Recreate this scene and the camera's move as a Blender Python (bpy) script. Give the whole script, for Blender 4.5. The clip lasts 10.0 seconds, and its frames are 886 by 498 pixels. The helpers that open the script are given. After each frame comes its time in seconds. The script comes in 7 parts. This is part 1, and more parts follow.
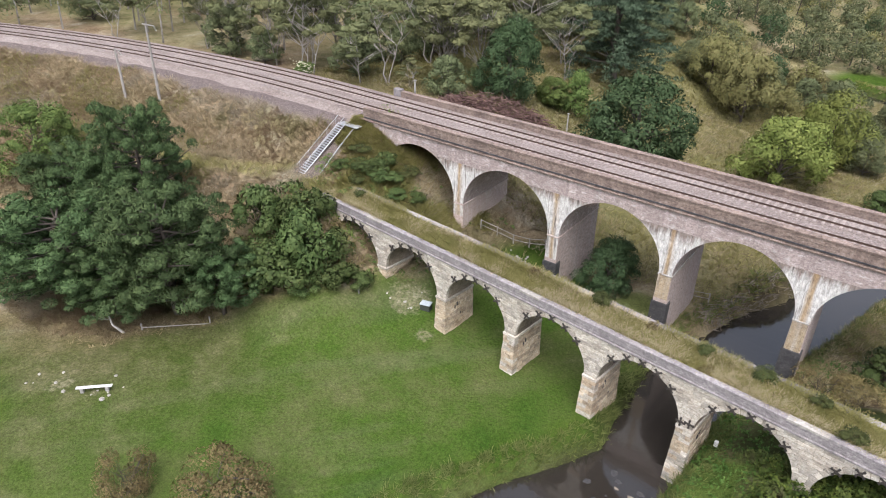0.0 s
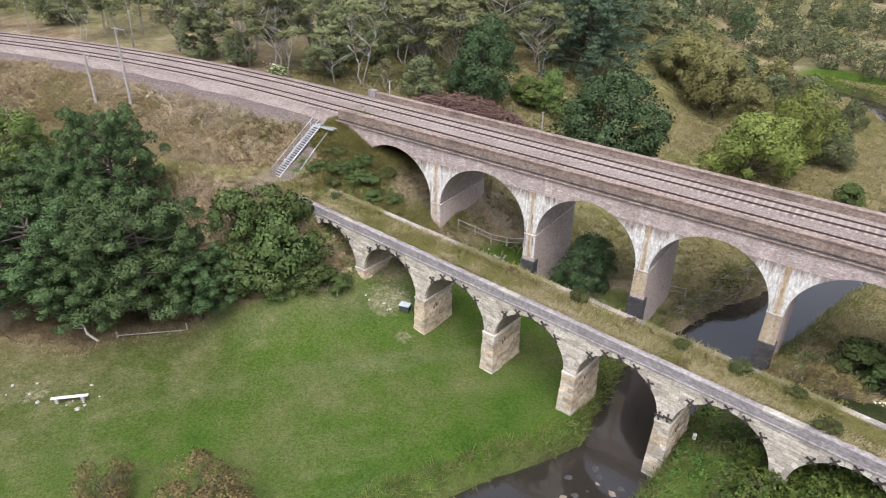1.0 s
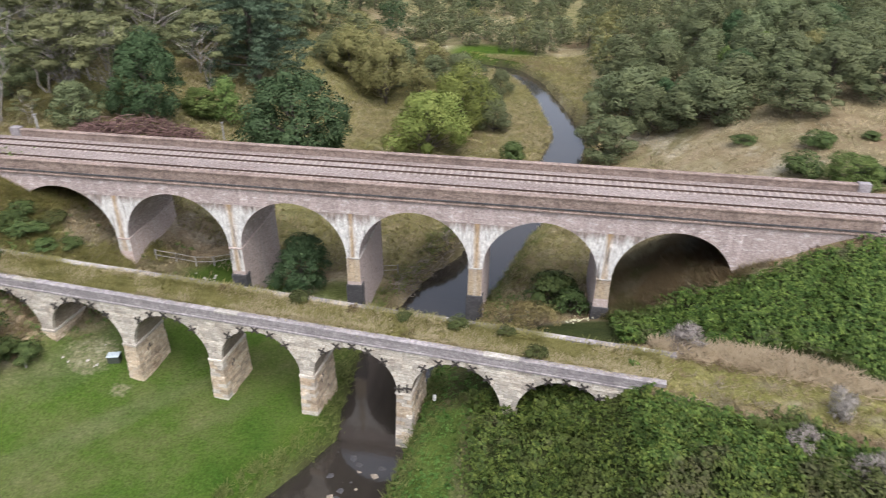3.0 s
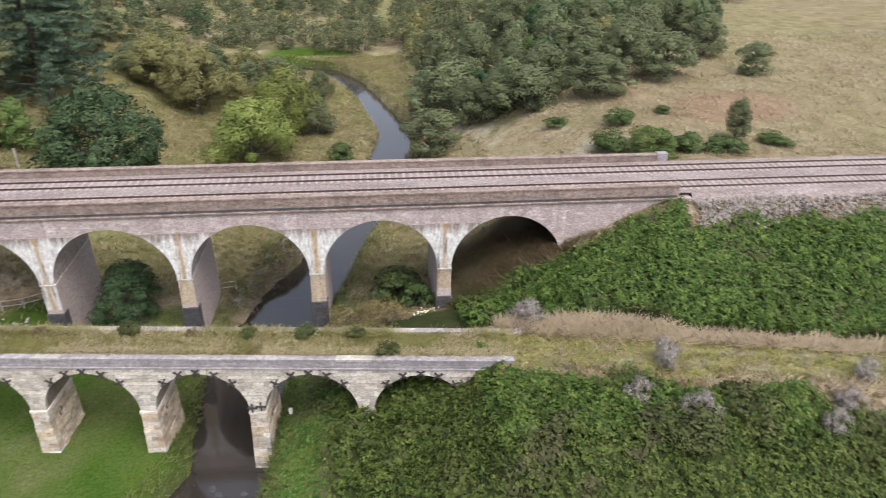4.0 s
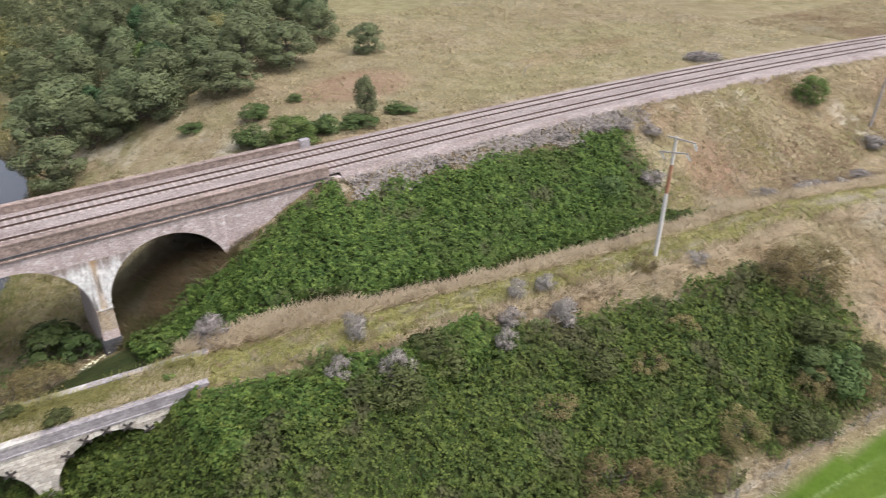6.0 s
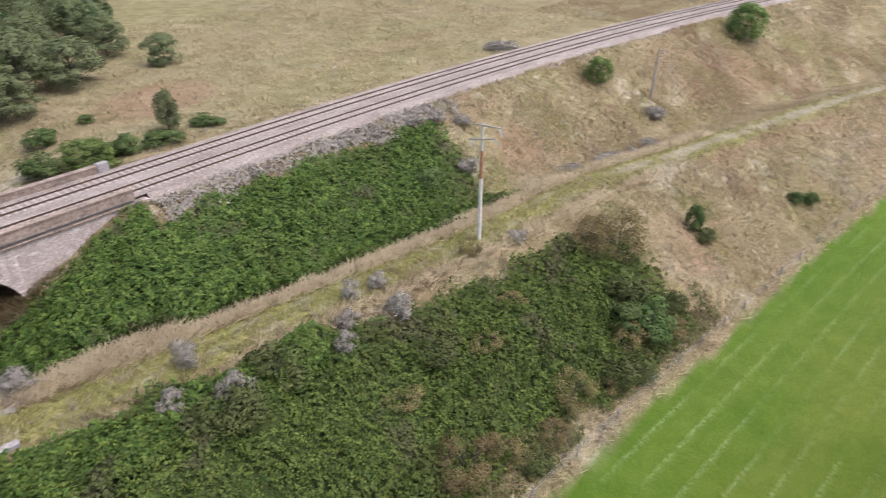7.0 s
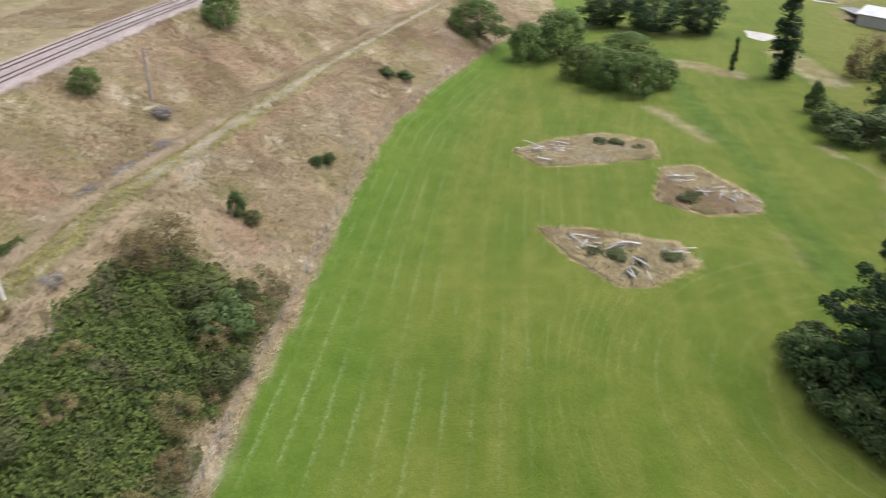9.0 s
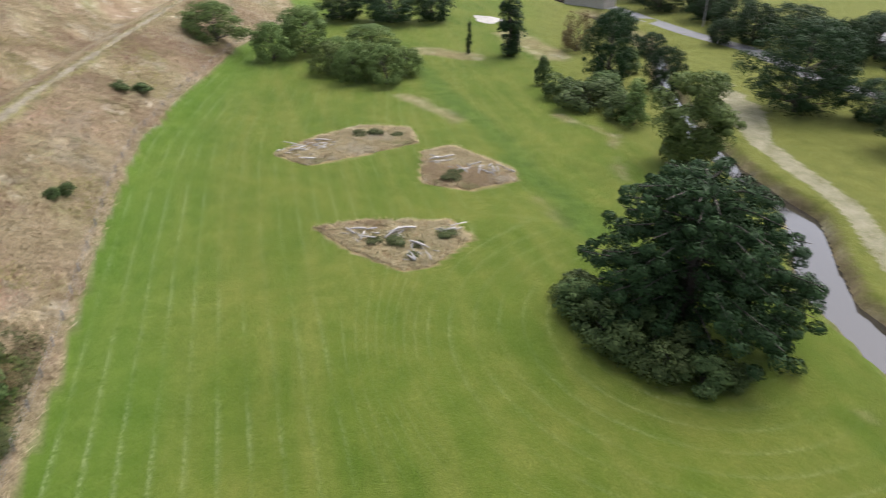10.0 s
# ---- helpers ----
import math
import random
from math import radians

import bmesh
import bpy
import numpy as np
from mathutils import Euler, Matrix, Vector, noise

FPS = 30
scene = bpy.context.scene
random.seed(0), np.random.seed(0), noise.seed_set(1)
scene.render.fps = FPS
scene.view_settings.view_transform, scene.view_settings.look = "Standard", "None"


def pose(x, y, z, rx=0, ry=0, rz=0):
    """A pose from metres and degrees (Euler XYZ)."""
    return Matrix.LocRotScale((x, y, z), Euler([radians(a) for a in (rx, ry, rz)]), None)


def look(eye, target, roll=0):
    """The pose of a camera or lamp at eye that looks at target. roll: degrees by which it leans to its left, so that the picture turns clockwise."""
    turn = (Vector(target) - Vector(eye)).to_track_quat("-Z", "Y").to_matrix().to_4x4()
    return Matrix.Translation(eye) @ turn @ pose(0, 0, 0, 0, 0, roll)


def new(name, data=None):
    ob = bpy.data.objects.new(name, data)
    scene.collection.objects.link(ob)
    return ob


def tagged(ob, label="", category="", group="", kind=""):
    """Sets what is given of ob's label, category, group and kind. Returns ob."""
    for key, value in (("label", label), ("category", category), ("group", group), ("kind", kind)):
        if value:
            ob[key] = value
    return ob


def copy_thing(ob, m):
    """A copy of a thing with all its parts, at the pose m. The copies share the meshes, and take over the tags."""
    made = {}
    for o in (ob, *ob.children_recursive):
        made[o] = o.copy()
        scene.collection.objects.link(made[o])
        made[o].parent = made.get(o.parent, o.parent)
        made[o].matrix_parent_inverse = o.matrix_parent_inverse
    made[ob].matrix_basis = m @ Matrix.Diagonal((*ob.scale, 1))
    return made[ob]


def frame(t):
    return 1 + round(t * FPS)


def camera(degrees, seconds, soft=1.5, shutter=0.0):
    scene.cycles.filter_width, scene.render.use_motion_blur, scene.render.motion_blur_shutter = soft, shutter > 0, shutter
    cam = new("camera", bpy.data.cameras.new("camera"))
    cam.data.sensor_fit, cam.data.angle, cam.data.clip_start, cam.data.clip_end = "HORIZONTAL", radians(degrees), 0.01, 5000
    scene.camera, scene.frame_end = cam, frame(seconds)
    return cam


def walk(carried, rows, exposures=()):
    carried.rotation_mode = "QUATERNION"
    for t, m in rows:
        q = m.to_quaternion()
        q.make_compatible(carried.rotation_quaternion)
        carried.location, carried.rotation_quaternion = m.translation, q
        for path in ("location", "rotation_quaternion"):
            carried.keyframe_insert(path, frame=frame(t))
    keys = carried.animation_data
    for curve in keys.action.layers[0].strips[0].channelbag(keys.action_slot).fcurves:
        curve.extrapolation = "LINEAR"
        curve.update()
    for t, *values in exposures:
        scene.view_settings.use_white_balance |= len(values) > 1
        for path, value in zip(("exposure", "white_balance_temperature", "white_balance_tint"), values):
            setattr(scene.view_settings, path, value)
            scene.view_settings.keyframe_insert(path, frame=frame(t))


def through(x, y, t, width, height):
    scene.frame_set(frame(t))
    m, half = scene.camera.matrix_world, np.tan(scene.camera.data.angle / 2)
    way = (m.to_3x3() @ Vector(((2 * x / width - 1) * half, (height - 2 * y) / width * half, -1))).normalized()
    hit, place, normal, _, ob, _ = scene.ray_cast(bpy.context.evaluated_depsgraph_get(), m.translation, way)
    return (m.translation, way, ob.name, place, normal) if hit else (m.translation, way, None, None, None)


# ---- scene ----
cam = camera(64.93, 10.0, soft=1.0, shutter=0.35)
ROWS = [
    (0.0, 15.90, -55.53, 40.13, 60.31, -1.21, 37.19),
    (0.5, 15.93, -55.52, 40.18, 60.32, -1.14, 36.63),
    (1.0, 16.00, -55.48, 40.17, 60.37, -1.03, 35.10),
    (1.5, 16.11, -55.33, 40.17, 60.44, -0.84, 30.16),
    (2.0, 16.24, -55.24, 40.11, 60.54, -0.72, 22.97),
    (2.5, 16.47, -55.18, 40.01, 60.75, -0.56, 15.83),
    (4.0, 16.65, -55.13, 39.88, 61.10, -0.85, -6.21),
    (4.5, 16.69, -55.09, 39.88, 61.08, -0.78, -13.61),
    (5.0, 16.78, -55.02, 39.73, 61.14, -0.82, -21.32),
    (5.5, 16.98, -55.02, 39.67, 61.11, -0.72, -28.70),
    (7.0, 17.82, -55.67, 39.68, 61.17, -0.29, -51.51),
    (7.5, 17.95, -55.77, 39.68, 61.21, -0.31, -59.84),
    (8.0, 18.05, -55.90, 39.61, 61.12, -0.16, -70.47),
    (8.5, 18.10, -56.01, 39.44, 61.07, -0.02, -80.74),
    (9.0, 18.29, -56.04, 39.20, 60.94, -0.02, -91.40),
    (9.5, 18.55, -56.08, 38.97, 60.85, -0.04, -101.68),
    (10.0, 18.81, -56.12, 38.76, 60.80, -0.04, -111.90),
]
walk(cam, [(t, pose(x, y, z, rx, ry, rz)) for t, x, y, z, rx, ry, rz in ROWS], [(0.0, 1.42, 6300, 13), (10.0, 1.42, 6300, 13)])

# ---- light ----
SUN_EL, SUN_AZ = radians(61), radians(155)
world = bpy.data.worlds.new("overcast_sky")
scene.world = world
world.use_nodes = True
wn, wl = world.node_tree.nodes, world.node_tree.links
sky = wn.new("ShaderNodeTexSky")
sky.sky_type, sky.sun_disc = "NISHITA", False
sky.sun_elevation, sky.sun_rotation = SUN_EL, SUN_AZ
sky.air_density, sky.dust_density, sky.ozone_density = 1.0, 4.0, 0.6
soft_sky = wn.new("ShaderNodeHueSaturation")
soft_sky.inputs["Saturation"].default_value = 0.5
wl.new(sky.outputs[0], soft_sky.inputs["Color"])
wl.new(soft_sky.outputs[0], wn["Background"].inputs["Color"])
wn["Background"].inputs["Strength"].default_value = 0.125
sun = new("sun", bpy.data.lights.new("sun", "SUN"))
sun.data.energy, sun.data.angle, sun.data.color = 1.4, radians(50), (1.0, 0.985, 0.965)
sun_dir = Vector((math.sin(SUN_AZ) * math.cos(SUN_EL), math.cos(SUN_AZ) * math.cos(SUN_EL), math.sin(SUN_EL)))
sun.matrix_world = look((0, -60, 90), Vector((0, -60, 90)) - sun_dir)


# ---- materials ----
def nodes_of(name):
    m = bpy.data.materials.new(name)
    m.use_nodes = True
    return m, m.node_tree.nodes, m.node_tree.links, m.node_tree.nodes["Principled BSDF"]


def rgb(c):
    return (c[0], c[1], c[2], 1.0)


def noise_node(n, l, scale, detail=4.0, rough=0.6, coords="Object", stretch=(1, 1, 1)):
    co = n.new("ShaderNodeTexCoord")
    mp = n.new("ShaderNodeMapping")
    mp.inputs["Scale"].default_value = stretch
    l.new(co.outputs[coords], mp.inputs["Vector"])
    t = n.new("ShaderNodeTexNoise")
    t.inputs["Scale"].default_value, t.inputs["Detail"].default_value, t.inputs["Roughness"].default_value = scale, detail, rough
    l.new(mp.outputs[0], t.inputs["Vector"])
    return t.outputs["Fac"]


def ramp(n, l, fac, stops):
    r = n.new("ShaderNodeValToRGB")
    el = r.color_ramp.elements
    while len(el) < len(stops):
        el.new(0.5)
    for e, (p, c) in zip(el, stops):
        e.position, e.color = p, rgb(c) if not isinstance(c, (int, float)) else (c, c, c, 1)
    l.new(fac, r.inputs[0])
    return r.outputs[0]


def mix(n, l, fac, a, b, mode="MIX"):
    x = n.new("ShaderNodeMix")
    x.data_type, x.blend_type = "RGBA", mode
    for sock, v in ((x.inputs[0], fac), (x.inputs[6], a), (x.inputs[7], b)):
        if isinstance(v, (int, float)):
            sock.default_value = v
        elif isinstance(v, tuple):
            sock.default_value = rgb(v)
        else:
            l.new(v, sock)
    return x.outputs[2]


def math_node(n, l, op, a, b=0.0, clamp=False):
    x = n.new("ShaderNodeMath")
    x.operation, x.use_clamp = op, clamp
    for sock, v in zip(x.inputs, (a, b)):
        if isinstance(v, (int, float)):
            sock.default_value = v
        else:
            l.new(v, sock)
    return x.outputs[0]


def bump(n, l, bsdf, height, strength=0.5, dist=0.05):
    b = n.new("ShaderNodeBump")
    b.inputs["Strength"].default_value, b.inputs["Distance"].default_value = strength, dist
    l.new(height, b.inputs["Height"])
    l.new(b.outputs[0], bsdf.inputs["Normal"])


def rough_mat(name, colours, scale, fine=12.0, rough=0.85, bump_d=0.03, stretch=(1, 1, 1), vary=0.0, metal=0.0):
    """A weathered surface: broad patches from colours, fine grain over it."""
    m, n, l, b = nodes_of(name)
    big = noise_node(n, l, scale, 5, 0.65, stretch=stretch)
    k = len(colours)
    c = ramp(n, l, big, [(0.3 + 0.4 * i / max(1, k - 1), col) for i, col in enumerate(colours)])
    grain = noise_node(n, l, scale * fine, 4, 0.7, stretch=stretch)
    c = mix(n, l, 0.55, c, ramp(n, l, grain, [(0.3, 0.25), (0.7, 0.8)]), "OVERLAY")
    if vary:
        info = n.new("ShaderNodeObjectInfo")
        geo = n.new("ShaderNodeNewGeometry")
        r = math_node(n, l, "FRACT", math_node(n, l, "ADD", info.outputs["Random"], geo.outputs["Random Per Island"]))
        c = mix(n, l, vary, c, ramp(n, l, r, [(0.0, 0.15), (1.0, 0.85)]), "OVERLAY")
    l.new(c, b.inputs["Base Color"])
    b.inputs["Roughness"].default_value, b.inputs["Metallic"].default_value = rough, metal
    bump(n, l, b, grain, 0.6, bump_d)
    return m


def leaf_mat(name, dark, mid, light, rough=0.6, gloss=0.1, through=0.2, patches=(), clump=0.55, each=0.4):
    m, n, l, b = nodes_of(name)
    geo, info = n.new("ShaderNodeNewGeometry"), n.new("ShaderNodeObjectInfo")
    patch = noise_node(n, l, clump, 3, 0.6)
    f = math_node(n, l, "ADD", math_node(n, l, "MULTIPLY", geo.outputs["Random Per Island"], each), math_node(n, l, "MULTIPLY", patch, 1.1 - each))
    c = ramp(n, l, f, [(0.12, dark), (0.5, mid), (0.92, light)])
    for scale, edge, col in patches:
        c = mix(n, l, ramp(n, l, noise_node(n, l, scale, 5, 0.65), [(edge, 0.0), (edge + 0.07, 0.6)]), c, col)
    hs = n.new("ShaderNodeHueSaturation")
    l.new(math_node(n, l, "ADD", 0.488, math_node(n, l, "MULTIPLY", info.outputs["Random"], 0.024)), hs.inputs["Hue"])
    l.new(math_node(n, l, "ADD", 0.86, math_node(n, l, "MULTIPLY", info.outputs["Random"], 0.28)), hs.inputs["Value"])
    l.new(c, hs.inputs["Color"])
    c = hs.outputs[0]
    l.new(c, b.inputs["Base Color"])
    b.inputs["Roughness"].default_value = rough
    b.inputs["Specular IOR Level"].default_value = gloss
    tr = n.new("ShaderNodeBsdfTranslucent")
    l.new(c, tr.inputs["Color"])
    ad = n.new("ShaderNodeMixShader")
    ad.inputs[0].default_value = through
    l.new(b.outputs[0], ad.inputs[1])
    l.new(tr.outputs[0], ad.inputs[2])
    l.new(ad.outputs[0], n["Material Output"].inputs["Surface"])
    return m


M = {}
M["pine"] = leaf_mat("pine_needles", (0.016, 0.032, 0.012), (0.050, 0.084, 0.032), (0.122, 0.175, 0.072), through=0.12, clump=0.9)
M["oak"] = leaf_mat("dark_broad_leaves", (0.014, 0.030, 0.012), (0.041, 0.071, 0.030), (0.088, 0.127, 0.058))
M["gum"] = leaf_mat("gum_leaves", (0.038, 0.048, 0.024), (0.112, 0.120, 0.058), (0.215, 0.222, 0.100), each=0.22, clump=0.4)
M["grey_gum"] = leaf_mat("grey_green_leaves", (0.032, 0.046, 0.024), (0.094, 0.112, 0.055), (0.182, 0.202, 0.095), each=0.22, clump=0.4)
M["wattle"] = leaf_mat("wattle_leaves", (0.052, 0.054, 0.020), (0.136, 0.128, 0.052), (0.245, 0.220, 0.095), each=0.14, clump=0.4)
M["willow"] = leaf_mat("yellow_green_leaves", (0.050, 0.070, 0.018), (0.128, 0.150, 0.038), (0.240, 0.250, 0.072), each=0.14, clump=0.4)
M["cedar"] = leaf_mat("cedar_needles", (0.022, 0.040, 0.024), (0.062, 0.096, 0.058), (0.125, 0.168, 0.105))
M["cypress"] = leaf_mat("cypress_foliage", (0.007, 0.013, 0.005), (0.017, 0.034, 0.011), (0.040, 0.070, 0.024), through=0.1)
M["fresh"] = leaf_mat("fresh_leaves", (0.028, 0.052, 0.012), (0.082, 0.121, 0.033), (0.171, 0.213, 0.066))
M["bramble"] = leaf_mat("bramble_leaves", (0.009, 0.025, 0.006), (0.041, 0.069, 0.015), (0.146, 0.188, 0.041), patches=((0.12, 0.53, (0.063, 0.078, 0.023)), (0.17, 0.57, (0.078, 0.065, 0.041))), clump=1.2, each=0.34)
M["olive"] = leaf_mat("olive_weed_leaves", (0.022, 0.030, 0.010), (0.060, 0.074, 0.025), (0.125, 0.138, 0.052))
M["dry_shrub"] = leaf_mat("dry_shrub_twigs", (0.111, 0.096, 0.082), (0.225, 0.200, 0.177), (0.348, 0.316, 0.285), through=0.1)
M["brown_bush"] = leaf_mat("brown_leaves", (0.061, 0.048, 0.022), (0.145, 0.113, 0.052), (0.247, 0.199, 0.097))
M["dead_wood"] = leaf_mat("dead_branches", (0.050, 0.030, 0.026), (0.112, 0.068, 0.060), (0.200, 0.130, 0.115), through=0.0)
M["dry_grass"] = leaf_mat("dry_grass_blades", (0.173, 0.142, 0.077), (0.293, 0.240, 0.144), (0.417, 0.356, 0.237), through=0.5, patches=((0.055, 0.52, (0.182, 0.119, 0.078)), (0.10, 0.55, (0.339, 0.305, 0.237)), (0.13, 0.57, (0.127, 0.132, 0.049))))
M["red_grass"] = leaf_mat("reddish_grass_blades", (0.115, 0.070, 0.042), (0.205, 0.132, 0.088), (0.300, 0.215, 0.155), through=0.5)
M["straw"] = leaf_mat("bleached_straw", (0.257, 0.203, 0.123), (0.407, 0.335, 0.217), (0.522, 0.446, 0.318), through=0.45)
M["reed"] = leaf_mat("bank_grass_blades", (0.045, 0.060, 0.016), (0.105, 0.125, 0.036), (0.210, 0.215, 0.090), through=0.4)
M["green_grass"] = leaf_mat("green_grass_blades", (0.120, 0.122, 0.036), (0.235, 0.225, 0.082), (0.400, 0.360, 0.160), through=0.5)
M["hedge"] = leaf_mat("shrub_leaves", (0.018, 0.034, 0.011), (0.056, 0.084, 0.027), (0.125, 0.158, 0.056), clump=0.9)
M["nettle"] = leaf_mat("nettle_leaves", (0.018, 0.046, 0.009), (0.052, 0.100, 0.020), (0.112, 0.172, 0.045))
M["bracken"] = leaf_mat("bracken_fronds", (0.024, 0.027, 0.010), (0.062, 0.064, 0.022), (0.132, 0.118, 0.050), patches=((0.25, 0.52, (0.096, 0.067, 0.036)), (0.2, 0.56, (0.042, 0.064, 0.018))), clump=0.8)
M["bark"] = rough_mat("dark_bark", [(0.028, 0.022, 0.018), (0.067, 0.053, 0.042)], 1.5, 8, bump_d=0.05, stretch=(1, 1, 0.25))
M["white_bark"] = rough_mat("pale_gum_bark", [(0.110, 0.094, 0.080), (0.215, 0.198, 0.178), (0.300, 0.284, 0.262)], 0.8, 6, stretch=(1, 1, 0.3))
M["driftwood"] = rough_mat("grey_brown_driftwood", [(0.050, 0.040, 0.030), (0.150, 0.125, 0.098), (0.235, 0.205, 0.168)], 1.5, 8)
M["log"] = rough_mat("bleached_timber", [(0.264, 0.245, 0.224), (0.400, 0.383, 0.361)], 1.2, 8, stretch=(1, 1, 1))


# ---- mesh helpers ----
def np_mesh(name, verts, faces, material=None, smooth=False, normals=None):
    """A mesh from arrays; faces all have the same number of corners."""
    verts, faces = np.asarray(verts, np.float32), np.asarray(faces, np.int32)
    me = bpy.data.meshes.new(name)
    k = faces.shape[1]
    me.vertices.add(len(verts))
    me.vertices.foreach_set("co", verts.ravel())
    me.loops.add(faces.size)
    me.loops.foreach_set("vertex_index", faces.ravel())
    me.polygons.add(len(faces))
    me.polygons.foreach_set("loop_start", np.arange(0, faces.size, k, dtype=np.int32))
    me.polygons.foreach_set("use_smooth", np.full(len(faces), smooth or normals is not None))
    me.update(calc_edges=True)
    if normals is not None:
        me.attributes.new("custom_normal", "FLOAT_VECTOR", "POINT").data.foreach_set("vector", np.asarray(normals, np.float32).ravel())
    if material:
        me.materials.append(material)
    return me


def thing(name, label, category, at=(0, 0, 0), group="", kind="", rz=0.0):
    ob = new(name)
    ob.empty_display_size = 0.5
    ob.matrix_world = pose(*at, 0, 0, rz)
    return tagged(ob, label, category, group, kind)


def child(name, mesh, parent, label="", kind="", m=None):
    ob = new(name, mesh)
    ob.parent = parent
    if m is not None:
        ob.matrix_basis = m
    return tagged(ob, label, kind=kind)


class Soup:
    """Collects quads for one mesh."""

    def __init__(self):
        self.v, self.f = [], []

    def quad(self, a, b, c, d):
        i = len(self.v)
        self.v += [a, b, c, d]
        self.f.append((i, i + 1, i + 2, i + 3))

    def box(self, lo, hi, m=None, taper=0.0):
        (x0, y0, z0), (x1, y1, z1) = lo, hi
        t = taper
        p = [(x0 - t, y0 - t, z0), (x1 + t, y0 - t, z0), (x1 + t, y1 + t, z0), (x0 - t, y1 + t, z0), (x0, y0, z1), (x1, y0, z1), (x1, y1, z1), (x0, y1, z1)]
        if m is not None:
            p = [tuple(m @ Vector(q)) for q in p]
        i = len(self.v)
        self.v += p
        self.f += [(i, i + 3, i + 2, i + 1), (i + 4, i + 5, i + 6, i + 7), (i, i + 1, i + 5, i + 4), (i + 1, i + 2, i + 6, i + 5), (i + 2, i + 3, i + 7, i + 6), (i + 3, i, i + 4, i + 7)]

    def tube(self, pts, radii, sides=7):
        pts = [Vector(p) for p in pts]
        base = len(self.v)
        for i, p in enumerate(pts):
            d = (pts[min(i + 1, len(pts) - 1)] - pts[max(i - 1, 0)]).normalized()
            a = d.cross(Vector((0.3, 0.9, 0.2))).normalized()
            b = d.cross(a)
            for k in range(sides):
                t = 2 * math.pi * k / sides
                self.v.append(tuple(p + radii[i] * (math.cos(t) * a + math.sin(t) * b)))
        for i in range(len(pts) - 1):
            for k in range(sides):
                q = base + i * sides
                self.f.append((q + k, q + (k + 1) % sides, q + sides + (k + 1) % sides, q + sides + k))

    def mesh(self, name, material=None, smooth=False):
        return np_mesh(name, self.v, self.f, material, smooth=smooth)


# ---- lie of the land ----
def sm(a):
    a = np.clip(a, 0, 1)
    return a * a * (3 - 2 * a)


def along(X, Y, P):
    """Distance from each place to the line P, and P's further columns at the foot."""
    P = np.asarray(P, float)
    best = np.full(np.shape(X), 1e9)
    extra = np.zeros(np.shape(X) + (P.shape[1] - 2,))
    for a, b in zip(P[:-1], P[1:]):
        d = b[:2] - a[:2]
        t = np.clip(((X - a[0]) * d[0] + (Y - a[1]) * d[1]) / (d @ d), 0, 1)
        e = np.hypot(X - a[0] - t * d[0], Y - a[1] - t * d[1])
        w = e < best
        best = np.where(w, e, best)
        for k in range(extra.shape[-1]):
            extra[..., k] = np.where(w, a[2 + k] + t * (b[2 + k] - a[2 + k]), extra[..., k])
    return best, extra


WAVES = {}


def waves(X, Y, s, seed=0):
    """Smooth unevenness, about -1 to 1."""
    if seed not in WAVES:
        WAVES[seed] = np.random.RandomState(seed).uniform(0, 6.28, (6, 2))
    o = 0
    for k, (a, p) in enumerate(WAVES[seed]):
        q = s / (0.6 + 0.35 * k)
        o = o + np.sin((X * math.cos(a) + Y * math.sin(a)) / q * 2.2 + p + 1.3 * np.sin((X * math.sin(a) - Y * math.cos(a)) / q * 1.3 + p)) / (1 + 0.4 * k)
    return o / 2.4


# river: x, y, half width
RIVER = [(-70, 112, 3), (-25, 113, 3), (-5, 108, 3.2), (8, 102, 3.2), (14, 93, 2.2), (18.4, 77, 1.8), (21.6, 61, 2.4), (20.3, 50, 2.9), (15.5, 32, 3.2),
         (11.8, 19, 3.0), (9, 11, 3.8), (6.9, 5, 3.7), (4.9, -4, 3.3), (4.9, -10, 3.0), (5.3, -15, 2.6), (4.2, -19, 3.3), (2.6, -23, 4), (-2, -32, 4), (-5, -46, 4),
         (-2, -75, 4), (16, -101, 3.6), (36, -111, 2.8), (50, -113.5, 2.4), (60, -116, 2.4), (75, -128, 1.6), (88, -130.5, 1.5), (100, -134, 1.8), (116, -141, 1.5), (132, -150, 1.4), (152, -164, 1.4), (178, -172, 1.4), (330, -205, 1.4)]
PATH_EAST = [(26.5, -14.4, 8.7), (45, -18, 8.9), (65, -22, 9), (80, -23.2, 8.8), (92, -25, 8.3), (100, -27, 8), (140, -38, 8), (206, -61, 8), (320, -110, 8)]
PATH_WEST = [(-33.5, -8.8, 8.7), (-40, -9, 8.8), (-52, -13, 8.8), (-70, -16, 8.6), (-90, -20, 8.4), (-160, -55, 8.4)]
FENCE = [(30, -37.5), (49, -39.2), (65, -41), (92, -44), (112, -46.8), (130, -50.3), (148, -56.4), (167, -63.8), (190, -72.8), (230, -95)]
DECK_Y = 4.4


def rail_y(x):
    """The middle of the two tracks."""
    return DECK_Y - 0.0026 * np.minimum(0, x + 45) ** 2 - 0.0008 * np.maximum(0, x - 60) ** 2


RAIL_WEST = [(x, float(rail_y(x)), 13.3) for x in (-39.5, -60, -80, -100, -125, -150, -190)]
RAIL_EAST = [(x, float(rail_y(x)), 13.3) for x in (45.5, 80, 110, 140, 170, 210, 260, 330)]


def fence_side(X, Y):
    """Metres south (+) of the lawn's fence."""
    xs, ys = [p[0] for p in FENCE], [p[1] for p in FENCE]
    return np.interp(X, xs, ys) - Y


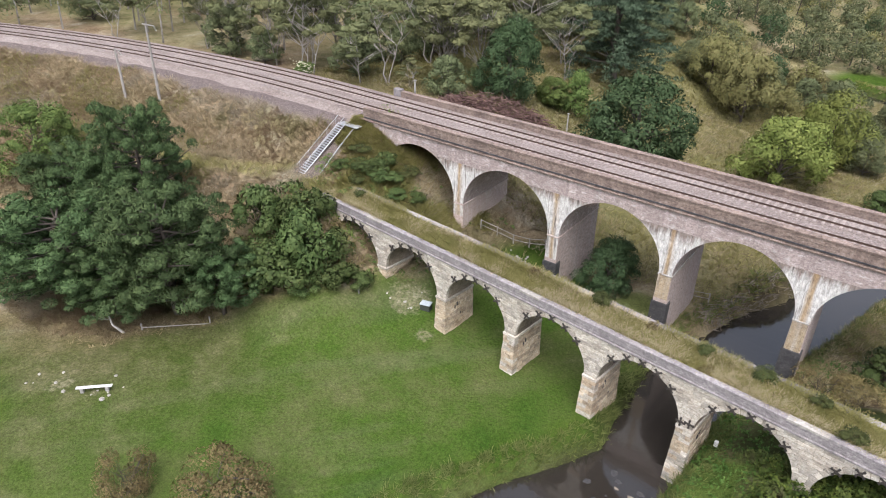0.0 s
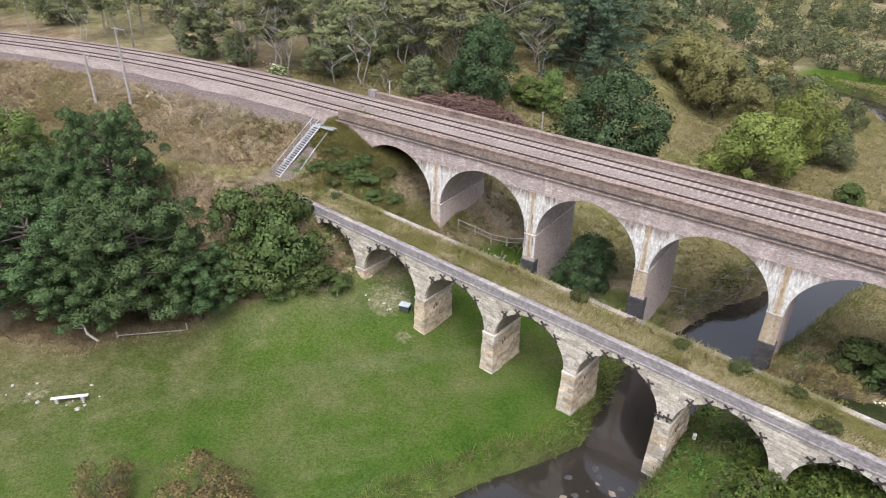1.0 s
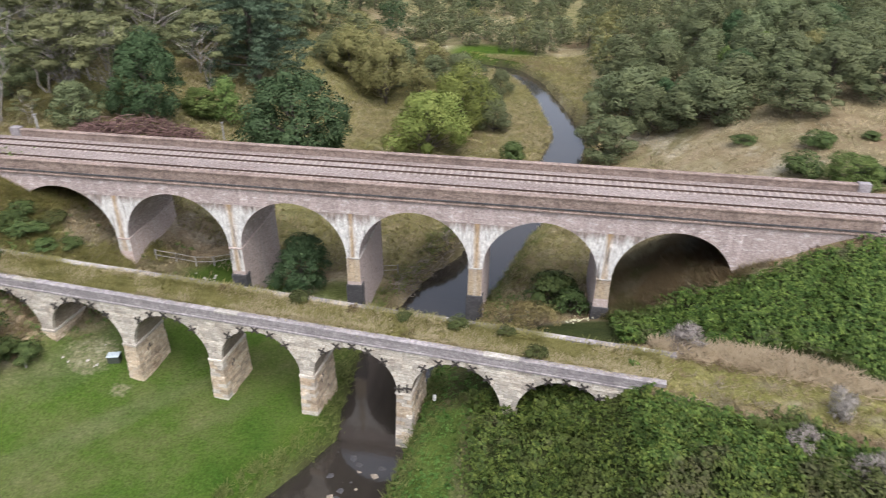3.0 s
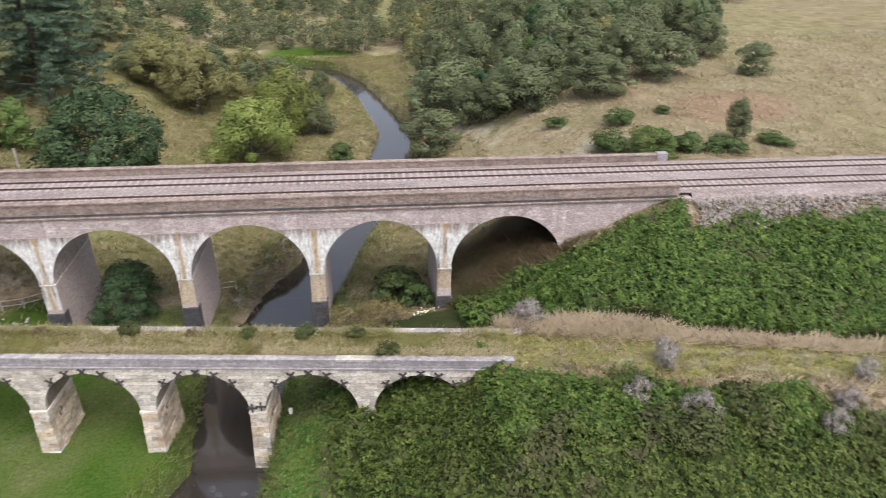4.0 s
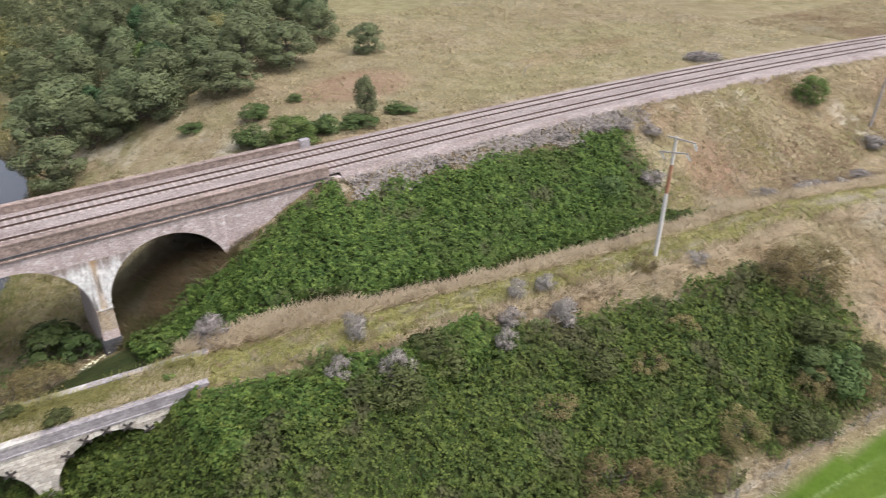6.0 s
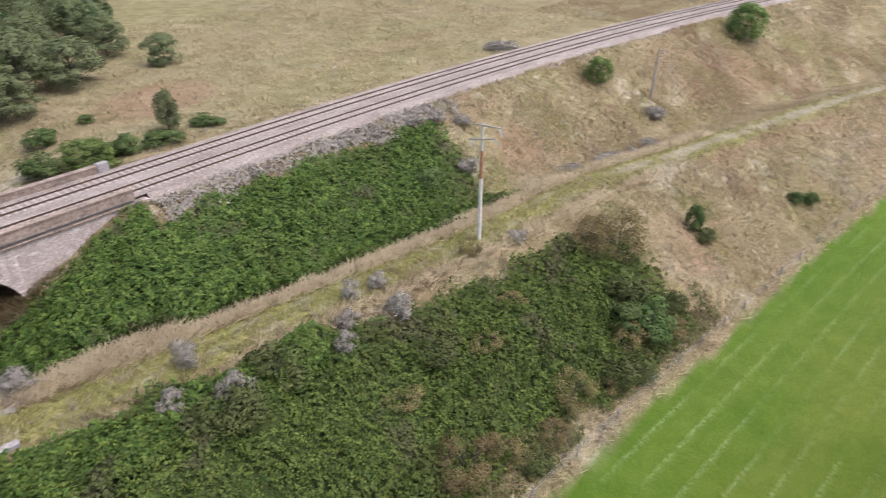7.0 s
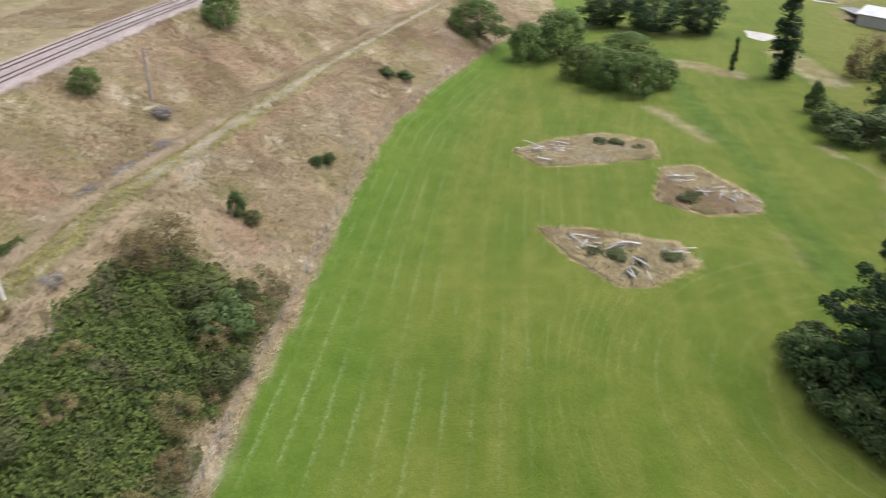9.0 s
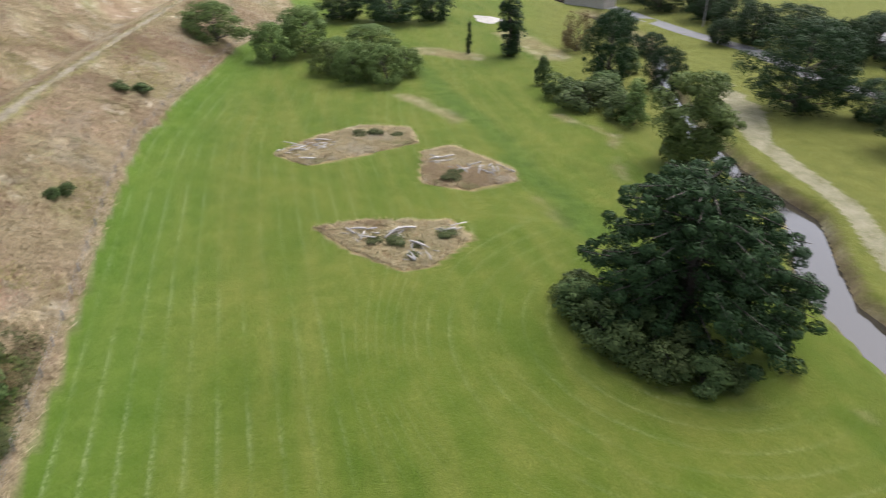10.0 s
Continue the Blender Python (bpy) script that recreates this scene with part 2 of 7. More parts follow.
def height(X, Y):
    X, Y = np.asarray(X, float), np.asarray(Y, float)
    b = sm((Y + 13) / 17)
    west = 11.8 * sm((-10 - X) / 30)
    east = 12.6 * sm((X - 20) / 34)
    far = 1.0 - 0.35 * sm((Y - 60) / 120)
    h = (west + east) * b * far + 0.8 * b * sm((8 - np.abs(X + 4)) / 12) + 0.3 * waves(X, Y, 22, 3) * b
    h = h + 3.2 * sm((-46 - X) / 34) * (1 - b)
    h = h + 0.18 * waves(X, Y, 34, 8) * (1 - b)
    for line, half, slope in ((RAIL_WEST, 4.9, 0.62), (RAIL_EAST, 4.9, 0.66), (PATH_EAST, 1.9, 0.5), (PATH_WEST, 1.8, 0.62)):
        d, z = along(X, Y, line)
        lim = np.maximum(0, d - half)
        e = z[..., 0] - slope * lim + 0.02 * np.minimum(lim, 8) ** 1.3
        e = e + np.minimum(lim, 4) * 0.06 * waves(X, Y, 6, 5)
        k = 0.8
        h = 0.5 * (h + e + np.sqrt((h - e) ** 2 + k * k * np.minimum(1, lim)))
    # the right bank under the stone arches
    h = np.maximum(h, np.minimum(8.6, -0.9 + 0.565 * (X - 8.5)) * sm((Y + 34) / 10) * sm((-6.5 - Y) / 5) * (X < 40))
    h = h - 1.6 * sm((1.35 - np.hypot((X + 21.5) / 6, (Y - 2.5) / 7)) / 0.8)
    h = h - 1.3 * sm((1.3 - np.hypot((X + 25.5) / 6, (Y + 11.5) / 5)) / 0.8)
    h = h + 1.5 * sm((9.5 - np.hypot((X - 2) / 1.1, Y - 21)) / 4)
    h = h - 1.1 * sm((1.35 - np.hypot((X - 19.4) / 4.6, (Y + 15.8) / 3.6)) / 0.8)
    d, w = along(X, Y, RIVER)
    steep = sm((Y - 4) / 3) * sm((26 - Y) / 4) * (X < 10.5)
    t = sm((d - w[..., 0] * 0.9 - 0.5 * steep * waves(X, Y, 2.2, 14)) / (1.6 + 0.6 * waves(X, Y, 5, 9) - 0.75 * steep))
    return -2.6 * (1 - t) + np.maximum(h, -0.4) * t


GROUND = {}


def ground_z(x, y):
    """The ground's height at one place, from its grid once that stands."""
    if not GROUND:
        return float(height(np.array([x]), np.array([y]))[0])
    ax, ay, az = GROUND["x"], GROUND["y"], GROUND["z"]
    i, j = int(np.searchsorted(ax, x)) - 1, int(np.searchsorted(ay, y)) - 1
    u, v = (x - ax[i]) / (ax[i + 1] - ax[i]), (y - ay[j]) / (ay[j + 1] - ay[j])
    return float((az[j, i] * (1 - u) + az[j, i + 1] * u) * (1 - v) + (az[j + 1, i] * (1 - u) + az[j + 1, i + 1] * u) * v)


# ---- ground ----
def spaced(lo, hi, step, end):
    mid = list(np.arange(lo, hi, step))
    out, s, x = [], step, lo
    while x > -end:
        s *= 1.22
        x -= s
        out.append(x)
    up, s, x = [], step, mid[-1]
    while x < end:
        s *= 1.22
        x += s
        up.append(x)
    return np.array(out[::-1] + mid + up)


# uncut islands in the lawn: outline, then log piles (x, y, spread, count, heading) and weed clumps (x, y)
ISLANDS = [
    (((119.2, -69.4), (124.4, -76.6), (127, -85), (123.5, -92), (116.5, -91), (114.6, -81.4), (113.6, -73)), ((119.2, -72.5, 1.8, 12, 105), (120.5, -77.5, 1.6, 10, 100)), ((122.4, -86), (120.6, -89), (122.8, -83.5))),
    (((112.4, -90.6), (113, -95.6), (101.4, -99.9), (97.6, -98.4), (97, -91.2), (101.2, -86.4)), ((107.5, -91.5, 1.1, 7, 80), (104, -93.6, 1.2, 6, 60), (101.6, -97, 1.5, 9, 20)), ((101, -90.6), (102.6, -91.6))),
    (((93.8, -69.7), (93.2, -76), (89.4, -85.2), (84.4, -86), (80.4, -79.6), (80.2, -76.4), (86, -72.6)), ((89.8, -74.6, 1.2, 9, 40), (88.4, -79, 0.9, 5, 100), (86.9, -84, 1.0, 7, 60), (83.4, -78.6, 1.5, 9, 20)), ((86.4, -77.4), (85, -79.4), (86, -83.8), (87.6, -75.4), (82.6, -78))),
]
RUSTY = [(150, -18.5, 20, 6.5, -22), (91, -11, 6, 4.5, 0), (118, -34, 20, 3.2, -18), (168, -42, 16, 4, -22), (88, -36.5, 6, 3.2, 0), (64, 30, 9, 6, 10), (100, 26, 14, 4, 0)]


def inside_of(X, Y, P):
    """Metres inside (+) a closed outline."""
    P = list(P) + [P[0]]
    d, _ = along(X, Y, P)
    odd = np.zeros(np.shape(X), bool)
    for (x0, y0), (x1, y1) in zip(P[:-1], P[1:]):
        odd ^= ((y0 > Y) != (y1 > Y)) & (X < x0 + (Y - y0) * (x1 - x0) / (y1 - y0 + 1e-9))
    return np.where(odd, d, -d)


FAR_STRAW = [((141.0, -96.8), (124.6, -101.4), 2.5), ((119.9, -118.6), (108.0, -121.1), 1.6), ((108.0, -121.1), (92.1, -112.8), 1.2), ((91.7, -98.8), (83.1, -98.0), 1.5), ((172.6, -113.1), (163.9, -120.8), 4.5), ((69.9, -90.8), (63.0, -89.2), 0.8), ((63.0, -89.2), (54.0, -90.1), 0.7), ((54.0, -90.1), (50.8, -94.9), 0.9), ((181.1, -139.4), (156.9, -138.7), 5.0), ((45.2, -103.1), (43.9, -103.8), 0.7)]
BANK_TRACK = [(60.8, -126, 2.2), (74, -134.5, 2.2), (96, -141, 2.4), (110, -150, 4.5), (128, -158, 3)]


def ground_masks(X, Y):
    fs = fence_side(X, Y)
    n1, n2, n3 = waves(X, Y, 9, 21), waves(X, Y, 3.2, 22), waves(X, Y, 26, 23)
    d_riv, w_riv = along(X, Y, RIVER)
    d_riv = d_riv - w_riv[..., 0]
    # left lawn: below a line from the second pier to the white beam and beyond
    edge = (X + 17.5) * 0.79 - (Y + 4) * 0.61 + 1.2 * n2
    left = sm((edge + 2) / 3) * sm((3.8 - X) / 2.5) * sm((6 - Y - 0.9 * np.abs(X + 10)) / 6 + sm((-10 - Y) / 4))
    left = np.maximum(left, 0.75 * sm((-30 - Y + 0.5 * (X + 40)) / 5) * sm((3 - X) / 3))
    right = sm((fs - 0.4 + 0.35 * n2) / 0.9) * sm((X - 20) / 10)
    lawn = np.clip(left + right, 0, 1) * sm((d_riv - 0.3) / 1.2)
    bram = sm((-fs - 1.0 + 1.6 * n2) / 1.6) * sm((80 + 4 * n1 + 6 * sm((Y + 14) / 6) - X) / 5) * sm((X - 9 - 3.4 * sm((-12 - Y) / 3) - n2) / 2.5) * np.where(X > 45, sm((rail_y(X) - 6.7 + 0.5 * n2 - Y) / 1.0), sm((-0.2 - Y) / 0.8))
    dp, zp = along(X, Y, PATH_EAST)
    dw, _ = along(X, Y, PATH_WEST)
    south = (Y < np.interp(X, [p[0] for p in PATH_EAST], [p[1] for p in PATH_EAST])) * sm((52 - X) / 8)
    bram = bram * sm((dp - 4.4 + 1.9 * south - 0.9 * n2) / 1.4)
    path = np.maximum(sm((2.6 - dp + 0.4 * n2) / 1.0), 0.8 * sm((2.2 - dw + 0.4 * n2) / 1.0))
    worn = sm((0.75 - dp + 0.25 * n2) / 0.5) * sm((X - 84) / 8) + 0.7 * sm((0.35 - np.abs(dp - 0.8) + 0.1 * n2) / 0.3) * sm((X - 28) / 5)
    dr = np.abs(Y - rail_y(X))
    gravel = np.where(X < 0, sm((6.9 + 0.6 * n2 - dr) / 0.9) * (X < -37), sm((5.0 + 0.4 * n2 - dr) / 0.6) * (X > 45.5))
    gravel = np.maximum(gravel, 0.9 * sm((1 - np.abs(X + 38.4 - 0.13 * (Y + 5)) / 2.1 + 0.1 * n2) / 0.2) * sm((Y + 8.6) / 1) * sm((-0.5 - Y) / 1))
    worn = np.maximum(worn, 0.8 * sm((1.2 - np.hypot((X + 38.5) / 2.6, (Y + 9.6) / 1.8) + 0.3 * n2) / 0.5))
    isl = 0 * X
    for outline, _, _ in ISLANDS:
        isl = np.maximum(isl, sm((inside_of(X, Y, outline) + 0.45 + 0.3 * n2) / 0.6))
    rust = 0 * X
    for cx, cy, a, b, r in RUSTY:
        c, q = math.cos(radians(r)), math.sin(radians(r))
        rust = np.maximum(rust, sm((1.25 - np.hypot(((X - cx) * c + (Y - cy) * q) / a, (-(X - cx) * q + (Y - cy) * c) / b) + 0.35 * n1 + 0.15 * n2) / 0.6))
    tree = np.hypot(X - 60, Y + 98)
    ring = sm((34 - tree) / 10)
    mow = fs * (1 - ring) + (70 - tree) * ring
    worn = np.maximum(worn, 0.8 * sm((1.2 - np.hypot((X - 96) / 5, (Y + 28.2) / 1.6) + 0.4 * n2) / 0.5))
    dirt = sm((0.9 + 0.7 * sm(Y / 4) * sm((28 - Y) / 6) * (X < 11) - np.abs(d_riv - 0.3) + 0.5 * n2) / 0.8) * 0.9 * (0.65 + 0.35 * n1)
    bd, bw = along(X, Y, BANK_TRACK)
    sand = sm((bw[..., 0] - bd + 0.3 * n2) / 1.0)
    for cx, cy, r in ((-20.5, -11.3, 2.6), (-17.5, -13.5, 1.2), (-33.8, -36.6, 1.7), (-37, -38.2, 1.5), (-60, -29.5, 3.0)):
        sand = np.maximum(sand, 0.62 * sm((1 - np.hypot(X - cx, Y - cy) / r + 0.45 * n2) / 0.5))
    for (x0, y0), (x1, y1), w in FAR_STRAW:
        fd_, _ = along(X, Y, [(x0, y0), (x1, y1)])
        lawn = lawn * (1 - 0.6 * sm((w - fd_ + 1.2 * n2) / 2.2))
    dry = np.clip(1 - lawn - bram, 0, 1)
    # mown lawn beyond the islands, a rank green gully, and the far river flat
    gully, _ = along(X, Y, [(80, -99.5), (87, -101), (96, -102), (117, -104.5), (134, -104.5), (162, -107), (175, -106)])
    lush = sm((3.6 - gully + n2) / 3) * 0.8
    lush = np.maximum(lush, sm((0.6 + n2 - np.abs(Y + 45 + 0.2 * (X + 30)) / 2.2) / 0.8) * (X < -18) * sm((X + 75) / 10) * 0.7)
    lush = np.maximum(lush, 0.85 * sm((3.4 - d_riv + n2) / 1.5) * (Y < 0) * (X < 14))
    lush = np.maximum(lush, 0.9 * sm((X - 7.5) / 1.5) * sm((14.5 + n2 - X) / 2) * sm((-12 - Y) / 2) * sm((Y + 34) / 4))
    fresh_north = sm((12 - np.hypot((X - 4) / 1.2, (Y - 112))) / 6) + 0.8 * sm((6 - np.hypot((X - 1) / 1.4, (Y - 84) / 1.2)) / 4)
    fresh_north = fresh_north + 0.95 * sm((1.15 - np.hypot((X + 13) / 6, (Y - 1.5) / 6) + 0.2 * n2) / 0.3) + 0.7 * sm((1.15 - np.hypot((X + 2.5) / 3.5, (Y - 3) / 3.5) + 0.2 * n2) / 0.3)
    green = np.clip(0.72 + 0.5 * n3 + 0.25 * n1, 0, 1) * sm((Y - 8) / 6) * np.maximum(sm((34 - X) / 16), sm((Y - 0.9 * X - 20) / 30))
    green = np.maximum(green, np.clip(0.1 + 0.4 * n3, 0, 0.4) * sm((Y - 10) / 6) * sm((X - 40) / 12))
    return dict(lawn=np.clip(lawn * (1 - isl), 0, 1), right=right, tired=sm((-20 - X + 0.25 * (Y + 30) + 4 * n1) / 18) * sm((Y + 60) / 10), bram=np.clip(bram, 0, 1), dry=dry, path=np.clip(path, 0, 1), worn=np.clip(worn, 0, 1), gravel=gravel,
                isl=isl, dirt=np.clip(dirt, 0, 1), sand=np.clip(sand, 0, 1), paddock=sm((Y - rail_y(X) - 6) / 4) * sm((X - 42) / 8) * (0.75 + 0.25 * n1), lush=np.clip(lush + fresh_north, 0, 1), green=green, fd=fs, rust=rust, mow=mow)


def streaks(n, l, turn, length, scale):
    """Noise drawn out along one heading over the ground."""
    co, mp, t = n.new("ShaderNodeTexCoord"), n.new("ShaderNodeMapping"), n.new("ShaderNodeTexNoise")
    mp.vector_type = "TEXTURE"
    mp.inputs["Rotation"].default_value, mp.inputs["Scale"].default_value = (0, 0, radians(turn)), (length, 1, 1)
    t.inputs["Scale"].default_value, t.inputs["Detail"].default_value = scale, 4
    l.new(co.outputs["Object"], mp.inputs["Vector"])
    l.new(mp.outputs[0], t.inputs["Vector"])
    return t.outputs["Fac"]


def ground_material():
    m, n, l, b = nodes_of("ground_turf")

    def at(name):
        a = n.new("ShaderNodeAttribute")
        a.attribute_name = name
        return a.outputs["Fac"]

    n_big, n_mid, n_fine = noise_node(n, l, 0.07, 4), noise_node(n, l, 0.35, 6, 0.65), noise_node(n, l, 2.6, 6, 0.75)
    n_blade = noise_node(n, l, 9.0, 3, 0.7)
    soft = math_node(n, l, "ADD", math_node(n, l, "MULTIPLY", n_mid, 0.6), math_node(n, l, "MULTIPLY", n_fine, 0.4))
    dry = ramp(n, l, soft, [(0.32, (0.092, 0.079, 0.040)), (0.45, (0.164, 0.136, 0.075)), (0.55, (0.223, 0.189, 0.117)), (0.68, (0.297, 0.259, 0.177))])
    dry = mix(n, l, ramp(n, l, n_big, [(0.42, 0.0), (0.62, 0.75)]), dry, ramp(n, l, soft, [(0.35, (0.112, 0.073, 0.042)), (0.65, (0.207, 0.148, 0.098))]))
    dry = mix(n, l, ramp(n, l, noise_node(n, l, 0.11, 4, 0.6), [(0.5, 0.0), (0.66, 0.6)]), dry, ramp(n, l, soft, [(0.35, (0.095, 0.101, 0.036)), (0.65, (0.190, 0.185, 0.090))]))
    rank = ramp(n, l, soft, [(0.33, (0.070, 0.078, 0.028)), (0.5, (0.145, 0.138, 0.062)), (0.66, (0.240, 0.215, 0.118))])
    dry = mix(n, l, ramp(n, l, noise_node(n, l, 0.045, 5, 0.6), [(0.50, 0.0), (0.60, 0.55)]), dry, ramp(n, l, soft, [(0.35, (0.130, 0.090, 0.055)), (0.65, (0.235, 0.172, 0.118))]))
    dry = mix(n, l, ramp(n, l, noise_node(n, l, 0.16, 6, 0.7), [(0.55, 0.0), (0.66, 0.7)]), dry, (0.330, 0.300, 0.235))
    dry = mix(n, l, at("paddock"), dry, ramp(n, l, soft, [(0.34, (0.088, 0.074, 0.036)), (0.5, (0.149, 0.124, 0.070)), (0.66, (0.203, 0.171, 0.106))]))
    dry = mix(n, l, math_node(n, l, "MULTIPLY", at("rust"), 0.7), dry, ramp(n, l, soft, [(0.35, (0.120, 0.072, 0.045)), (0.65, (0.225, 0.150, 0.105))]))
    c = mix(n, l, at("green"), dry, rank)
    lawn_l = ramp(n, l, math_node(n, l, "ADD", math_node(n, l, "MULTIPLY", n_big, 0.55), math_node(n, l, "MULTIPLY", soft, 0.45)),
                  [(0.36, (0.027, 0.059, 0.008)), (0.45, (0.044, 0.075, 0.013)), (0.54, (0.067, 0.084, 0.025)), (0.62, (0.098, 0.100, 0.045)), (0.70, (0.136, 0.129, 0.078))])
    lawn_r = ramp(n, l, math_node(n, l, "ADD", math_node(n, l, "MULTIPLY", n_big, 0.5), math_node(n, l, "MULTIPLY", soft, 0.5)),
                  [(0.32, (0.037, 0.065, 0.006)), (0.5, (0.061, 0.086, 0.011)), (0.68, (0.097, 0.106, 0.019))])
    # pale lines of clippings along the fence
    wob = math_node(n, l, "ADD", at("mow"), math_node(n, l, "MULTIPLY", n_mid, 0.22))
    saw = math_node(n, l, "FRACT", math_node(n, l, "DIVIDE", wob, 2.35))
    flecks = math_node(n, l, "MULTIPLY", ramp(n, l, noise_node(n, l, 0.09, 3, 0.6), [(0.40, 0.05), (0.62, 0.38)]), ramp(n, l, n_fine, [(0.42, 0.1), (0.58, 1.0)]))
    line = math_node(n, l, "MULTIPLY", ramp(n, l, saw, [(0.0, 0.35), (0.09, 1.0), (0.18, 0.35), (0.3, 0.0)]), flecks)
    near = math_node(n, l, "MULTIPLY", line, ramp(n, l, math_node(n, l, "MULTIPLY", at("fd"), 0.01), [(0.0, 1.0), (0.08, 1.0), (0.2, 0.55), (0.56, 0.5), (0.66, 0.0)]))
    sweep = streaks(n, l, -8, 9, 0.3)
    lawn_r = mix(n, l, ramp(n, l, sweep, [(0.42, 0.0), (0.64, 0.55)]), lawn_r, ramp(n, l, soft, [(0.36, (0.073, 0.086, 0.014)), (0.64, (0.119, 0.123, 0.028))]))
    lawn_r = mix(n, l, ramp(n, l, math_node(n, l, "MULTIPLY", at("fd"), 0.01), [(0.0, 0.7), (0.06, 0.55), (0.16, 0.0)]), lawn_r, ramp(n, l, soft, [(0.36, (0.033, 0.076, 0.006)), (0.64, (0.061, 0.110, 0.014))]))
    lawn_r = mix(n, l, near, lawn_r, (0.215, 0.245, 0.130))
    lawn_r = mix(n, l, ramp(n, l, math_node(n, l, "MULTIPLY", at("fd"), 0.01), [(0.72, 0.0), (0.86, 0.75)]), lawn_r, ramp(n, l, soft, [(0.36, (0.070, 0.076, 0.015)), (0.64, (0.125, 0.122, 0.032))]))
    pale = streaks(n, l, 52, 7, 0.28)
    lawn_l = mix(n, l, ramp(n, l, pale, [(0.50, 0.0), (0.70, 0.5)]), lawn_l, ramp(n, l, soft, [(0.36, (0.066, 0.083, 0.031)), (0.64, (0.128, 0.129, 0.070))]))
    lawn_l = mix(n, l, math_node(n, l, "MULTIPLY", at("tired"), 0.55), lawn_l, ramp(n, l, soft, [(0.38, (0.034, 0.040, 0.012)), (0.5, (0.066, 0.066, 0.026)), (0.62, (0.125, 0.114, 0.064))]))
    c = mix(n, l, at("lawn"), c, mix(n, l, at("right"), lawn_l, lawn_r))
    c = mix(n, l, at("lush"), c, ramp(n, l, soft, [(0.38, (0.022, 0.048, 0.006)), (0.62, (0.062, 0.100, 0.015))]))
    c = mix(n, l, at("bram"), c, ramp(n, l, soft, [(0.35, (0.017, 0.025, 0.008)), (0.65, (0.048, 0.056, 0.020))]))
    c = mix(n, l, at("path"), c, ramp(n, l, soft, [(0.33, (0.073, 0.076, 0.020)), (0.5, (0.134, 0.129, 0.042)), (0.66, (0.224, 0.190, 0.095))]))
    c = mix(n, l, at("worn"), c, ramp(n, l, soft, [(0.35, (0.123, 0.101, 0.067)), (0.65, (0.246, 0.218, 0.168))]))
    c = mix(n, l, at("isl"), c, ramp(n, l, soft, [(0.35, (0.180, 0.126, 0.064)), (0.65, (0.370, 0.280, 0.165))]))
    c = mix(n, l, at("dirt"), c, ramp(n, l, soft, [(0.35, (0.018, 0.014, 0.009)), (0.65, (0.062, 0.050, 0.033))]))
    rag = math_node(n, l, "ADD", at("sand"), math_node(n, l, "MULTIPLY", math_node(n, l, "SUBTRACT", n_fine, 0.5), 1.3))
    c = mix(n, l, ramp(n, l, rag, [(0.42, 0.0), (0.8, 0.9)]), c, ramp(n, l, soft, [(0.36, (0.110, 0.102, 0.052)), (0.62, (0.235, 0.215, 0.155))]))
    grav = ramp(n, l, n_blade, [(0.3, (0.053, 0.041, 0.039)), (0.5, (0.112, 0.091, 0.086)), (0.7, (0.185, 0.157, 0.148))])
    c = mix(n, l, at("gravel"), c, grav)
    rough_ = math_node(n, l, "SUBTRACT", 1.0, math_node(n, l, "MULTIPLY", math_node(n, l, "MULTIPLY", at("lawn"), at("right")), 0.65))
    c = mix(n, l, math_node(n, l, "MULTIPLY", rough_, 0.5), c, ramp(n, l, n_blade, [(0.3, 0.28), (0.7, 0.74)]), "OVERLAY")
    c = mix(n, l, math_node(n, l, "MULTIPLY", rough_, 0.6), c, ramp(n, l, noise_node(n, l, 4.2, 7, 0.8), [(0.36, 0.22), (0.5, 0.5), (0.64, 0.78)]), "OVERLAY")
    l.new(c, b.inputs["Base Color"])
    b.inputs["Roughness"].default_value = 0.95
    b.inputs["Specular IOR Level"].default_value = 0.05
    l.new(math_node(n, l, "MULTIPLY", math_node(n, l, "MULTIPLY", at("lawn"), at("right")), 0.1), b.inputs["Sheen Weight"])
    b.inputs["Sheen Roughness"].default_value = 0.4
    b.inputs["Sheen Tint"].default_value = (0.75, 0.85, 0.45, 1)
    bump(n, l, b, math_node(n, l, "ADD", n_blade, math_node(n, l, "MULTIPLY", n_fine, 1.5)), 0.7, 0.12)
    return m


gx, gy = spaced(-112, 212, 0.9, 3500), spaced(-150, 118, 0.9, 3500)
GX, GY = np.meshgrid(gx, gy)
GZ = height(GX, GY)
GZ = np.where((GX > -112) & (GX < 150) & (GY > -150) & (GY < 118), GZ + 0.05 * waves(GX, GY, 2.0, 31), GZ)
GROUND.update(x=gx, y=gy, z=GZ)
nx, ny = len(gx), len(gy)
idx = np.arange(nx * ny).reshape(ny, nx)
quads = np.stack([idx[:-1, :-1], idx[:-1, 1:], idx[1:, 1:], idx[1:, :-1]], -1).reshape(-1, 4)
M["ground"] = ground_material()
ground_me = np_mesh("ground", np.stack([GX, GY, GZ], -1).reshape(-1, 3), quads, M["ground"], smooth=True)
for key, val in ground_masks(GX, GY).items():
    ground_me.attributes.new(key, "FLOAT", "POINT").data.foreach_set("value", np.asarray(val, np.float32).ravel())
tagged(new("ground", ground_me), "mown lawns, dry grass banks and earth beside a small river", "ground", kind="structure")

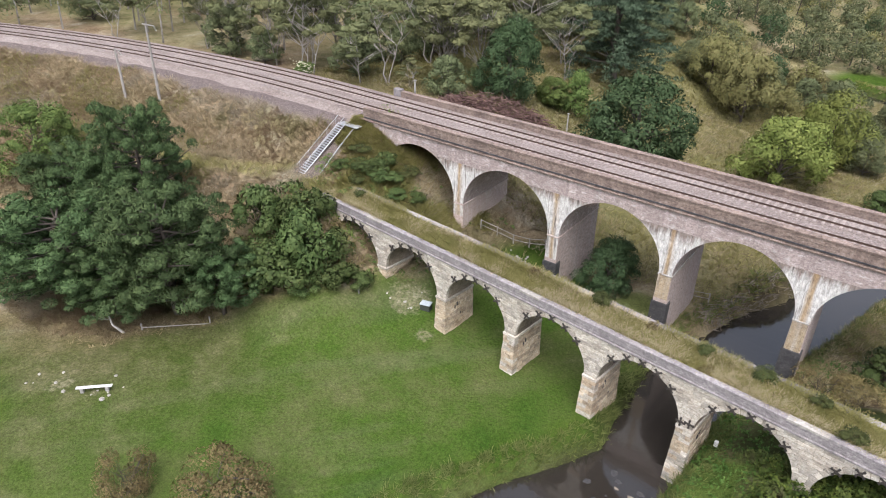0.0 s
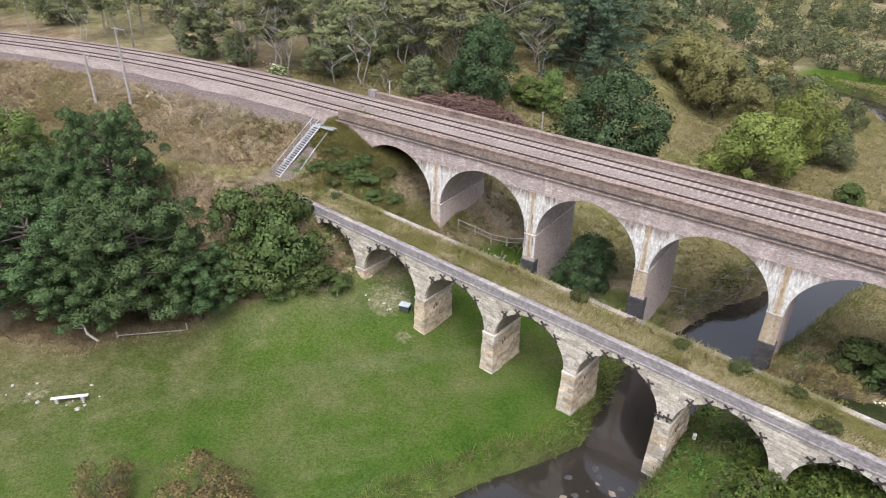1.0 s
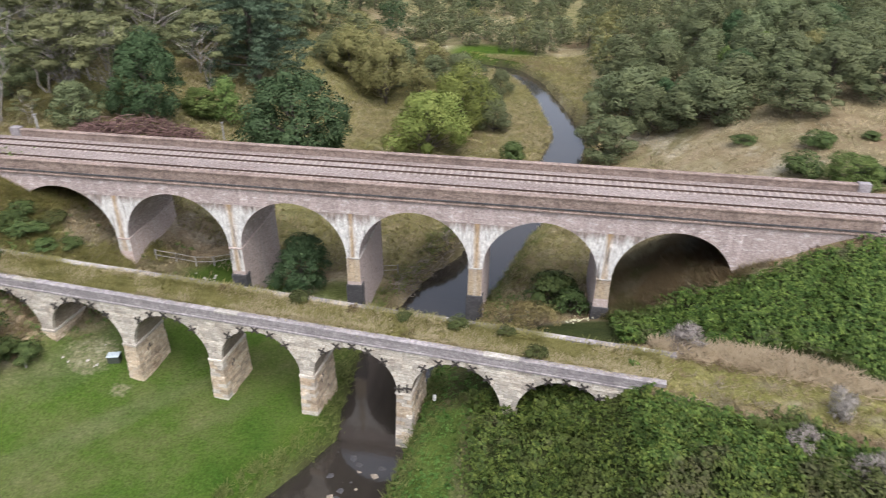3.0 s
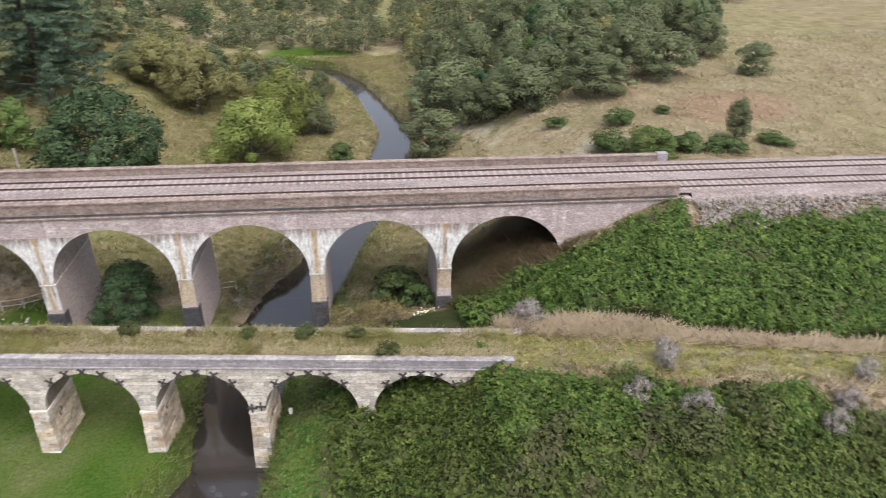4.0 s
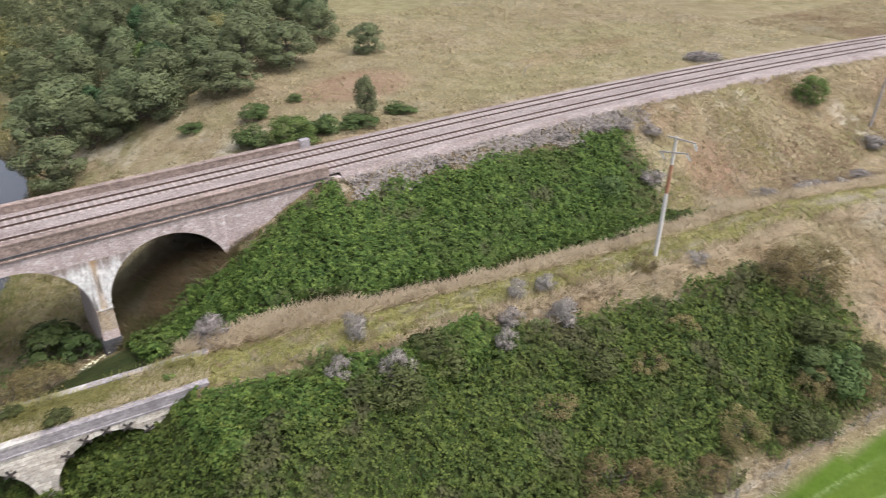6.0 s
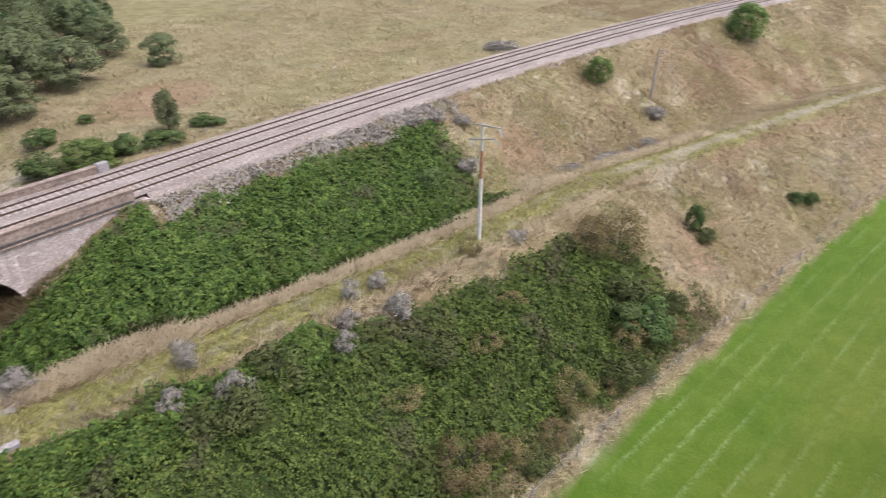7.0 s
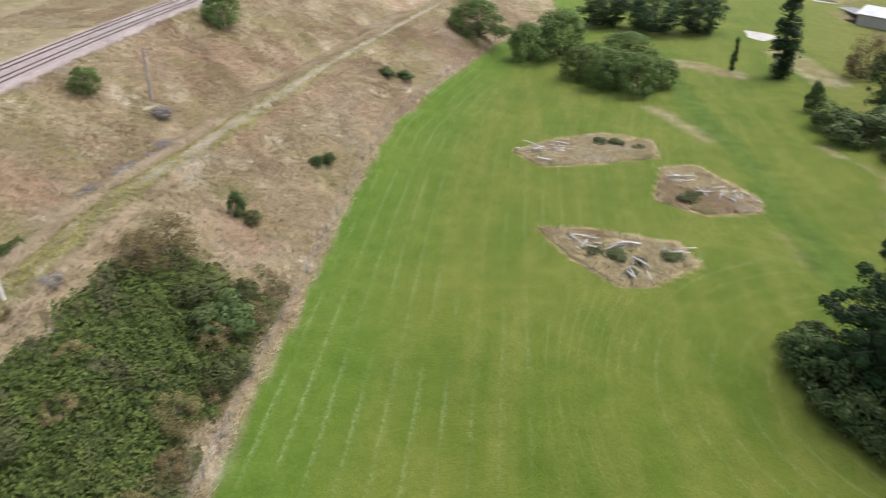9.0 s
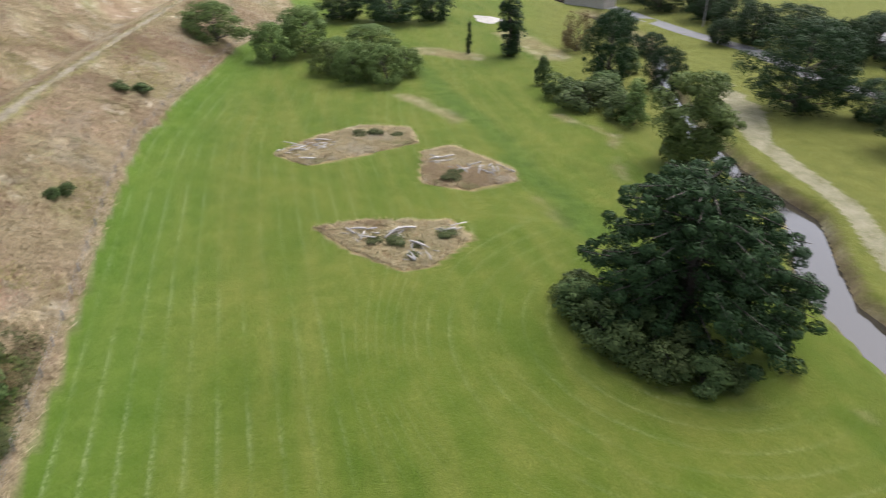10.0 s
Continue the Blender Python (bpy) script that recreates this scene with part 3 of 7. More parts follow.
# ---- water ----
wm, wnn, wll, wb = nodes_of("river_water")
wb.inputs["Base Color"].default_value = (0.022, 0.019, 0.016, 1)
wb.inputs["Roughness"].default_value = 0.06
wb.inputs["IOR"].default_value = 1.6
wb.inputs["Specular IOR Level"].default_value = 0.6
bump(wnn, wll, wb, noise_node(wnn, wll, 1.6, 4, 0.55), 0.12, 0.06)
riv = np.array(RIVER, float)
tt = np.linspace(0, len(riv) - 1, 220)
cx, cy, cw = (np.interp(tt, range(len(riv)), riv[:, k]) for k in range(3))
tx, ty = np.gradient(cx), np.gradient(cy)
tl = np.hypot(tx, ty)
px, py = -ty / tl, tx / tl
rows_w = [np.stack([cx + px * s * (cw + 2.2), cy + py * s * (cw + 2.2), np.full_like(cx, -1.5)], -1) for s in (-1, -0.5, 0, 0.5, 1)]
wv = np.concatenate(rows_w)
nn = len(tt)
wf = [(k * nn + i, k * nn + i + 1, (k + 1) * nn + i + 1, (k + 1) * nn + i) for k in range(4) for i in range(nn - 1)]
tagged(new("water", np_mesh("water", wv, wf, wm)), "dark still brown river water winding under both viaducts", "river", kind="structure")


# ---- masonry materials ----
def masonry(name, colours, dark, course=0.3, streaks=None, rough=0.9, lime=None, even=0.3, blotch=None):
    """Weathered masonry with soot patches, grain and stains that run down."""
    m, n, l, b = nodes_of(name)
    big, mid = noise_node(n, l, 0.5, 5, 0.65), noise_node(n, l, 3.5, 5, 0.7)
    run = noise_node(n, l, 1.6, 4, 0.6, stretch=(1, 1, 0.12))
    c = ramp(n, l, mid, [(0.3 + 0.4 * i / (len(colours) - 1), q) for i, q in enumerate(colours)])
    c = mix(n, l, ramp(n, l, big, [(0.48, 0.0), (0.68, 0.7)]), c, dark)
    if lime:
        c = mix(n, l, ramp(n, l, run, [(0.5, 0.0), (0.66, 0.6)]), c, lime)
    if blotch:
        c = mix(n, l, ramp(n, l, noise_node(n, l, 1.9, 5, 0.7, stretch=(0.6, 1, 1.6)), [(0.53, 0.0), (0.63, 0.75)]), c, blotch)
    if streaks:
        c = mix(n, l, ramp(n, l, noise_node(n, l, 2.1, 3, 0.5, stretch=(1, 1, 0.1)), [(0.56, 0.0), (0.68, 0.75)]), c, streaks)
    geo, info = n.new("ShaderNodeNewGeometry"), n.new("ShaderNodeObjectInfo")
    r = math_node(n, l, "FRACT", math_node(n, l, "ADD", info.outputs["Random"], geo.outputs["Random Per Island"]))
    c = mix(n, l, even, c, ramp(n, l, r, [(0.0, 0.25), (1.0, 0.75)]), "OVERLAY")
    coarse = noise_node(n, l, 4.5, 6, 0.75, stretch=(0.7, 0.7, 1.5))
    c = mix(n, l, 0.55, c, ramp(n, l, coarse, [(0.34, 0.25), (0.5, 0.52), (0.66, 0.8)]), "OVERLAY")
    grain = noise_node(n, l, 14, 4, 0.7)
    c = mix(n, l, 0.4, c, ramp(n, l, grain, [(0.3, 0.25), (0.7, 0.75)]), "OVERLAY")
    l.new(c, b.inputs["Base Color"])
    b.inputs["Roughness"].default_value = rough
    bump(n, l, b, grain, 0.4, 0.02)
    return m


def limewash_material():
    """Peeling limewash over brick: ragged at the top, with rust and soot running down over each pier."""
    m, n, l, b = nodes_of("limewash_on_brick")
    co, sp = n.new("ShaderNodeTexCoord"), n.new("ShaderNodeSeparateXYZ")
    l.new(co.outputs["Object"], sp.inputs[0])
    mid, run = noise_node(n, l, 3.0, 5, 0.7), noise_node(n, l, 1.5, 4, 0.6, stretch=(1, 1, 0.1))
    run2 = noise_node(n, l, 2.6, 3, 0.55, stretch=(1, 1, 0.07))
    brick = ramp(n, l, mid, [(0.3, (0.140, 0.106, 0.092)), (0.7, (0.224, 0.188, 0.168))])
    white = ramp(n, l, mid, [(0.3, (0.370, 0.353, 0.325)), (0.7, (0.504, 0.498, 0.482))])
    top = math_node(n, l, "ADD", sp.outputs["Z"], math_node(n, l, "MULTIPLY", run, -3.4))
    c = mix(n, l, ramp(n, l, math_node(n, l, "MULTIPLY", math_node(n, l, "SUBTRACT", top, 8.7), 0.55, True), [(0.25, 0.0), (0.75, 1.0)]), white, brick)
    off = math_node(n, l, "PINGPONG", sp.outputs["X"], 11.63 / 2)
    near = ramp(n, l, math_node(n, l, "ADD", off, math_node(n, l, "MULTIPLY", run2, 0.9)), [(0.45, 1.0), (0.85, 0.0)])
    c = mix(n, l, math_node(n, l, "MULTIPLY", near, 0.8), c, (0.258, 0.162, 0.064))
    c = mix(n, l, 0.7, c, ramp(n, l, noise_node(n, l, 5.0, 6, 0.75, stretch=(1, 1, 0.35)), [(0.34, 0.2), (0.5, 0.5), (0.66, 0.8)]), "OVERLAY")
    c = mix(n, l, ramp(n, l, run2, [(0.57, 0.0), (0.66, 0.85)]), c, (0.062, 0.048, 0.039))
    grain = noise_node(n, l, 14, 4, 0.7)
    c = mix(n, l, 0.4, c, ramp(n, l, grain, [(0.3, 0.25), (0.7, 0.75)]), "OVERLAY")
    l.new(c, b.inputs["Base Color"])
    b.inputs["Roughness"].default_value = 0.9
    bump(n, l, b, grain, 0.5, 0.03)
    return m


def ballast_material():
    """Crushed stone: pale and dark stones mixed, rusty between the rails."""
    m, n, l, b = nodes_of("crushed_stone")
    cell = n.new("ShaderNodeTexVoronoi")
    cell.inputs["Scale"].default_value = 7.0
    co = n.new("ShaderNodeTexCoord")
    l.new(co.outputs["Object"], cell.inputs["Vector"])
    stone = ramp(n, l, cell.outputs["Color"], [(0.15, (0.082, 0.060, 0.052)), (0.5, (0.176, 0.142, 0.127)), (0.85, (0.344, 0.297, 0.273))])
    c = mix(n, l, 0.7, stone, ramp(n, l, noise_node(n, l, 0.6, 5, 0.7, stretch=(0.3, 1, 1)), [(0.35, (0.112, 0.084, 0.074)), (0.65, (0.215, 0.182, 0.169))]), "MIX")
    c = mix(n, l, 0.6, c, ramp(n, l, noise_node(n, l, 5.0, 4, 0.75), [(0.35, 0.22), (0.65, 0.8)]), "OVERLAY")
    l.new(c, b.inputs["Base Color"])
    b.inputs["Roughness"].default_value = 0.9
    bump(n, l, b, cell.outputs["Distance"], 0.8, 0.06)
    return m


M["limewash"] = limewash_material()
M["ashlar"] = masonry("pale_sandstone", [(0.300, 0.268, 0.222), (0.370, 0.338, 0.290), (0.425, 0.402, 0.362)], (0.270, 0.225, 0.180), even=0.6)
# dark for the joints; soffit shade under the arches is in this colour too
M["bed_joint"] = masonry("mortar_and_shaded_soffit_stone", [(0.130, 0.105, 0.080), (0.190, 0.158, 0.122), (0.245, 0.208, 0.165)], (0.110, 0.088, 0.068))
M["pier_stone"] = masonry("buff_sandstone", [(0.270, 0.200, 0.132), (0.375, 0.305, 0.222), (0.440, 0.392, 0.318)], (0.230, 0.165, 0.108), even=0.6)
M["coping_stone"] = masonry("lichened_sandstone", [(0.150, 0.132, 0.136), (0.205, 0.187, 0.190), (0.285, 0.265, 0.256)], (0.120, 0.105, 0.110), even=0.14)
M["pale_coping"] = masonry("bleached_coping", [(0.215, 0.197, 0.172), (0.285, 0.266, 0.240), (0.335, 0.318, 0.292)], (0.165, 0.150, 0.138), even=0.15)
M["brick"] = masonry("sooty_brick", [(0.195, 0.152, 0.140), (0.285, 0.232, 0.218), (0.365, 0.312, 0.298)], (0.205, 0.162, 0.152), blotch=(0.420, 0.385, 0.368))
M["parapet_brick"] = masonry("parapet_brick", [(0.120, 0.084, 0.068), (0.188, 0.140, 0.117), (0.255, 0.202, 0.175)], (0.078, 0.056, 0.047), even=0.12, blotch=(0.088, 0.065, 0.054))
M["limed"] = masonry("limewashed_brick", [(0.269, 0.252, 0.224), (0.347, 0.336, 0.308), (0.403, 0.398, 0.375)], (0.235, 0.207, 0.174), streaks=(0.235, 0.140, 0.050), lime=(0.414, 0.409, 0.392))
M["pier_brick"] = masonry("pier_brick", [(0.280, 0.212, 0.188), (0.375, 0.300, 0.272), (0.440, 0.375, 0.345)], (0.300, 0.232, 0.208), lime=(0.400, 0.360, 0.338), blotch=(0.350, 0.300, 0.280))
M["orange_brick"] = masonry("rust_stained_brick", [(0.225, 0.165, 0.098), (0.315, 0.245, 0.160), (0.370, 0.318, 0.245)], (0.200, 0.155, 0.112), lime=(0.380, 0.350, 0.305), streaks=(0.075, 0.058, 0.046))
M["tar"] = masonry("tarred_plinth", [(0.020, 0.020, 0.022), (0.039, 0.038, 0.040), (0.067, 0.062, 0.062)], (0.017, 0.017, 0.020))
M["iron"] = rough_mat("old_iron", [(0.028, 0.025, 0.024), (0.056, 0.048, 0.042)], 2, 8, rough=0.7, metal=0.4)
M["rail_steel"] = rough_mat("rusty_rail", [(0.040, 0.024, 0.018), (0.075, 0.046, 0.034)], 3, 6, rough=0.6, metal=0.3)
M["sleeper"] = rough_mat("grey_sleeper", [(0.200, 0.165, 0.148), (0.290, 0.248, 0.228)], 1.0, 10, vary=0.12)
M["ballast"] = ballast_material()
M["galvanised"] = rough_mat("galvanised_steel", [(0.280, 0.291, 0.302), (0.358, 0.370, 0.381)], 2, 6, rough=0.45, metal=0.5)
M["concrete"] = rough_mat("pale_concrete", [(0.235, 0.224, 0.207), (0.325, 0.314, 0.297)], 0.9, 10)


def arch_wall(name, centres, r, spring, ends, top, depth, material, parent, frame_m, v0=0.0, label="", lo=None):
    """A wall of that depth pierced by round arches, its underside following them."""
    cols = [(ends[0], lo if lo is not None else spring)]
    for c in centres:
        cols.append((c - r, spring))
        cols += [(c - r * math.cos(math.pi * k / 22), spring + r * math.sin(math.pi * k / 22)) for k in range(1, 22)]
        cols.append((c + r, spring))
    cols.append((ends[1], lo if lo is not None else spring))
    s = Soup()
    for (u0, b0), (u1, b1) in zip(cols[:-1], cols[1:]):
        a0, a1 = v0, v0 + depth
        s.quad((u0, a0, b0), (u1, a0, b1), (u1, a0, top), (u0, a0, top))
        s.quad((u1, a1, b1), (u0, a1, b0), (u0, a1, top), (u1, a1, top))
        s.quad((u0, a1, b0), (u1, a1, b1), (u1, a0, b1), (u0, a0, b0))
        s.quad((u0, a0, top), (u1, a0, top), (u1, a1, top), (u0, a1, top))
    for u, b0 in (cols[0], cols[-1]):
        s.quad((u, v0, b0), (u, v0 + depth, b0), (u, v0 + depth, top), (u, v0, top))
    return child(name, s.mesh(name, material), parent, label)


def bevel_box(name, lo, hi, material, parent, label="", bev=0.03, m=None, taper=0.0):
    s = Soup()
    s.box(lo, hi, taper=taper)
    me = s.mesh(name, material)
    bm = bmesh.new()
    bm.from_mesh(me)
    bmesh.ops.remove_doubles(bm, verts=bm.verts, dist=1e-4)
    bmesh.ops.recalc_face_normals(bm, faces=bm.faces)
    if bev:
        bmesh.ops.bevel(bm, geom=list(bm.edges), offset=bev, segments=1, affect="EDGES")
    for f in bm.faces:
        f.smooth = False
    bm.to_mesh(me)
    bm.free()
    return child(name, me, parent, label, m=m)


# ---- railway viaduct ----
S, R_RAIL, Z_IMP, DEPTH = 11.63, 5.2, 7.2, 8.9
rv = thing("railway_viaduct", "six-arched sooty brick railway viaduct with limewashed haunches", "viaduct")
cents = [S * (k - 0.5) for k in range(-2, 4)]
arch_wall("arcade_wall", cents, R_RAIL, Z_IMP, (-40, 46), 13.5, DEPTH, M["brick"], rv, None)
for k in range(-2, 3):
    x = S * k
    low = min(ground_z(x, 0), ground_z(x, DEPTH)) - 2.5
    w = S / 2 - R_RAIL
    bevel_box("pier", (x - w - 0.02, 0.02, low), (x + w + 0.02, DEPTH - 0.02, Z_IMP - 0.1), M["pier_brick"], rv, taper=0.12)
    bevel_box("stained_face", (x - w + 0.0, -0.012, 4.2), (x + w - 0.0, 0.016, Z_IMP - 0.14), M["orange_brick"] if k > -1 else M["limewash"], rv, "rust-stained pier face", bev=0)
    bevel_box("impost", (x - w - 0.07, -0.07, Z_IMP - 0.14), (x + w + 0.07, DEPTH + 0.07, Z_IMP + 0.02), M["limed"] if k > -1 else M["pier_brick"], rv)
    bevel_box("plinth", (x - w - 0.16, -0.16, low), (x + w + 0.16, 0.8, 4.2 if k > -2 else 2.0), M["tar"] if k > -2 else M["pier_brick"], rv, "tarred pier plinth" if k > -2 else "")
    # limewashed haunch over each pier, following the two arches
    s = Soup()
    zt = Z_IMP + 4.6
    n_h = 14
    for i in range(n_h):
        z0, z1 = Z_IMP + (zt - Z_IMP) * i / n_h, Z_IMP + (zt - Z_IMP) * (i + 1) / n_h
        h0, h1 = (S / 2 - math.sqrt(R_RAIL ** 2 - (z - Z_IMP) ** 2) for z in (z0, z1))
        s.quad((x - h0, -0.026, z0), (x + h0, -0.026, z0), (x + h1, -0.026, z1), (x - h1, -0.026, z1))
    child("limewash", s.mesh("limewash", M["limewash"]), rv, "peeling white limewash")
for k, c in enumerate(cents):
    # raised arch ring
    s = Soup()
    n_v = 34
    for i in range(n_v):
        t0, t1 = (math.pi * (i + q) / n_v for q in (0, 1))
        (a0, b0), (a1, b1) = ((math.cos(t), math.sin(t)) for t in (t0, t1))
        r0, r1 = R_RAIL - 0.015, R_RAIL + 0.62
        P = [(c + r * a, y, Z_IMP + r * b) for r, a, b in ((r0, a0, b0), (r1, a0, b0), (r1, a1, b1), (r0, a1, b1)) for y in (-0.02,)]
        s.quad(*P)
    child("arch_ring", s.mesh("arch_ring", M["brick"]), rv)
for y0, front in ((-0.1, True), (DEPTH - 0.4, False)):
    x0, x1 = (-36.8, 44.6) if front else (-38.5, 45.8)
    zt = 14.8 if front else 14.35
    bevel_box("parapet", (x0, y0, 13.51), (x1, y0 + 0.5, zt), M["parapet_brick"], rv)
    n_c = 34
    for i in range(n_c):
        a_, b_ = x0 + (x1 - x0) * i / n_c, x0 + (x1 - x0) * (i + 1) / n_c
        bevel_box("coping_stone", (a_ + 0.012, y0 - 0.06, zt), (b_ - 0.012, y0 + 0.56, zt + 0.15), M["parapet_brick"], rv, bev=0.02)
bevel_box("end_block", (-39.6, DEPTH - 0.5, 13.4), (-38.5, DEPTH + 0.2, 14.7), M["coping_stone"], rv)
bevel_box("end_block", (45.8, DEPTH - 0.5, 13.4), (46.9, DEPTH + 0.2, 14.6), M["coping_stone"], rv)
# thin strip added to draw the dark line along the parapet face
bevel_box("cable_trough", (-36.6, -0.17, 13.80), (44.4, -0.102, 13.94), M["tar"], rv, "thin dark strip along the parapet", bev=0.01)
bevel_box("string_course", (-37.4, -0.2, 13.5), (45.2, -0.102, 13.68), M["parapet_brick"], rv)

# ---- track ----
xs = np.arange(-200, 340, 3.0)
s = Soup()
prof = [(-5.4, 13.0), (-3.9, 13.83), (3.9, 13.83), (5.4, 13.0)]
for x0, x1 in zip(xs[:-1], xs[1:]):
    on = -39 < x0 < 45
    for (a, za), (b, zb) in zip(prof[:-1], prof[1:]):
        if on:
            a, b = np.clip([a, b], -3.98, 3.98)
            if b - a < 0.1:
                continue
            za = zb = 13.83
        ya, yb = float(rail_y(x0)), float(rail_y(x1))
        s.quad((x0, ya + a, za), (x1, yb + a, za), (x1, yb + b, zb), (x0, ya + b, zb))
tagged(new("ballast", s.mesh("ballast", M["ballast"])), "pinkish grey crushed stone ballast under the tracks", "ballast", kind="structure")


def rail_mesh(off):
    s = Soup()
    q = np.concatenate([np.arange(-200, -36, 4.0), [-36, 60], np.arange(64, 340, 4.0)])
    for x0, x1 in zip(q[:-1], q[1:]):
        y0, y1 = float(rail_y(x0)) + off, float(rail_y(x1)) + off
        for (a, za), (b, zb) in (((-0.07, 13.84), (-0.035, 13.87)), ((-0.035, 13.87), (-0.035, 14.0)), ((-0.035, 14.0), (0.035, 14.0)), ((0.035, 14.0), (0.035, 13.87)), ((0.035, 13.87), (0.07, 13.84))):
            s.quad((x0, y0 + a, za), (x1, y1 + a, za), (x1, y1 + b, zb), (x0, y0 + b, zb))
    return s.mesh("rail", M["rail_steel"])


def sleeper_mesh():
    s = Soup()
    s.box((-0.12, -1.25, 0), (0.12, 1.25, 0.12))
    return s.mesh("sleeper", M["sleeper"])


sl = sleeper_mesh()
for off, lab in ((-1.93, "railway track beside the south parapet with rusty rails"), (1.93, "railway track beside the north parapet with rusty rails")):
    tr = thing("railway_track", lab, "railway track", group="pair of tracks")
    for g in (-0.7175, 0.7175):
        child("rail", rail_mesh(off + g), tr)
    s = Soup()
    x = -199.0
    while x < 338:
        y = float(rail_y(x)) + off
        a = math.atan(float(rail_y(x + 0.5) - rail_y(x - 0.5)))
        m = Matrix.Translation((x, y, 13.735)) @ Matrix.Rotation(a, 4, "Z")
        if -45 < x < 55:
            child("sleeper", sl, tr, m=m)
        else:
            s.box((-0.12, -1.25, 0), (0.12, 1.25, 0.12), m)
        x += 0.68
    child("sleeper_run", s.mesh("sleeper_run", M["sleeper"]), tr, kind="stuff")

# ---- stone viaduct ----
Q, R_ST, Z_SP, ST_D = 8.07, 3.48, 4.09, 3.75
ST_M = pose(-16.32, -12.04, 0, 0, 0, -5.6)
sv = thing("stone_viaduct", "disused pale sandstone viaduct with seven arches and grass on its deck", "viaduct")
sv.matrix_world = ST_M
cents_s = [Q * (j + 0.5) for j in range(-2, 5)]
# joint stone throughout, so the soffits carry painted shade
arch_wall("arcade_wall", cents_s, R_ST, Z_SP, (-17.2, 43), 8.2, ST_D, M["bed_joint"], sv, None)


def block(lo, hi, r, face="v"):
    """The eight corners of a slightly uneven dressed block."""
    (a0, b0, c0), (a1, b1, c1) = lo, hi
    j = [r.uniform(-0.003, 0.003) for _ in range(8)]
    return [(a0, b0 + j[0], c0), (a1, b0 + j[1], c0), (a1, b1, c0), (a0, b1, c0), (a0, b0 + j[2], c1), (a1, b0 + j[3], c1), (a1, b1, c1), (a0, b1, c1)]


BOX_F = [(0, 3, 2, 1), (4, 5, 6, 7), (0, 1, 5, 4), (1, 2, 6, 5), (2, 3, 7, 6), (3, 0, 4, 7)]


def put_block(corners, name, material, parent, rest):
    """As a part of its own, or into the joined rest."""
    if rest is None:
        child(name, np_mesh(name, corners, BOX_F, material), parent)
    else:
        i = len(rest.v)
        rest.v += corners
        rest.f += [tuple(i + q for q in f) for f in BOX_F]


rs = random.Random(12)
rest_wall, rest_pier = Soup(), Soup()
own = 0
COURSE = 0.3
for j in range(-2, 6):
    # courses between one arch and the next
    c0, c1 = Q * (j - 0.5), Q * (j + 0.5)
    z = Z_SP + 0.02
    while z < 8.15:
        zm, z1 = z + COURSE / 2, min(z + COURSE, 8.19)
        h = math.sqrt(max(0, (R_ST + 0.4) ** 2 - (zm - Z_SP) ** 2))
        a, b = max(c0 + h, -17.15) if j > -2 else -17.15, min(c1 - h, 42.95) if j < 5 else 42.95
        u = a
        while u < b - 0.05:
            L = rs.uniform(0.6, 1.3)
            e = b if b - u - L < 0.35 else u + L
            pr = rs.uniform(0.022, 0.05)
            near = 0 <= j <= 3 and own < 290
            put_block(block((u + 0.010, -pr, z + 0.018), (e - 0.010, 0.05, z1 - 0.016), rs), "stone_block", M["ashlar"], sv, None if near else rest_wall)
            own += near
            u = e
        z += COURSE
for c in cents_s:
    # arch stones
    n_v = 23
    for i in range(n_v):
        t0, t1 = math.pi * i / n_v + 0.006, math.pi * (i + 1) / n_v - 0.006
        r0, r1 = R_ST - 0.01, R_ST + 0.41
        pr = rs.uniform(0.022, 0.03)
        q = [(c - r * math.cos(t), y, Z_SP + r * math.sin(t)) for y in (-pr, 0.3) for r, t in ((r0, t0), (r0, t1), (r1, t1), (r1, t0))]
        k = len(rest_wall.v)
        rest_wall.v += q
        rest_wall.f += [tuple(k + g for g in f) for f in ((0, 1, 2, 3), (7, 6, 5, 4), (0, 4, 5, 1), (1, 5, 6, 2), (2, 6, 7, 3), (3, 7, 4, 0))]
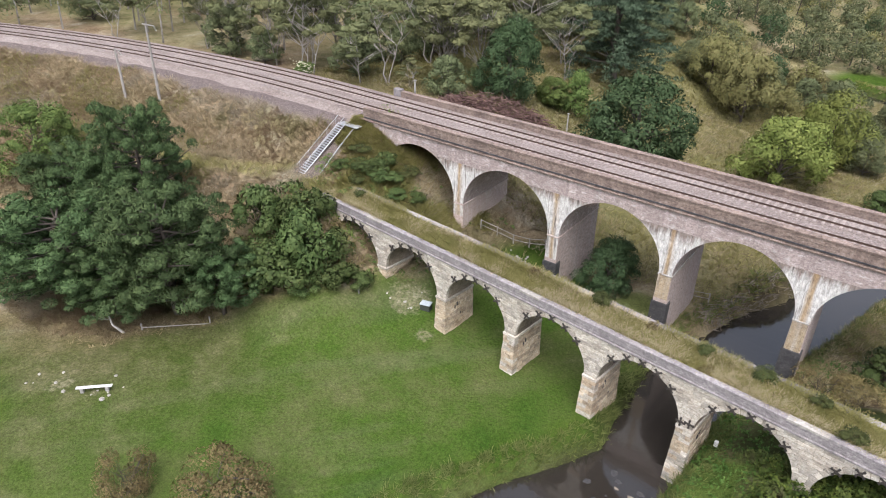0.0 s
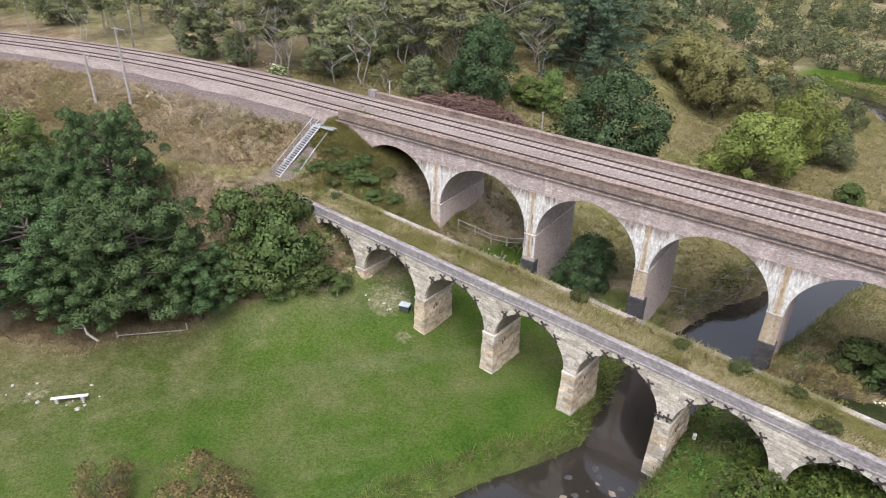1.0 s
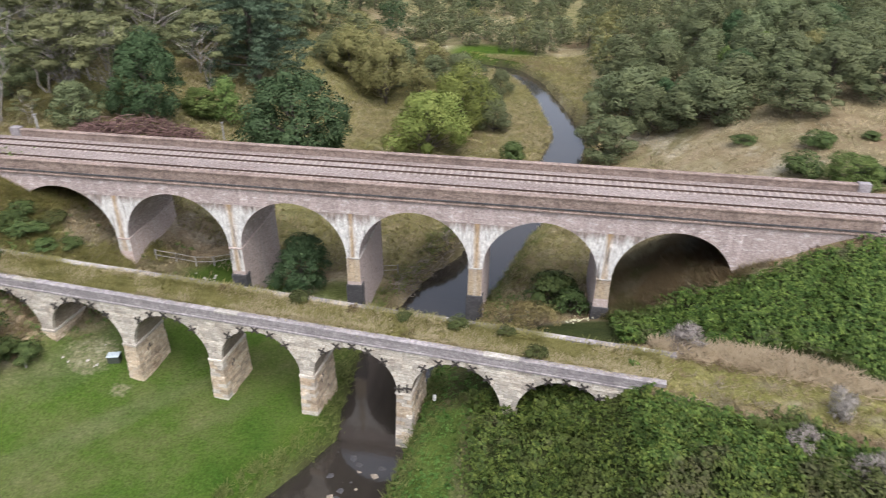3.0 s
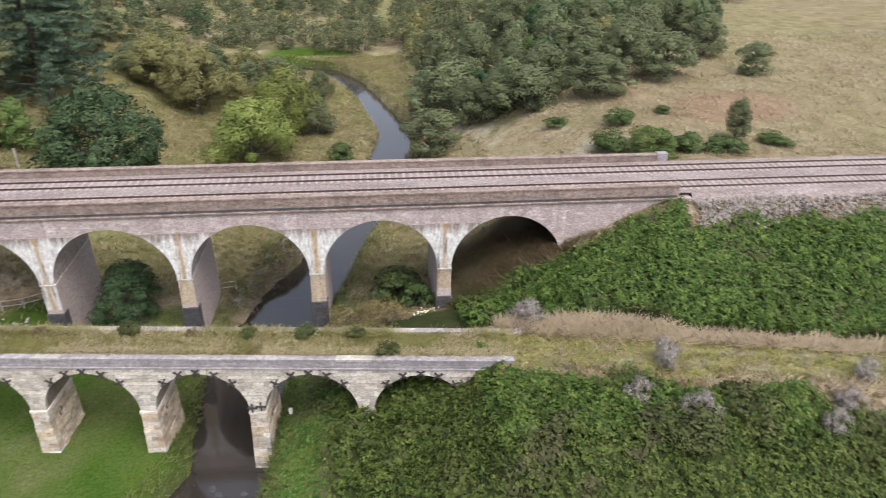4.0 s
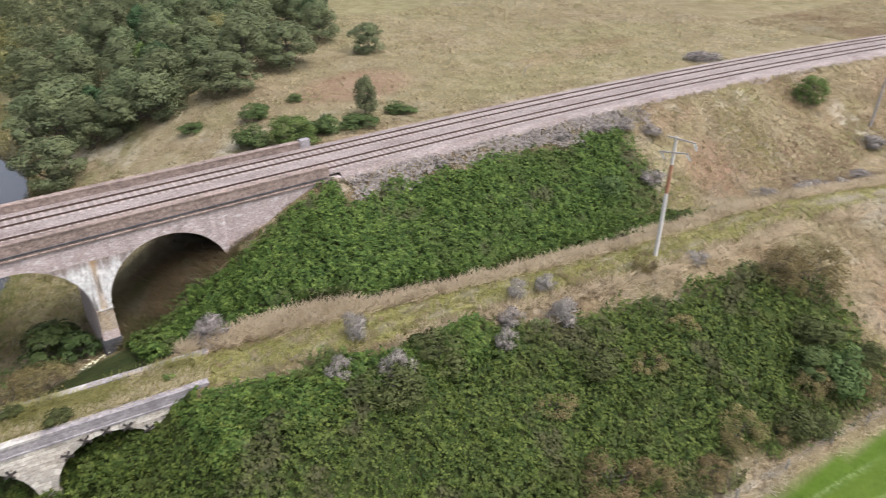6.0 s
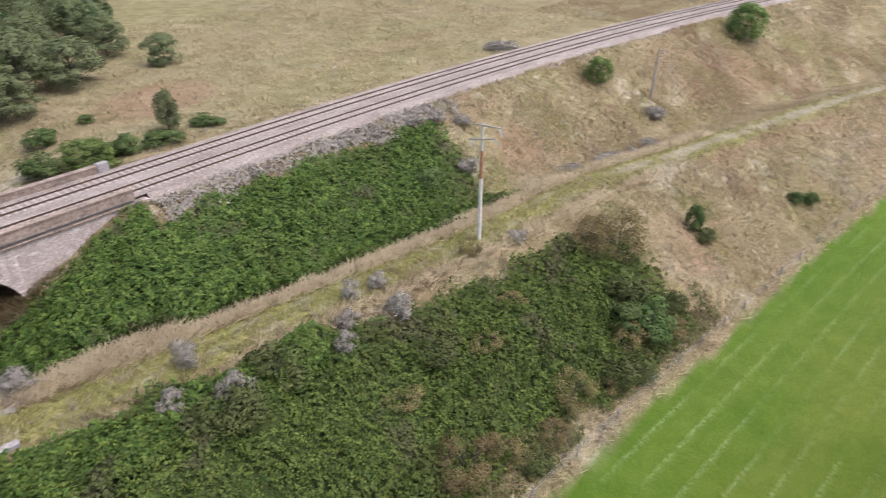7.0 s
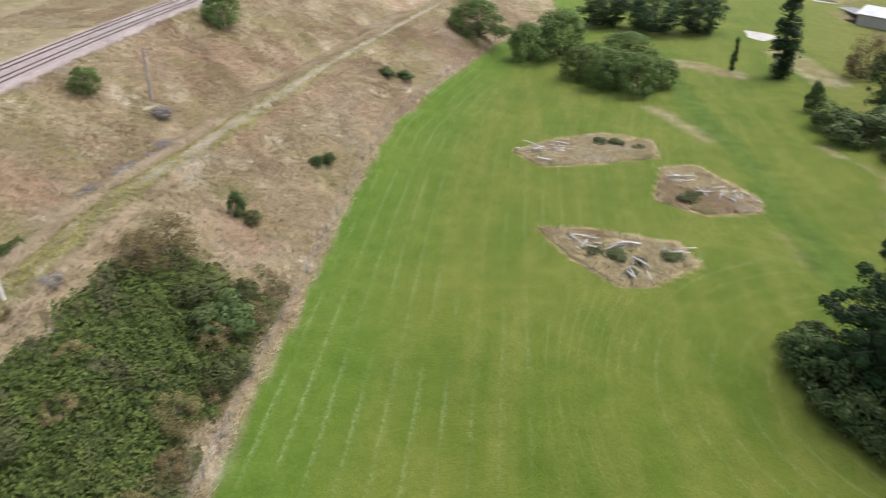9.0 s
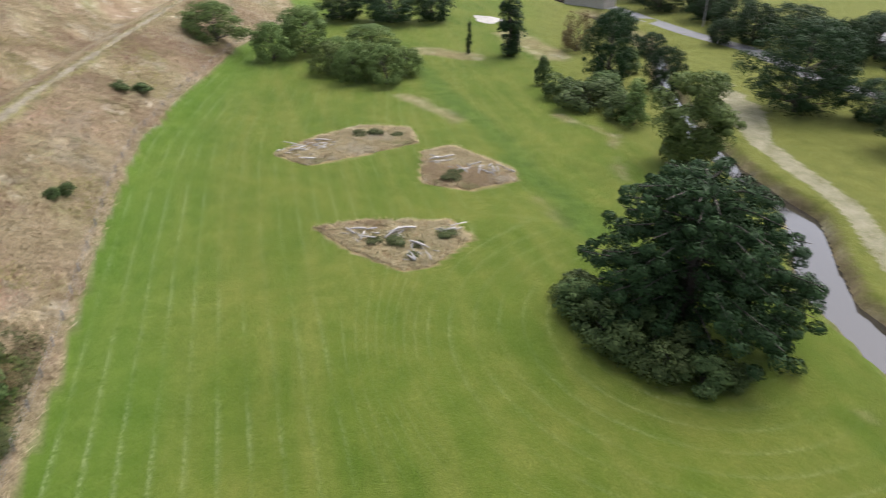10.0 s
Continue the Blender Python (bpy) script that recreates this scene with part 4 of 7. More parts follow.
for j in range(-1, 5):
    u0 = Q * j
    p = ST_M @ Vector((u0, 0, 0))
    low = min(ground_z(p.x, p.y), ground_z(p.x + 0.4, p.y + 3.5)) - 0.6
    w = Q / 2 - R_ST
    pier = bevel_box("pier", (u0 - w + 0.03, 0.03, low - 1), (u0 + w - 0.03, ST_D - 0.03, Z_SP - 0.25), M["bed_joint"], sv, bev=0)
    bevel_box("impost", (u0 - w - 0.12, -0.14, Z_SP - 0.27), (u0 + w + 0.12, ST_D + 0.12, Z_SP), M["ashlar"], sv, bev=0.04)
    z, k = Z_SP - 0.28, 0
    while z > low:
        z0 = max(z - 0.37, low)
        bat = 0.05 + 0.028 * (Z_SP - z)
        o = rs.uniform(-0.15, 0.15) + (0.18 if k % 2 else -0.18)
        for a, b in ((u0 - w - bat, u0 + o), (u0 + o, u0 + w + bat)):
            put_block(block((a + 0.01, -bat - rs.uniform(0.0, 0.09), z0 + 0.022), (b - 0.01, 0.5, z - 0.02), rs), "stone_block", M["ashlar"] if rs.random() < 0.5 else M["pier_stone"], pier, None if j in (1, 2, 3) else rest_pier)
        for side in (-1, 1):
            v = 0.5
            while v < ST_D + bat - 0.05:
                e = min(v + rs.uniform(0.55, 1.0), ST_D + bat)
                pr = rs.uniform(0.0, 0.08)
                lo_u, hi_u = (u0 - w - bat - pr, u0 - w + 0.1) if side < 0 else (u0 + w - 0.1, u0 + w + bat + pr)
                i = len(rest_pier.v)
                rest_pier.v += [(lo_u, v + 0.016, z0 + 0.022), (hi_u, v + 0.016, z0 + 0.022), (hi_u, e - 0.016, z0 + 0.022), (lo_u, e - 0.016, z0 + 0.022),
                                (lo_u, v + 0.016, z - 0.02), (hi_u, v + 0.016, z - 0.02), (hi_u, e - 0.016, z - 0.02), (lo_u, e - 0.016, z - 0.02)]
                rest_pier.f += [tuple(i + g for g in f) for f in BOX_F]
                v = e
        z -= 0.37
        k += 1
for j in range(-1, 5):
    # old beam slots in each pier's inner faces
    w = Q / 2 - R_ST
    for v, z in ((1.2, 2.75), (1.5, 3.0), (2.3, 1.5), (2.0, 1.85)):
        bevel_box("beam_slot", (Q * j - w - 0.16, v - 0.05, z - 0.2), (Q * j + w + 0.16, v + 0.05, z + 0.2), M["tar"], sv, "dark old beam slot", bev=0.02)
child("stonework", rest_wall.mesh("stonework", M["ashlar"]), sv, "courses of pale dressed stone", kind="stuff")
child("pier_stonework", rest_pier.mesh("pier_stonework", M["pier_stone"]), sv, "buff rock-faced pier stones", kind="stuff")
for v0, end in ((-0.06, 43.0), (ST_D - 0.39, 43.8)):
    u = -17.2
    bevel_box("parapet", (-17.2, v0 + 0.02, 8.2), (end, v0 + 0.43, 8.8), M["coping_stone"], sv)
    while u < end - 0.1:
        e = min(u + rs.uniform(1.4, 2.6), end)
        if v0 < 0:
            zc = 8.22
            while zc < 8.75:
                child("parapet_stone", np_mesh("parapet_stone", block((u + 0.004, v0 - rs.uniform(0.0, 0.015), zc), (e - 0.004, v0 + 0.1, zc + 0.186), rs), BOX_F, M["coping_stone"]), sv)
                zc += 0.193
        child("coping_stone", np_mesh("coping_stone", block((u + 0.004, v0 - 0.05, 8.81), (e - 0.004, v0 + 0.5, 8.97 + rs.uniform(-0.015, 0.01)), rs), BOX_F, M["pale_coping"] if rs.random() < (0.3 if v0 > 0 else 0.12) else M["coping_stone"]), sv)
        u = e
bevel_box("string_course", (-17.2, -0.13, 8.02), (43, -0.005, 8.2), M["coping_stone"], sv)
M["deck_turf"] = rough_mat("deck_turf", [(0.11, 0.11, 0.045), (0.19, 0.18, 0.08), (0.28, 0.25, 0.14)], 0.8, 10)
bevel_box("deck_fill", (-17.1, 0.38, 8.2), (43, ST_D - 0.38, 8.78), M["deck_turf"], sv, "grass-grown deck", bev=0)


def cross_plate():
    """A cast iron X-shaped tie plate."""
    s = Soup()
    for t in (45, -45):
        m = Matrix.Rotation(radians(t), 4, "Y")
        s.box((-0.35, -0.10, -0.042), (0.35, 0.0, 0.042), m)
        s.box((-0.37, -0.12, -0.07), (-0.27, 0.0, 0.07), m)
        s.box((0.27, -0.12, -0.07), (0.37, 0.0, 0.07), m)
    s.box((-0.1, -0.15, -0.1), (0.1, 0.0, 0.1))
    return s.mesh("tie_plate", M["iron"])


plate = cross_plate()
for c in cents_s:
    for t in (-42, -20, 0, 20, 42):
        r = R_ST + 0.2
        child("tie_plate", plate, sv, "dark iron cross plate", m=pose(c + r * math.sin(radians(t)), -0.06, Z_SP + r * math.cos(radians(t)), 0, t * 0.5, 0))
for du, dz in ((-0.35, 0.4), (0.3, 0.55)):
    child("tie_plate", plate, sv, "dark iron cross plate", m=pose(3 * Q + du, -0.1, Z_SP + dz, 0, 45, 0))


# ---- trees ----
def leaf_cloud(centres, radii, per, size, seed, flat=0.0, droop=0.0, crown=None, needle=0.0):
    """Small leaf quads on the outside of many clumps; the normals follow the clumps, so that light falls on them as on a mass."""
    r = np.random.RandomState(seed)
    C, Rr = np.asarray(centres, float), np.asarray(radii, float)
    k = np.repeat(np.arange(len(C)), per)
    d = r.normal(size=(len(k), 3))
    d /= np.linalg.norm(d, axis=1)[:, None]
    d[:, 2] = np.where((d[:, 2] < -0.1) & (r.uniform(0, 1, len(k)) < 0.7), -d[:, 2], d[:, 2])
    rad = Rr[k] * np.where(r.uniform(0, 1, len(k)) < 0.85, r.uniform(0.82, 1.06, len(k)), r.uniform(0.5, 1.22, len(k)))
    P = C[k] + d * rad[:, None] * np.array([1, 1, 1 - flat])
    P[:, 2] -= droop * r.uniform(0, 1, len(k)) ** 2 * Rr[k]
    t = np.cross(d, r.normal(size=d.shape)) * (1 - needle) + needle * 1.6 * (d + np.array([0, 0, 0.5]) + 0.5 * r.normal(size=d.shape))
    t /= np.linalg.norm(t, axis=1)[:, None] + 1e-9
    nrm = d + (0.55 + 0.5 * needle) * r.normal(size=d.shape)
    nrm /= np.linalg.norm(nrm, axis=1)[:, None]
    a = t - (t * nrm).sum(1)[:, None] * nrm
    a /= np.linalg.norm(a, axis=1)[:, None] + 1e-9
    b = np.cross(nrm, a)
    b = np.where(((np.cross(a, b) * d).sum(1) < 0)[:, None], -b, b)
    sz = (size * r.uniform(0.6, 1.3, len(k)))[:, None]
    half = 0.5 - 0.26 * needle
    V = np.stack([P - a * sz, P - b * sz * half, P + a * sz, P + b * sz * half], 1).reshape(-1, 3)
    F = np.arange(len(V)).reshape(-1, 4)
    mid = C.mean(0) if crown is None else np.asarray(crown)
    big = P - mid
    big /= np.linalg.norm(big, axis=1)[:, None] + 1e-9
    N = d * 0.95 + big * 0.3 + nrm * 0.35 + np.array([0, 0, 0.1])
    N /= np.linalg.norm(N, axis=1)[:, None]
    return V, F, np.repeat(N, 4, 0)


def crown_points(shape, n, h0, h1, rad, seed):
    """Clump centres over a crown between h0 and h1."""
    r = np.random.RandomState(seed)
    out = []
    lob = r.uniform(0, 6.28, 3)
    while len(out) < n:
        t, a = r.uniform(0, 1), r.uniform(0, 2 * math.pi)
        if shape == "round":
            w = math.sqrt(max(0, 1 - (2 * t - 0.85) ** 2 / 1.35))
        elif shape == "cone":
            w = (1 - t) ** 0.75 + 0.08
        elif shape == "spire":
            w = math.sin(math.pi * min(1, 0.12 + 0.88 * t)) ** 0.5 * (1 - 0.45 * t)
        elif shape == "umbrella":
            w = 0.35 + 0.65 * math.sin(math.pi * t ** 0.7)
        elif shape == "dome":
            w = (1 - t ** 2.6) ** 0.6 * min(1, 0.6 + 1.6 * t)
        else:
            w = math.sin(math.pi * (0.08 + 0.84 * t)) ** 0.6
        w *= 1 + 0.22 * math.sin(2 * a + lob[0]) + 0.13 * math.sin(3 * a + lob[1] + 4 * t)
        q = r.uniform(0.55 if shape in ("dome", "round", "umbrella") else 0.25, 1) ** 0.5
        x, y, z = rad * w * q * math.cos(a), rad * w * q * math.sin(a), h0 + (h1 - h0) * t
        out.append((x, y, z))
        if shape == "umbrella":
            out += [(x + 0.75 * r.normal(), y + 0.75 * r.normal(), z + 0.3 * r.normal()) for _ in range(3)]
    return np.array(out[:n])


def tree_skeleton(height_, tips, seed, r0=0.3, lean=0.05, forks=1):
    """A tapered trunk and limbs that end in the crown's clumps."""
    r = np.random.RandomState(seed)
    s = Soup()
    for f in range(forks):
        ax, ay = r.uniform(-1, 1, 2) * lean * height_ * (1 if forks == 1 else 2.2)
        n = 7
        pts = [(ax * (i / n) ** 1.3 + 0.12 * r.normal() * (i > 0), ay * (i / n) ** 1.3 + 0.12 * r.normal() * (i > 0), -0.4 + (height_ + 0.4) * i / n) for i in range(n + 1)]
        s.tube(pts, [r0 * (1.25 if i == 0 else 1 - 0.85 * i / n) / math.sqrt(forks) for i in range(n + 1)], 8)
        pick = tips[r.permutation(len(tips))[: min(len(tips), 16 // forks + 4)]]
        for q in pick:
            k = int(np.clip(n * (q[2] / height_ - 0.22), 1, n - 1))
            p0 = np.array(pts[k])
            mid = p0 * 0.5 + np.array(q) * 0.5 + r.normal(size=3) * 0.25
            s.tube([tuple(p0), tuple(mid), tuple(q)], [r0 * 0.38, r0 * 0.22, 0.03], 5)
    return s


PROTO = {}


def tree_proto(kind, name, label, category, shape, h, rad, base, n, cr, per, size, leaf, bark, seed, flat=0.0, droop=0.0, trunk=0.28, lean=0.05, forks=1, needle=0.0):
    pts = crown_points(shape, n, base, h - cr * 0.6, rad - cr * 0.5, seed)
    r = np.random.RandomState(seed + 5)
    V, F, N = leaf_cloud(pts, cr * r.uniform(0.5, 1.5, len(pts)), per, size, seed + 1, flat, droop, (0, 0, base + 0.35 * (h - base)), needle)
    t = thing(name, label, category)
    child("trunk", tree_skeleton(h * 0.86, pts, seed + 2, trunk, lean, forks).mesh("trunk", bark, smooth=True), t)
    child("crown", np_mesh("crown", V, F, leaf, normals=N), t)
    PROTO.setdefault(kind, []).append([t, h, False])
    return t


def plant(kind, x, y, h, wide=1.0, seed=0, z=None, label="", group="", sink=0.0):
    """Sets a tree of that kind at (x, y), h metres high."""
    r = random.Random(seed * 7919 + int(x * 13) + int(y * 7))
    entry = r.choice(PROTO[kind])
    fresh = [e for e in PROTO[kind] if not e[2]]
    if fresh:
        entry = fresh[0]
    k = h / entry[1]
    z = ground_z(x, y) if z is None else z
    m = Matrix.Translation((x, y, z - sink)) @ Matrix.Rotation(r.uniform(0, 6.28), 4, "Z") @ Matrix.Diagonal((k * wide, k * wide, k, 1))
    if not entry[2]:
        entry[0].matrix_basis = m
        entry[2] = True
        ob = entry[0]
        entry.append(Matrix.Diagonal((*ob.scale, 1)))
    else:
        ob = copy_thing(entry[0], m @ Matrix.Diagonal((*[1 / q for q in entry[0].scale], 1)))
    return tagged(ob, label, "", group)


def pair(kind, *a, **k):
    for i in range(k.pop("count", 2)):
        b = list(a)
        tree_proto(kind, *b, seed=k["seed0"] + 17 * i, **{q: v for q, v in k.items() if q != "seed0"})


def pine_proto(seed):
    """A wide pine: boughs that rise from the trunk and carry puffs of needles, with gaps between them."""
    r = np.random.RandomState(seed)
    h, rad = 14.0, 7.0
    t = thing("pine_tree", "large dark green pine with puffs of needles on open boughs", "tree")
    wood, pts, rr = Soup(), [], []
    wood.tube([(0, 0, -0.4), (0.2, 0.1, 4), (-0.2, 0.3, 8), (0.1, 0, h - 1.2)], [0.42, 0.34, 0.22, 0.06], 9)
    for k in range(54):
        z = 2.6 + (h - 4.2) * (k / 53) ** 0.95
        a = k * 2.4 + 0.35 * r.normal()
        w = rad * math.sqrt(max(0.03, 1 - ((z - 5.0) / (h - 4.4)) ** 2)) * r.uniform(0.62, 1.08)
        root = Vector((0.1, 0.1, z - 0.8))
        tip = Vector((w * math.cos(a), w * math.sin(a), z + 0.5 + 0.06 * w))
        bend = root.lerp(tip, 0.5) + Vector((0.3 * r.normal(), 0.3 * r.normal(), -0.35))
        wood.tube([tuple(root), tuple(bend), tuple(tip)], [0.13, 0.09, 0.03], 5)
        for u in np.linspace(0.5, 1.0, 4 if w > 3 else 2):
            p = root.lerp(tip, u) + Vector((0.55 * r.normal(), 0.55 * r.normal(), 0.3 + 0.25 * r.normal()))
            pts.append(tuple(p))
            rr.append(r.uniform(0.55, 1.1))
    V, F, N = leaf_cloud(pts, rr, 270, 0.2, seed + 1, 0.25, 0.0, (0, 0, 5), 1.0)
    child("trunk", wood.mesh("trunk", M["bark"], smooth=True), t)
    child("crown", np_mesh("crown", V, F, M["pine"], normals=N), t)
    PROTO.setdefault("pine", []).append([t, h, False])


for k in range(3):
    pine_proto(11 + 17 * k)

pair("oak", "broadleaf_tree", "dense dark green broadleaved tree", "tree", "dome", 11, 6, 0.6, 100, 1.15, 240, 0.18, M["oak"], M["bark"], seed0=51, trunk=0.35)
pair("gum", "gum_tree", "gum tree with a pale trunk and thin olive crown", "tree", "umbrella", 13, 5, 5.6, 40, 0.95, 170, 0.19, M["gum"], M["white_bark"], seed0=101, count=3, trunk=0.15, lean=0.14, forks=2, flat=0.45)
pair("grey_gum", "scrub_tree", "grey-green scrub tree of the river flat", "tree", "dome", 8, 4.2, 0.8, 44, 1.1, 190, 0.19, M["grey_gum"], M["bark"], seed0=151, count=3, trunk=0.2, forks=2)
pair("wattle", "wattle_tree", "rounded olive-yellow wattle tree on the river flat", "tree", "dome", 9, 5, 2.2, 34, 1.45, 430, 0.17, M["wattle"], M["bark"], seed0=201, trunk=0.25, forks=2)
pair("willow", "willow_tree", "bright yellow-green rounded willow by the river", "tree", "dome", 8.5, 5, 1.2, 34, 1.5, 460, 0.17, M["willow"], M["bark"], seed0=251, trunk=0.25, droop=0.5)
pair("cypress", "conifer_tree", "very dark green spreading conifer", "tree", "irregular", 12, 7, 0.4, 260, 1.0, 170, 0.13, M["cypress"], M["bark"], seed0=301, trunk=0.4, flat=0.2)
pair("poplar", "columnar_cypress", "tall narrow dark cypress", "tree", "spire", 16, 2.3, 0.6, 60, 0.95, 150, 0.2, M["cypress"], M["bark"], seed0=351, count=1, trunk=0.25)
pair("fresh", "young_poplar_tree", "light green leafy deciduous tree by the water", "tree", "irregular", 12, 4.6, 0.8, 100, 1.05, 220, 0.2, M["fresh"], M["bark"], seed0=401, count=1, trunk=0.25)
pair("round_green", "broadleaf_tree", "round dense mid-green tree", "tree", "round", 8, 4.6, 0.4, 100, 0.95, 160, 0.15, M["fresh"], M["bark"], seed0=431, trunk=0.2)
pair("shrub", "shrub", "rough dark green shrub", "shrub", "round", 2.4, 1.7, 0.2, 26, 0.6, 150, 0.12, M["hedge"], M["bark"], seed0=451, trunk=0.06, forks=3)
pair("olive_shrub", "shrub", "olive green roadside shrub", "shrub", "round", 2.4, 1.7, 0.2, 26, 0.6, 110, 0.12, M["olive"], M["bark"], seed0=471, trunk=0.06, forks=3)
pair("brown_shrub", "shrub", "half-dead brown shrub", "shrub", "round", 2.6, 2.0, 0.2, 40, 0.5, 170, 0.055, M["brown_bush"], M["bark"], seed0=491, trunk=0.06, forks=3)
pair("grey_shrub", "dry_shrub", "bare pale grey dried shrub", "shrub", "round", 1.6, 1.1, 0.15, 20, 0.36, 90, 0.2, M["dry_shrub"], M["log"], seed0=511, trunk=0.05, forks=3, needle=1.6)

pair("cedar", "cedar_tree", "tall dark cedar with flat tiers of branches", "tree", "cone", 19, 8, 2.0, 10, 1.0, 10, 0.2, M["cedar"], M["bark"], seed0=551, count=1, trunk=0.45)
pair("cone", "small_conifer", "small pointed dark green conifer", "tree", "cone", 6, 2.3, 0.3, 45, 0.7, 130, 0.14, M["fresh"], M["bark"], seed0=571, count=1, trunk=0.12)


def tiers(ob, h, rad, seed):
    """Rebuilds a cedar's crown as level plates of foliage round the trunk."""
    r = np.random.RandomState(seed)
    pts, rr = [], []
    for k in range(19):
        z = 2.5 + (h - 3) * k / 18
        w = rad * (1 - k / 19.5) ** 0.8 * r.uniform(0.85, 1.1)
        for q in range(int(5 + 6 * w / rad)):
            a = r.uniform(0, 6.28)
            for step in np.linspace(0.3, 1.0, 6):
                pts.append((w * step * math.cos(a + 0.1 * r.normal()), w * step * math.sin(a + 0.1 * r.normal()), z - 0.06 * w * step + r.normal() * 0.08))
                rr.append(0.4 + 0.4 * (1 - step * 0.4))
    V, F, N = leaf_cloud(pts, rr, 70, 0.2, seed, 0.72, 0.3, (0, 0, h * 0.3), 1.0)
    crown = [c for c in ob.children if c.name.startswith("crown")][0]
    crown.data = np_mesh("crown", V, F, M["cedar"], normals=N)


tiers(PROTO["cedar"][0][0], 19, 8, 77)


def row(kind, spots, **k):
    """Trees at (x, y, height, half width)."""
    base = {"pine": 7 / 14, "oak": 6 / 11, "gum": 5 / 13, "grey_gum": 4.2 / 8, "wattle": 5 / 9, "willow": 5 / 8.5, "cypress": 7 / 12, "poplar": 2.3 / 16, "fresh": 4.6 / 12,
            "shrub": 1.7 / 2.4, "olive_shrub": 1.7 / 2.4, "brown_shrub": 2 / 2.6, "grey_shrub": 1.1 / 1.6, "round_green": 4.6 / 8, "cedar": 8 / 19, "cone": 2.3 / 6}[kind]
    for i, (x, y, h, w) in enumerate(spots):
        plant(kind, x, y, h, w / (base * h), seed=i, **k)


# over the lawn on the left
row("pine", [(-47.5, -31, 11.5, 7.2), (-38, -26, 13.0, 6.6), (-48.5, -21, 13.5, 4.8), (-33.5, -23.8, 7.5, 3.8), (-55, -26, 11, 5.2), (-54, -31.5, 7.5, 3.6), (-43, -24.5, 11, 5.4), (-42.5, -29.5, 8, 5.0), (-52, -24.5, 10.5, 4.6)])
row("round_green", [(-69, -22.5, 8, 4.8)])
row("oak", [(-17, 33, 13.5, 8.2), (-33.5, 25.5, 10.8, 5.0), (-6.8, 4.2, 6.2, 3.3)])
row("shrub", [(-29.5, -16.5, 5.5, 3.2), (-31, -19.5, 4.0, 3.0), (-26.8, -15.8, 2.2, 2.0), (-33, -13.5, 4.2, 2.6), (-28.6, -13.2, 2.6, 2.0), (-25.2, -13.8, 1.3, 1.5), (-31.4, -16.2, 3.0, 2.2), (-33.6, -18.6, 2.6, 2.2), (-27.8, -18.4, 1.3, 1.4), (-37, -16, 4.5, 2.8), (-35.4, -20.8, 2.6, 2.2), (-45, -29, 3.5, 3.0)], label="dark green thicket at the lawn's edge")
row("brown_shrub", [(-33.5, -22.5, 1.6, 1.6), (-29.2, -18.6, 1.2, 1.4), (-40, -22, 2.4, 2.0), (14.5, -2.5, 3.4, 2.6), (17.5, -1.5, 2.6, 2.2)], label="half-dead brown shrub on the bank")
# beyond the railway
row("cedar", [(-29.5, 51, 26, 10.5)])
row("cone", [(-27.3, 34.4, 6.4, 2.4)])
row("fresh", [(-30, 32, 4, 2.6)], label="low yellow-green shrub beside the small conifer")
row("wattle", [(-12.5, 69, 12, 5.4), (-20.5, 74, 9.6, 4.6), (-14.5, 73.5, 9.5, 4.4), (-8, 96, 4.8, 4.8)])
row("willow", [(-0.6, 45.5, 9.8, 6.2), (3.2, 58, 10.6, 5.2)])
row("grey_gum", [(5.8, 62, 7.2, 3.4), (8.2, 78, 5.2, 2.3), (8.6, 57, 5.5, 3.0)])
row("shrub", [(12.2, 44.6, 2.8, 2.1), (45.5, 20.5, 1.9, 2.4), (48.4, 27, 1.8, 1.9), (52.4, 14.7, 1.7, 1.9), (55.8, 13.2, 1.4, 2.4), (50, 16.5, 1.5, 1.8), (42.2, 33.3, 1.0, 1.5), (54.3, 28.3, 0.9, 1.1), (63, 16, 1.2, 1.8)])
row("round_green", [(48, 14.9, 3.2, 2.9)], label="bright green bush beside the parapet's end")
row("shrub", [(18.5, 4.8, 3.6, 2.9), (21, 2.5, 2.4, 2.0), (-33, -4.2, 1.2, 1.5), (-30.5, -3.6, 1.3, 1.7), (-31.8, -2.2, 1.2, 1.4), (-28.5, -4.6, 1.0, 1.3), (-35.2, -5.4, 0.9, 1.0), (-27, -2.8, 0.9, 1.2)], label="leafy green bush beside the railway arches")
row("olive_shrub", [(-34.5, -3.0, 0.9, 1.2), (-29.4, -1.6, 0.9, 1.3), (-32.5, -6.0, 0.9, 1.1)], label="low olive weed clump on the embankment")
row("grey_gum", [(26.9, 44.2, 6.6, 4.7), (30.3, 56.6, 8.9, 6.0), (40.6, 43.2, 6.3, 4.6), (49.4, 38.5, 5.2, 4.6), (61.2, 44, 6.3, 5.0), (47.7, 53.6, 6.8, 3.7), (36.1, 46.6, 6.1, 3.5), (59.1, 53.2, 6.2, 4.6), (72.8, 56.7, 6.6, 3.4), (75.2, 44.3, 4.6, 2.9), (59, 17.7, 4.6, 1.6), (27.5, 66, 6.5, 4.0), (33, 70, 6, 4)])
row("cone", [(48.5, 57, 6.2, 1.9), (44, 60, 5, 1.6), (31, 86, 5, 2)], label="dark conical bush among the scrub")
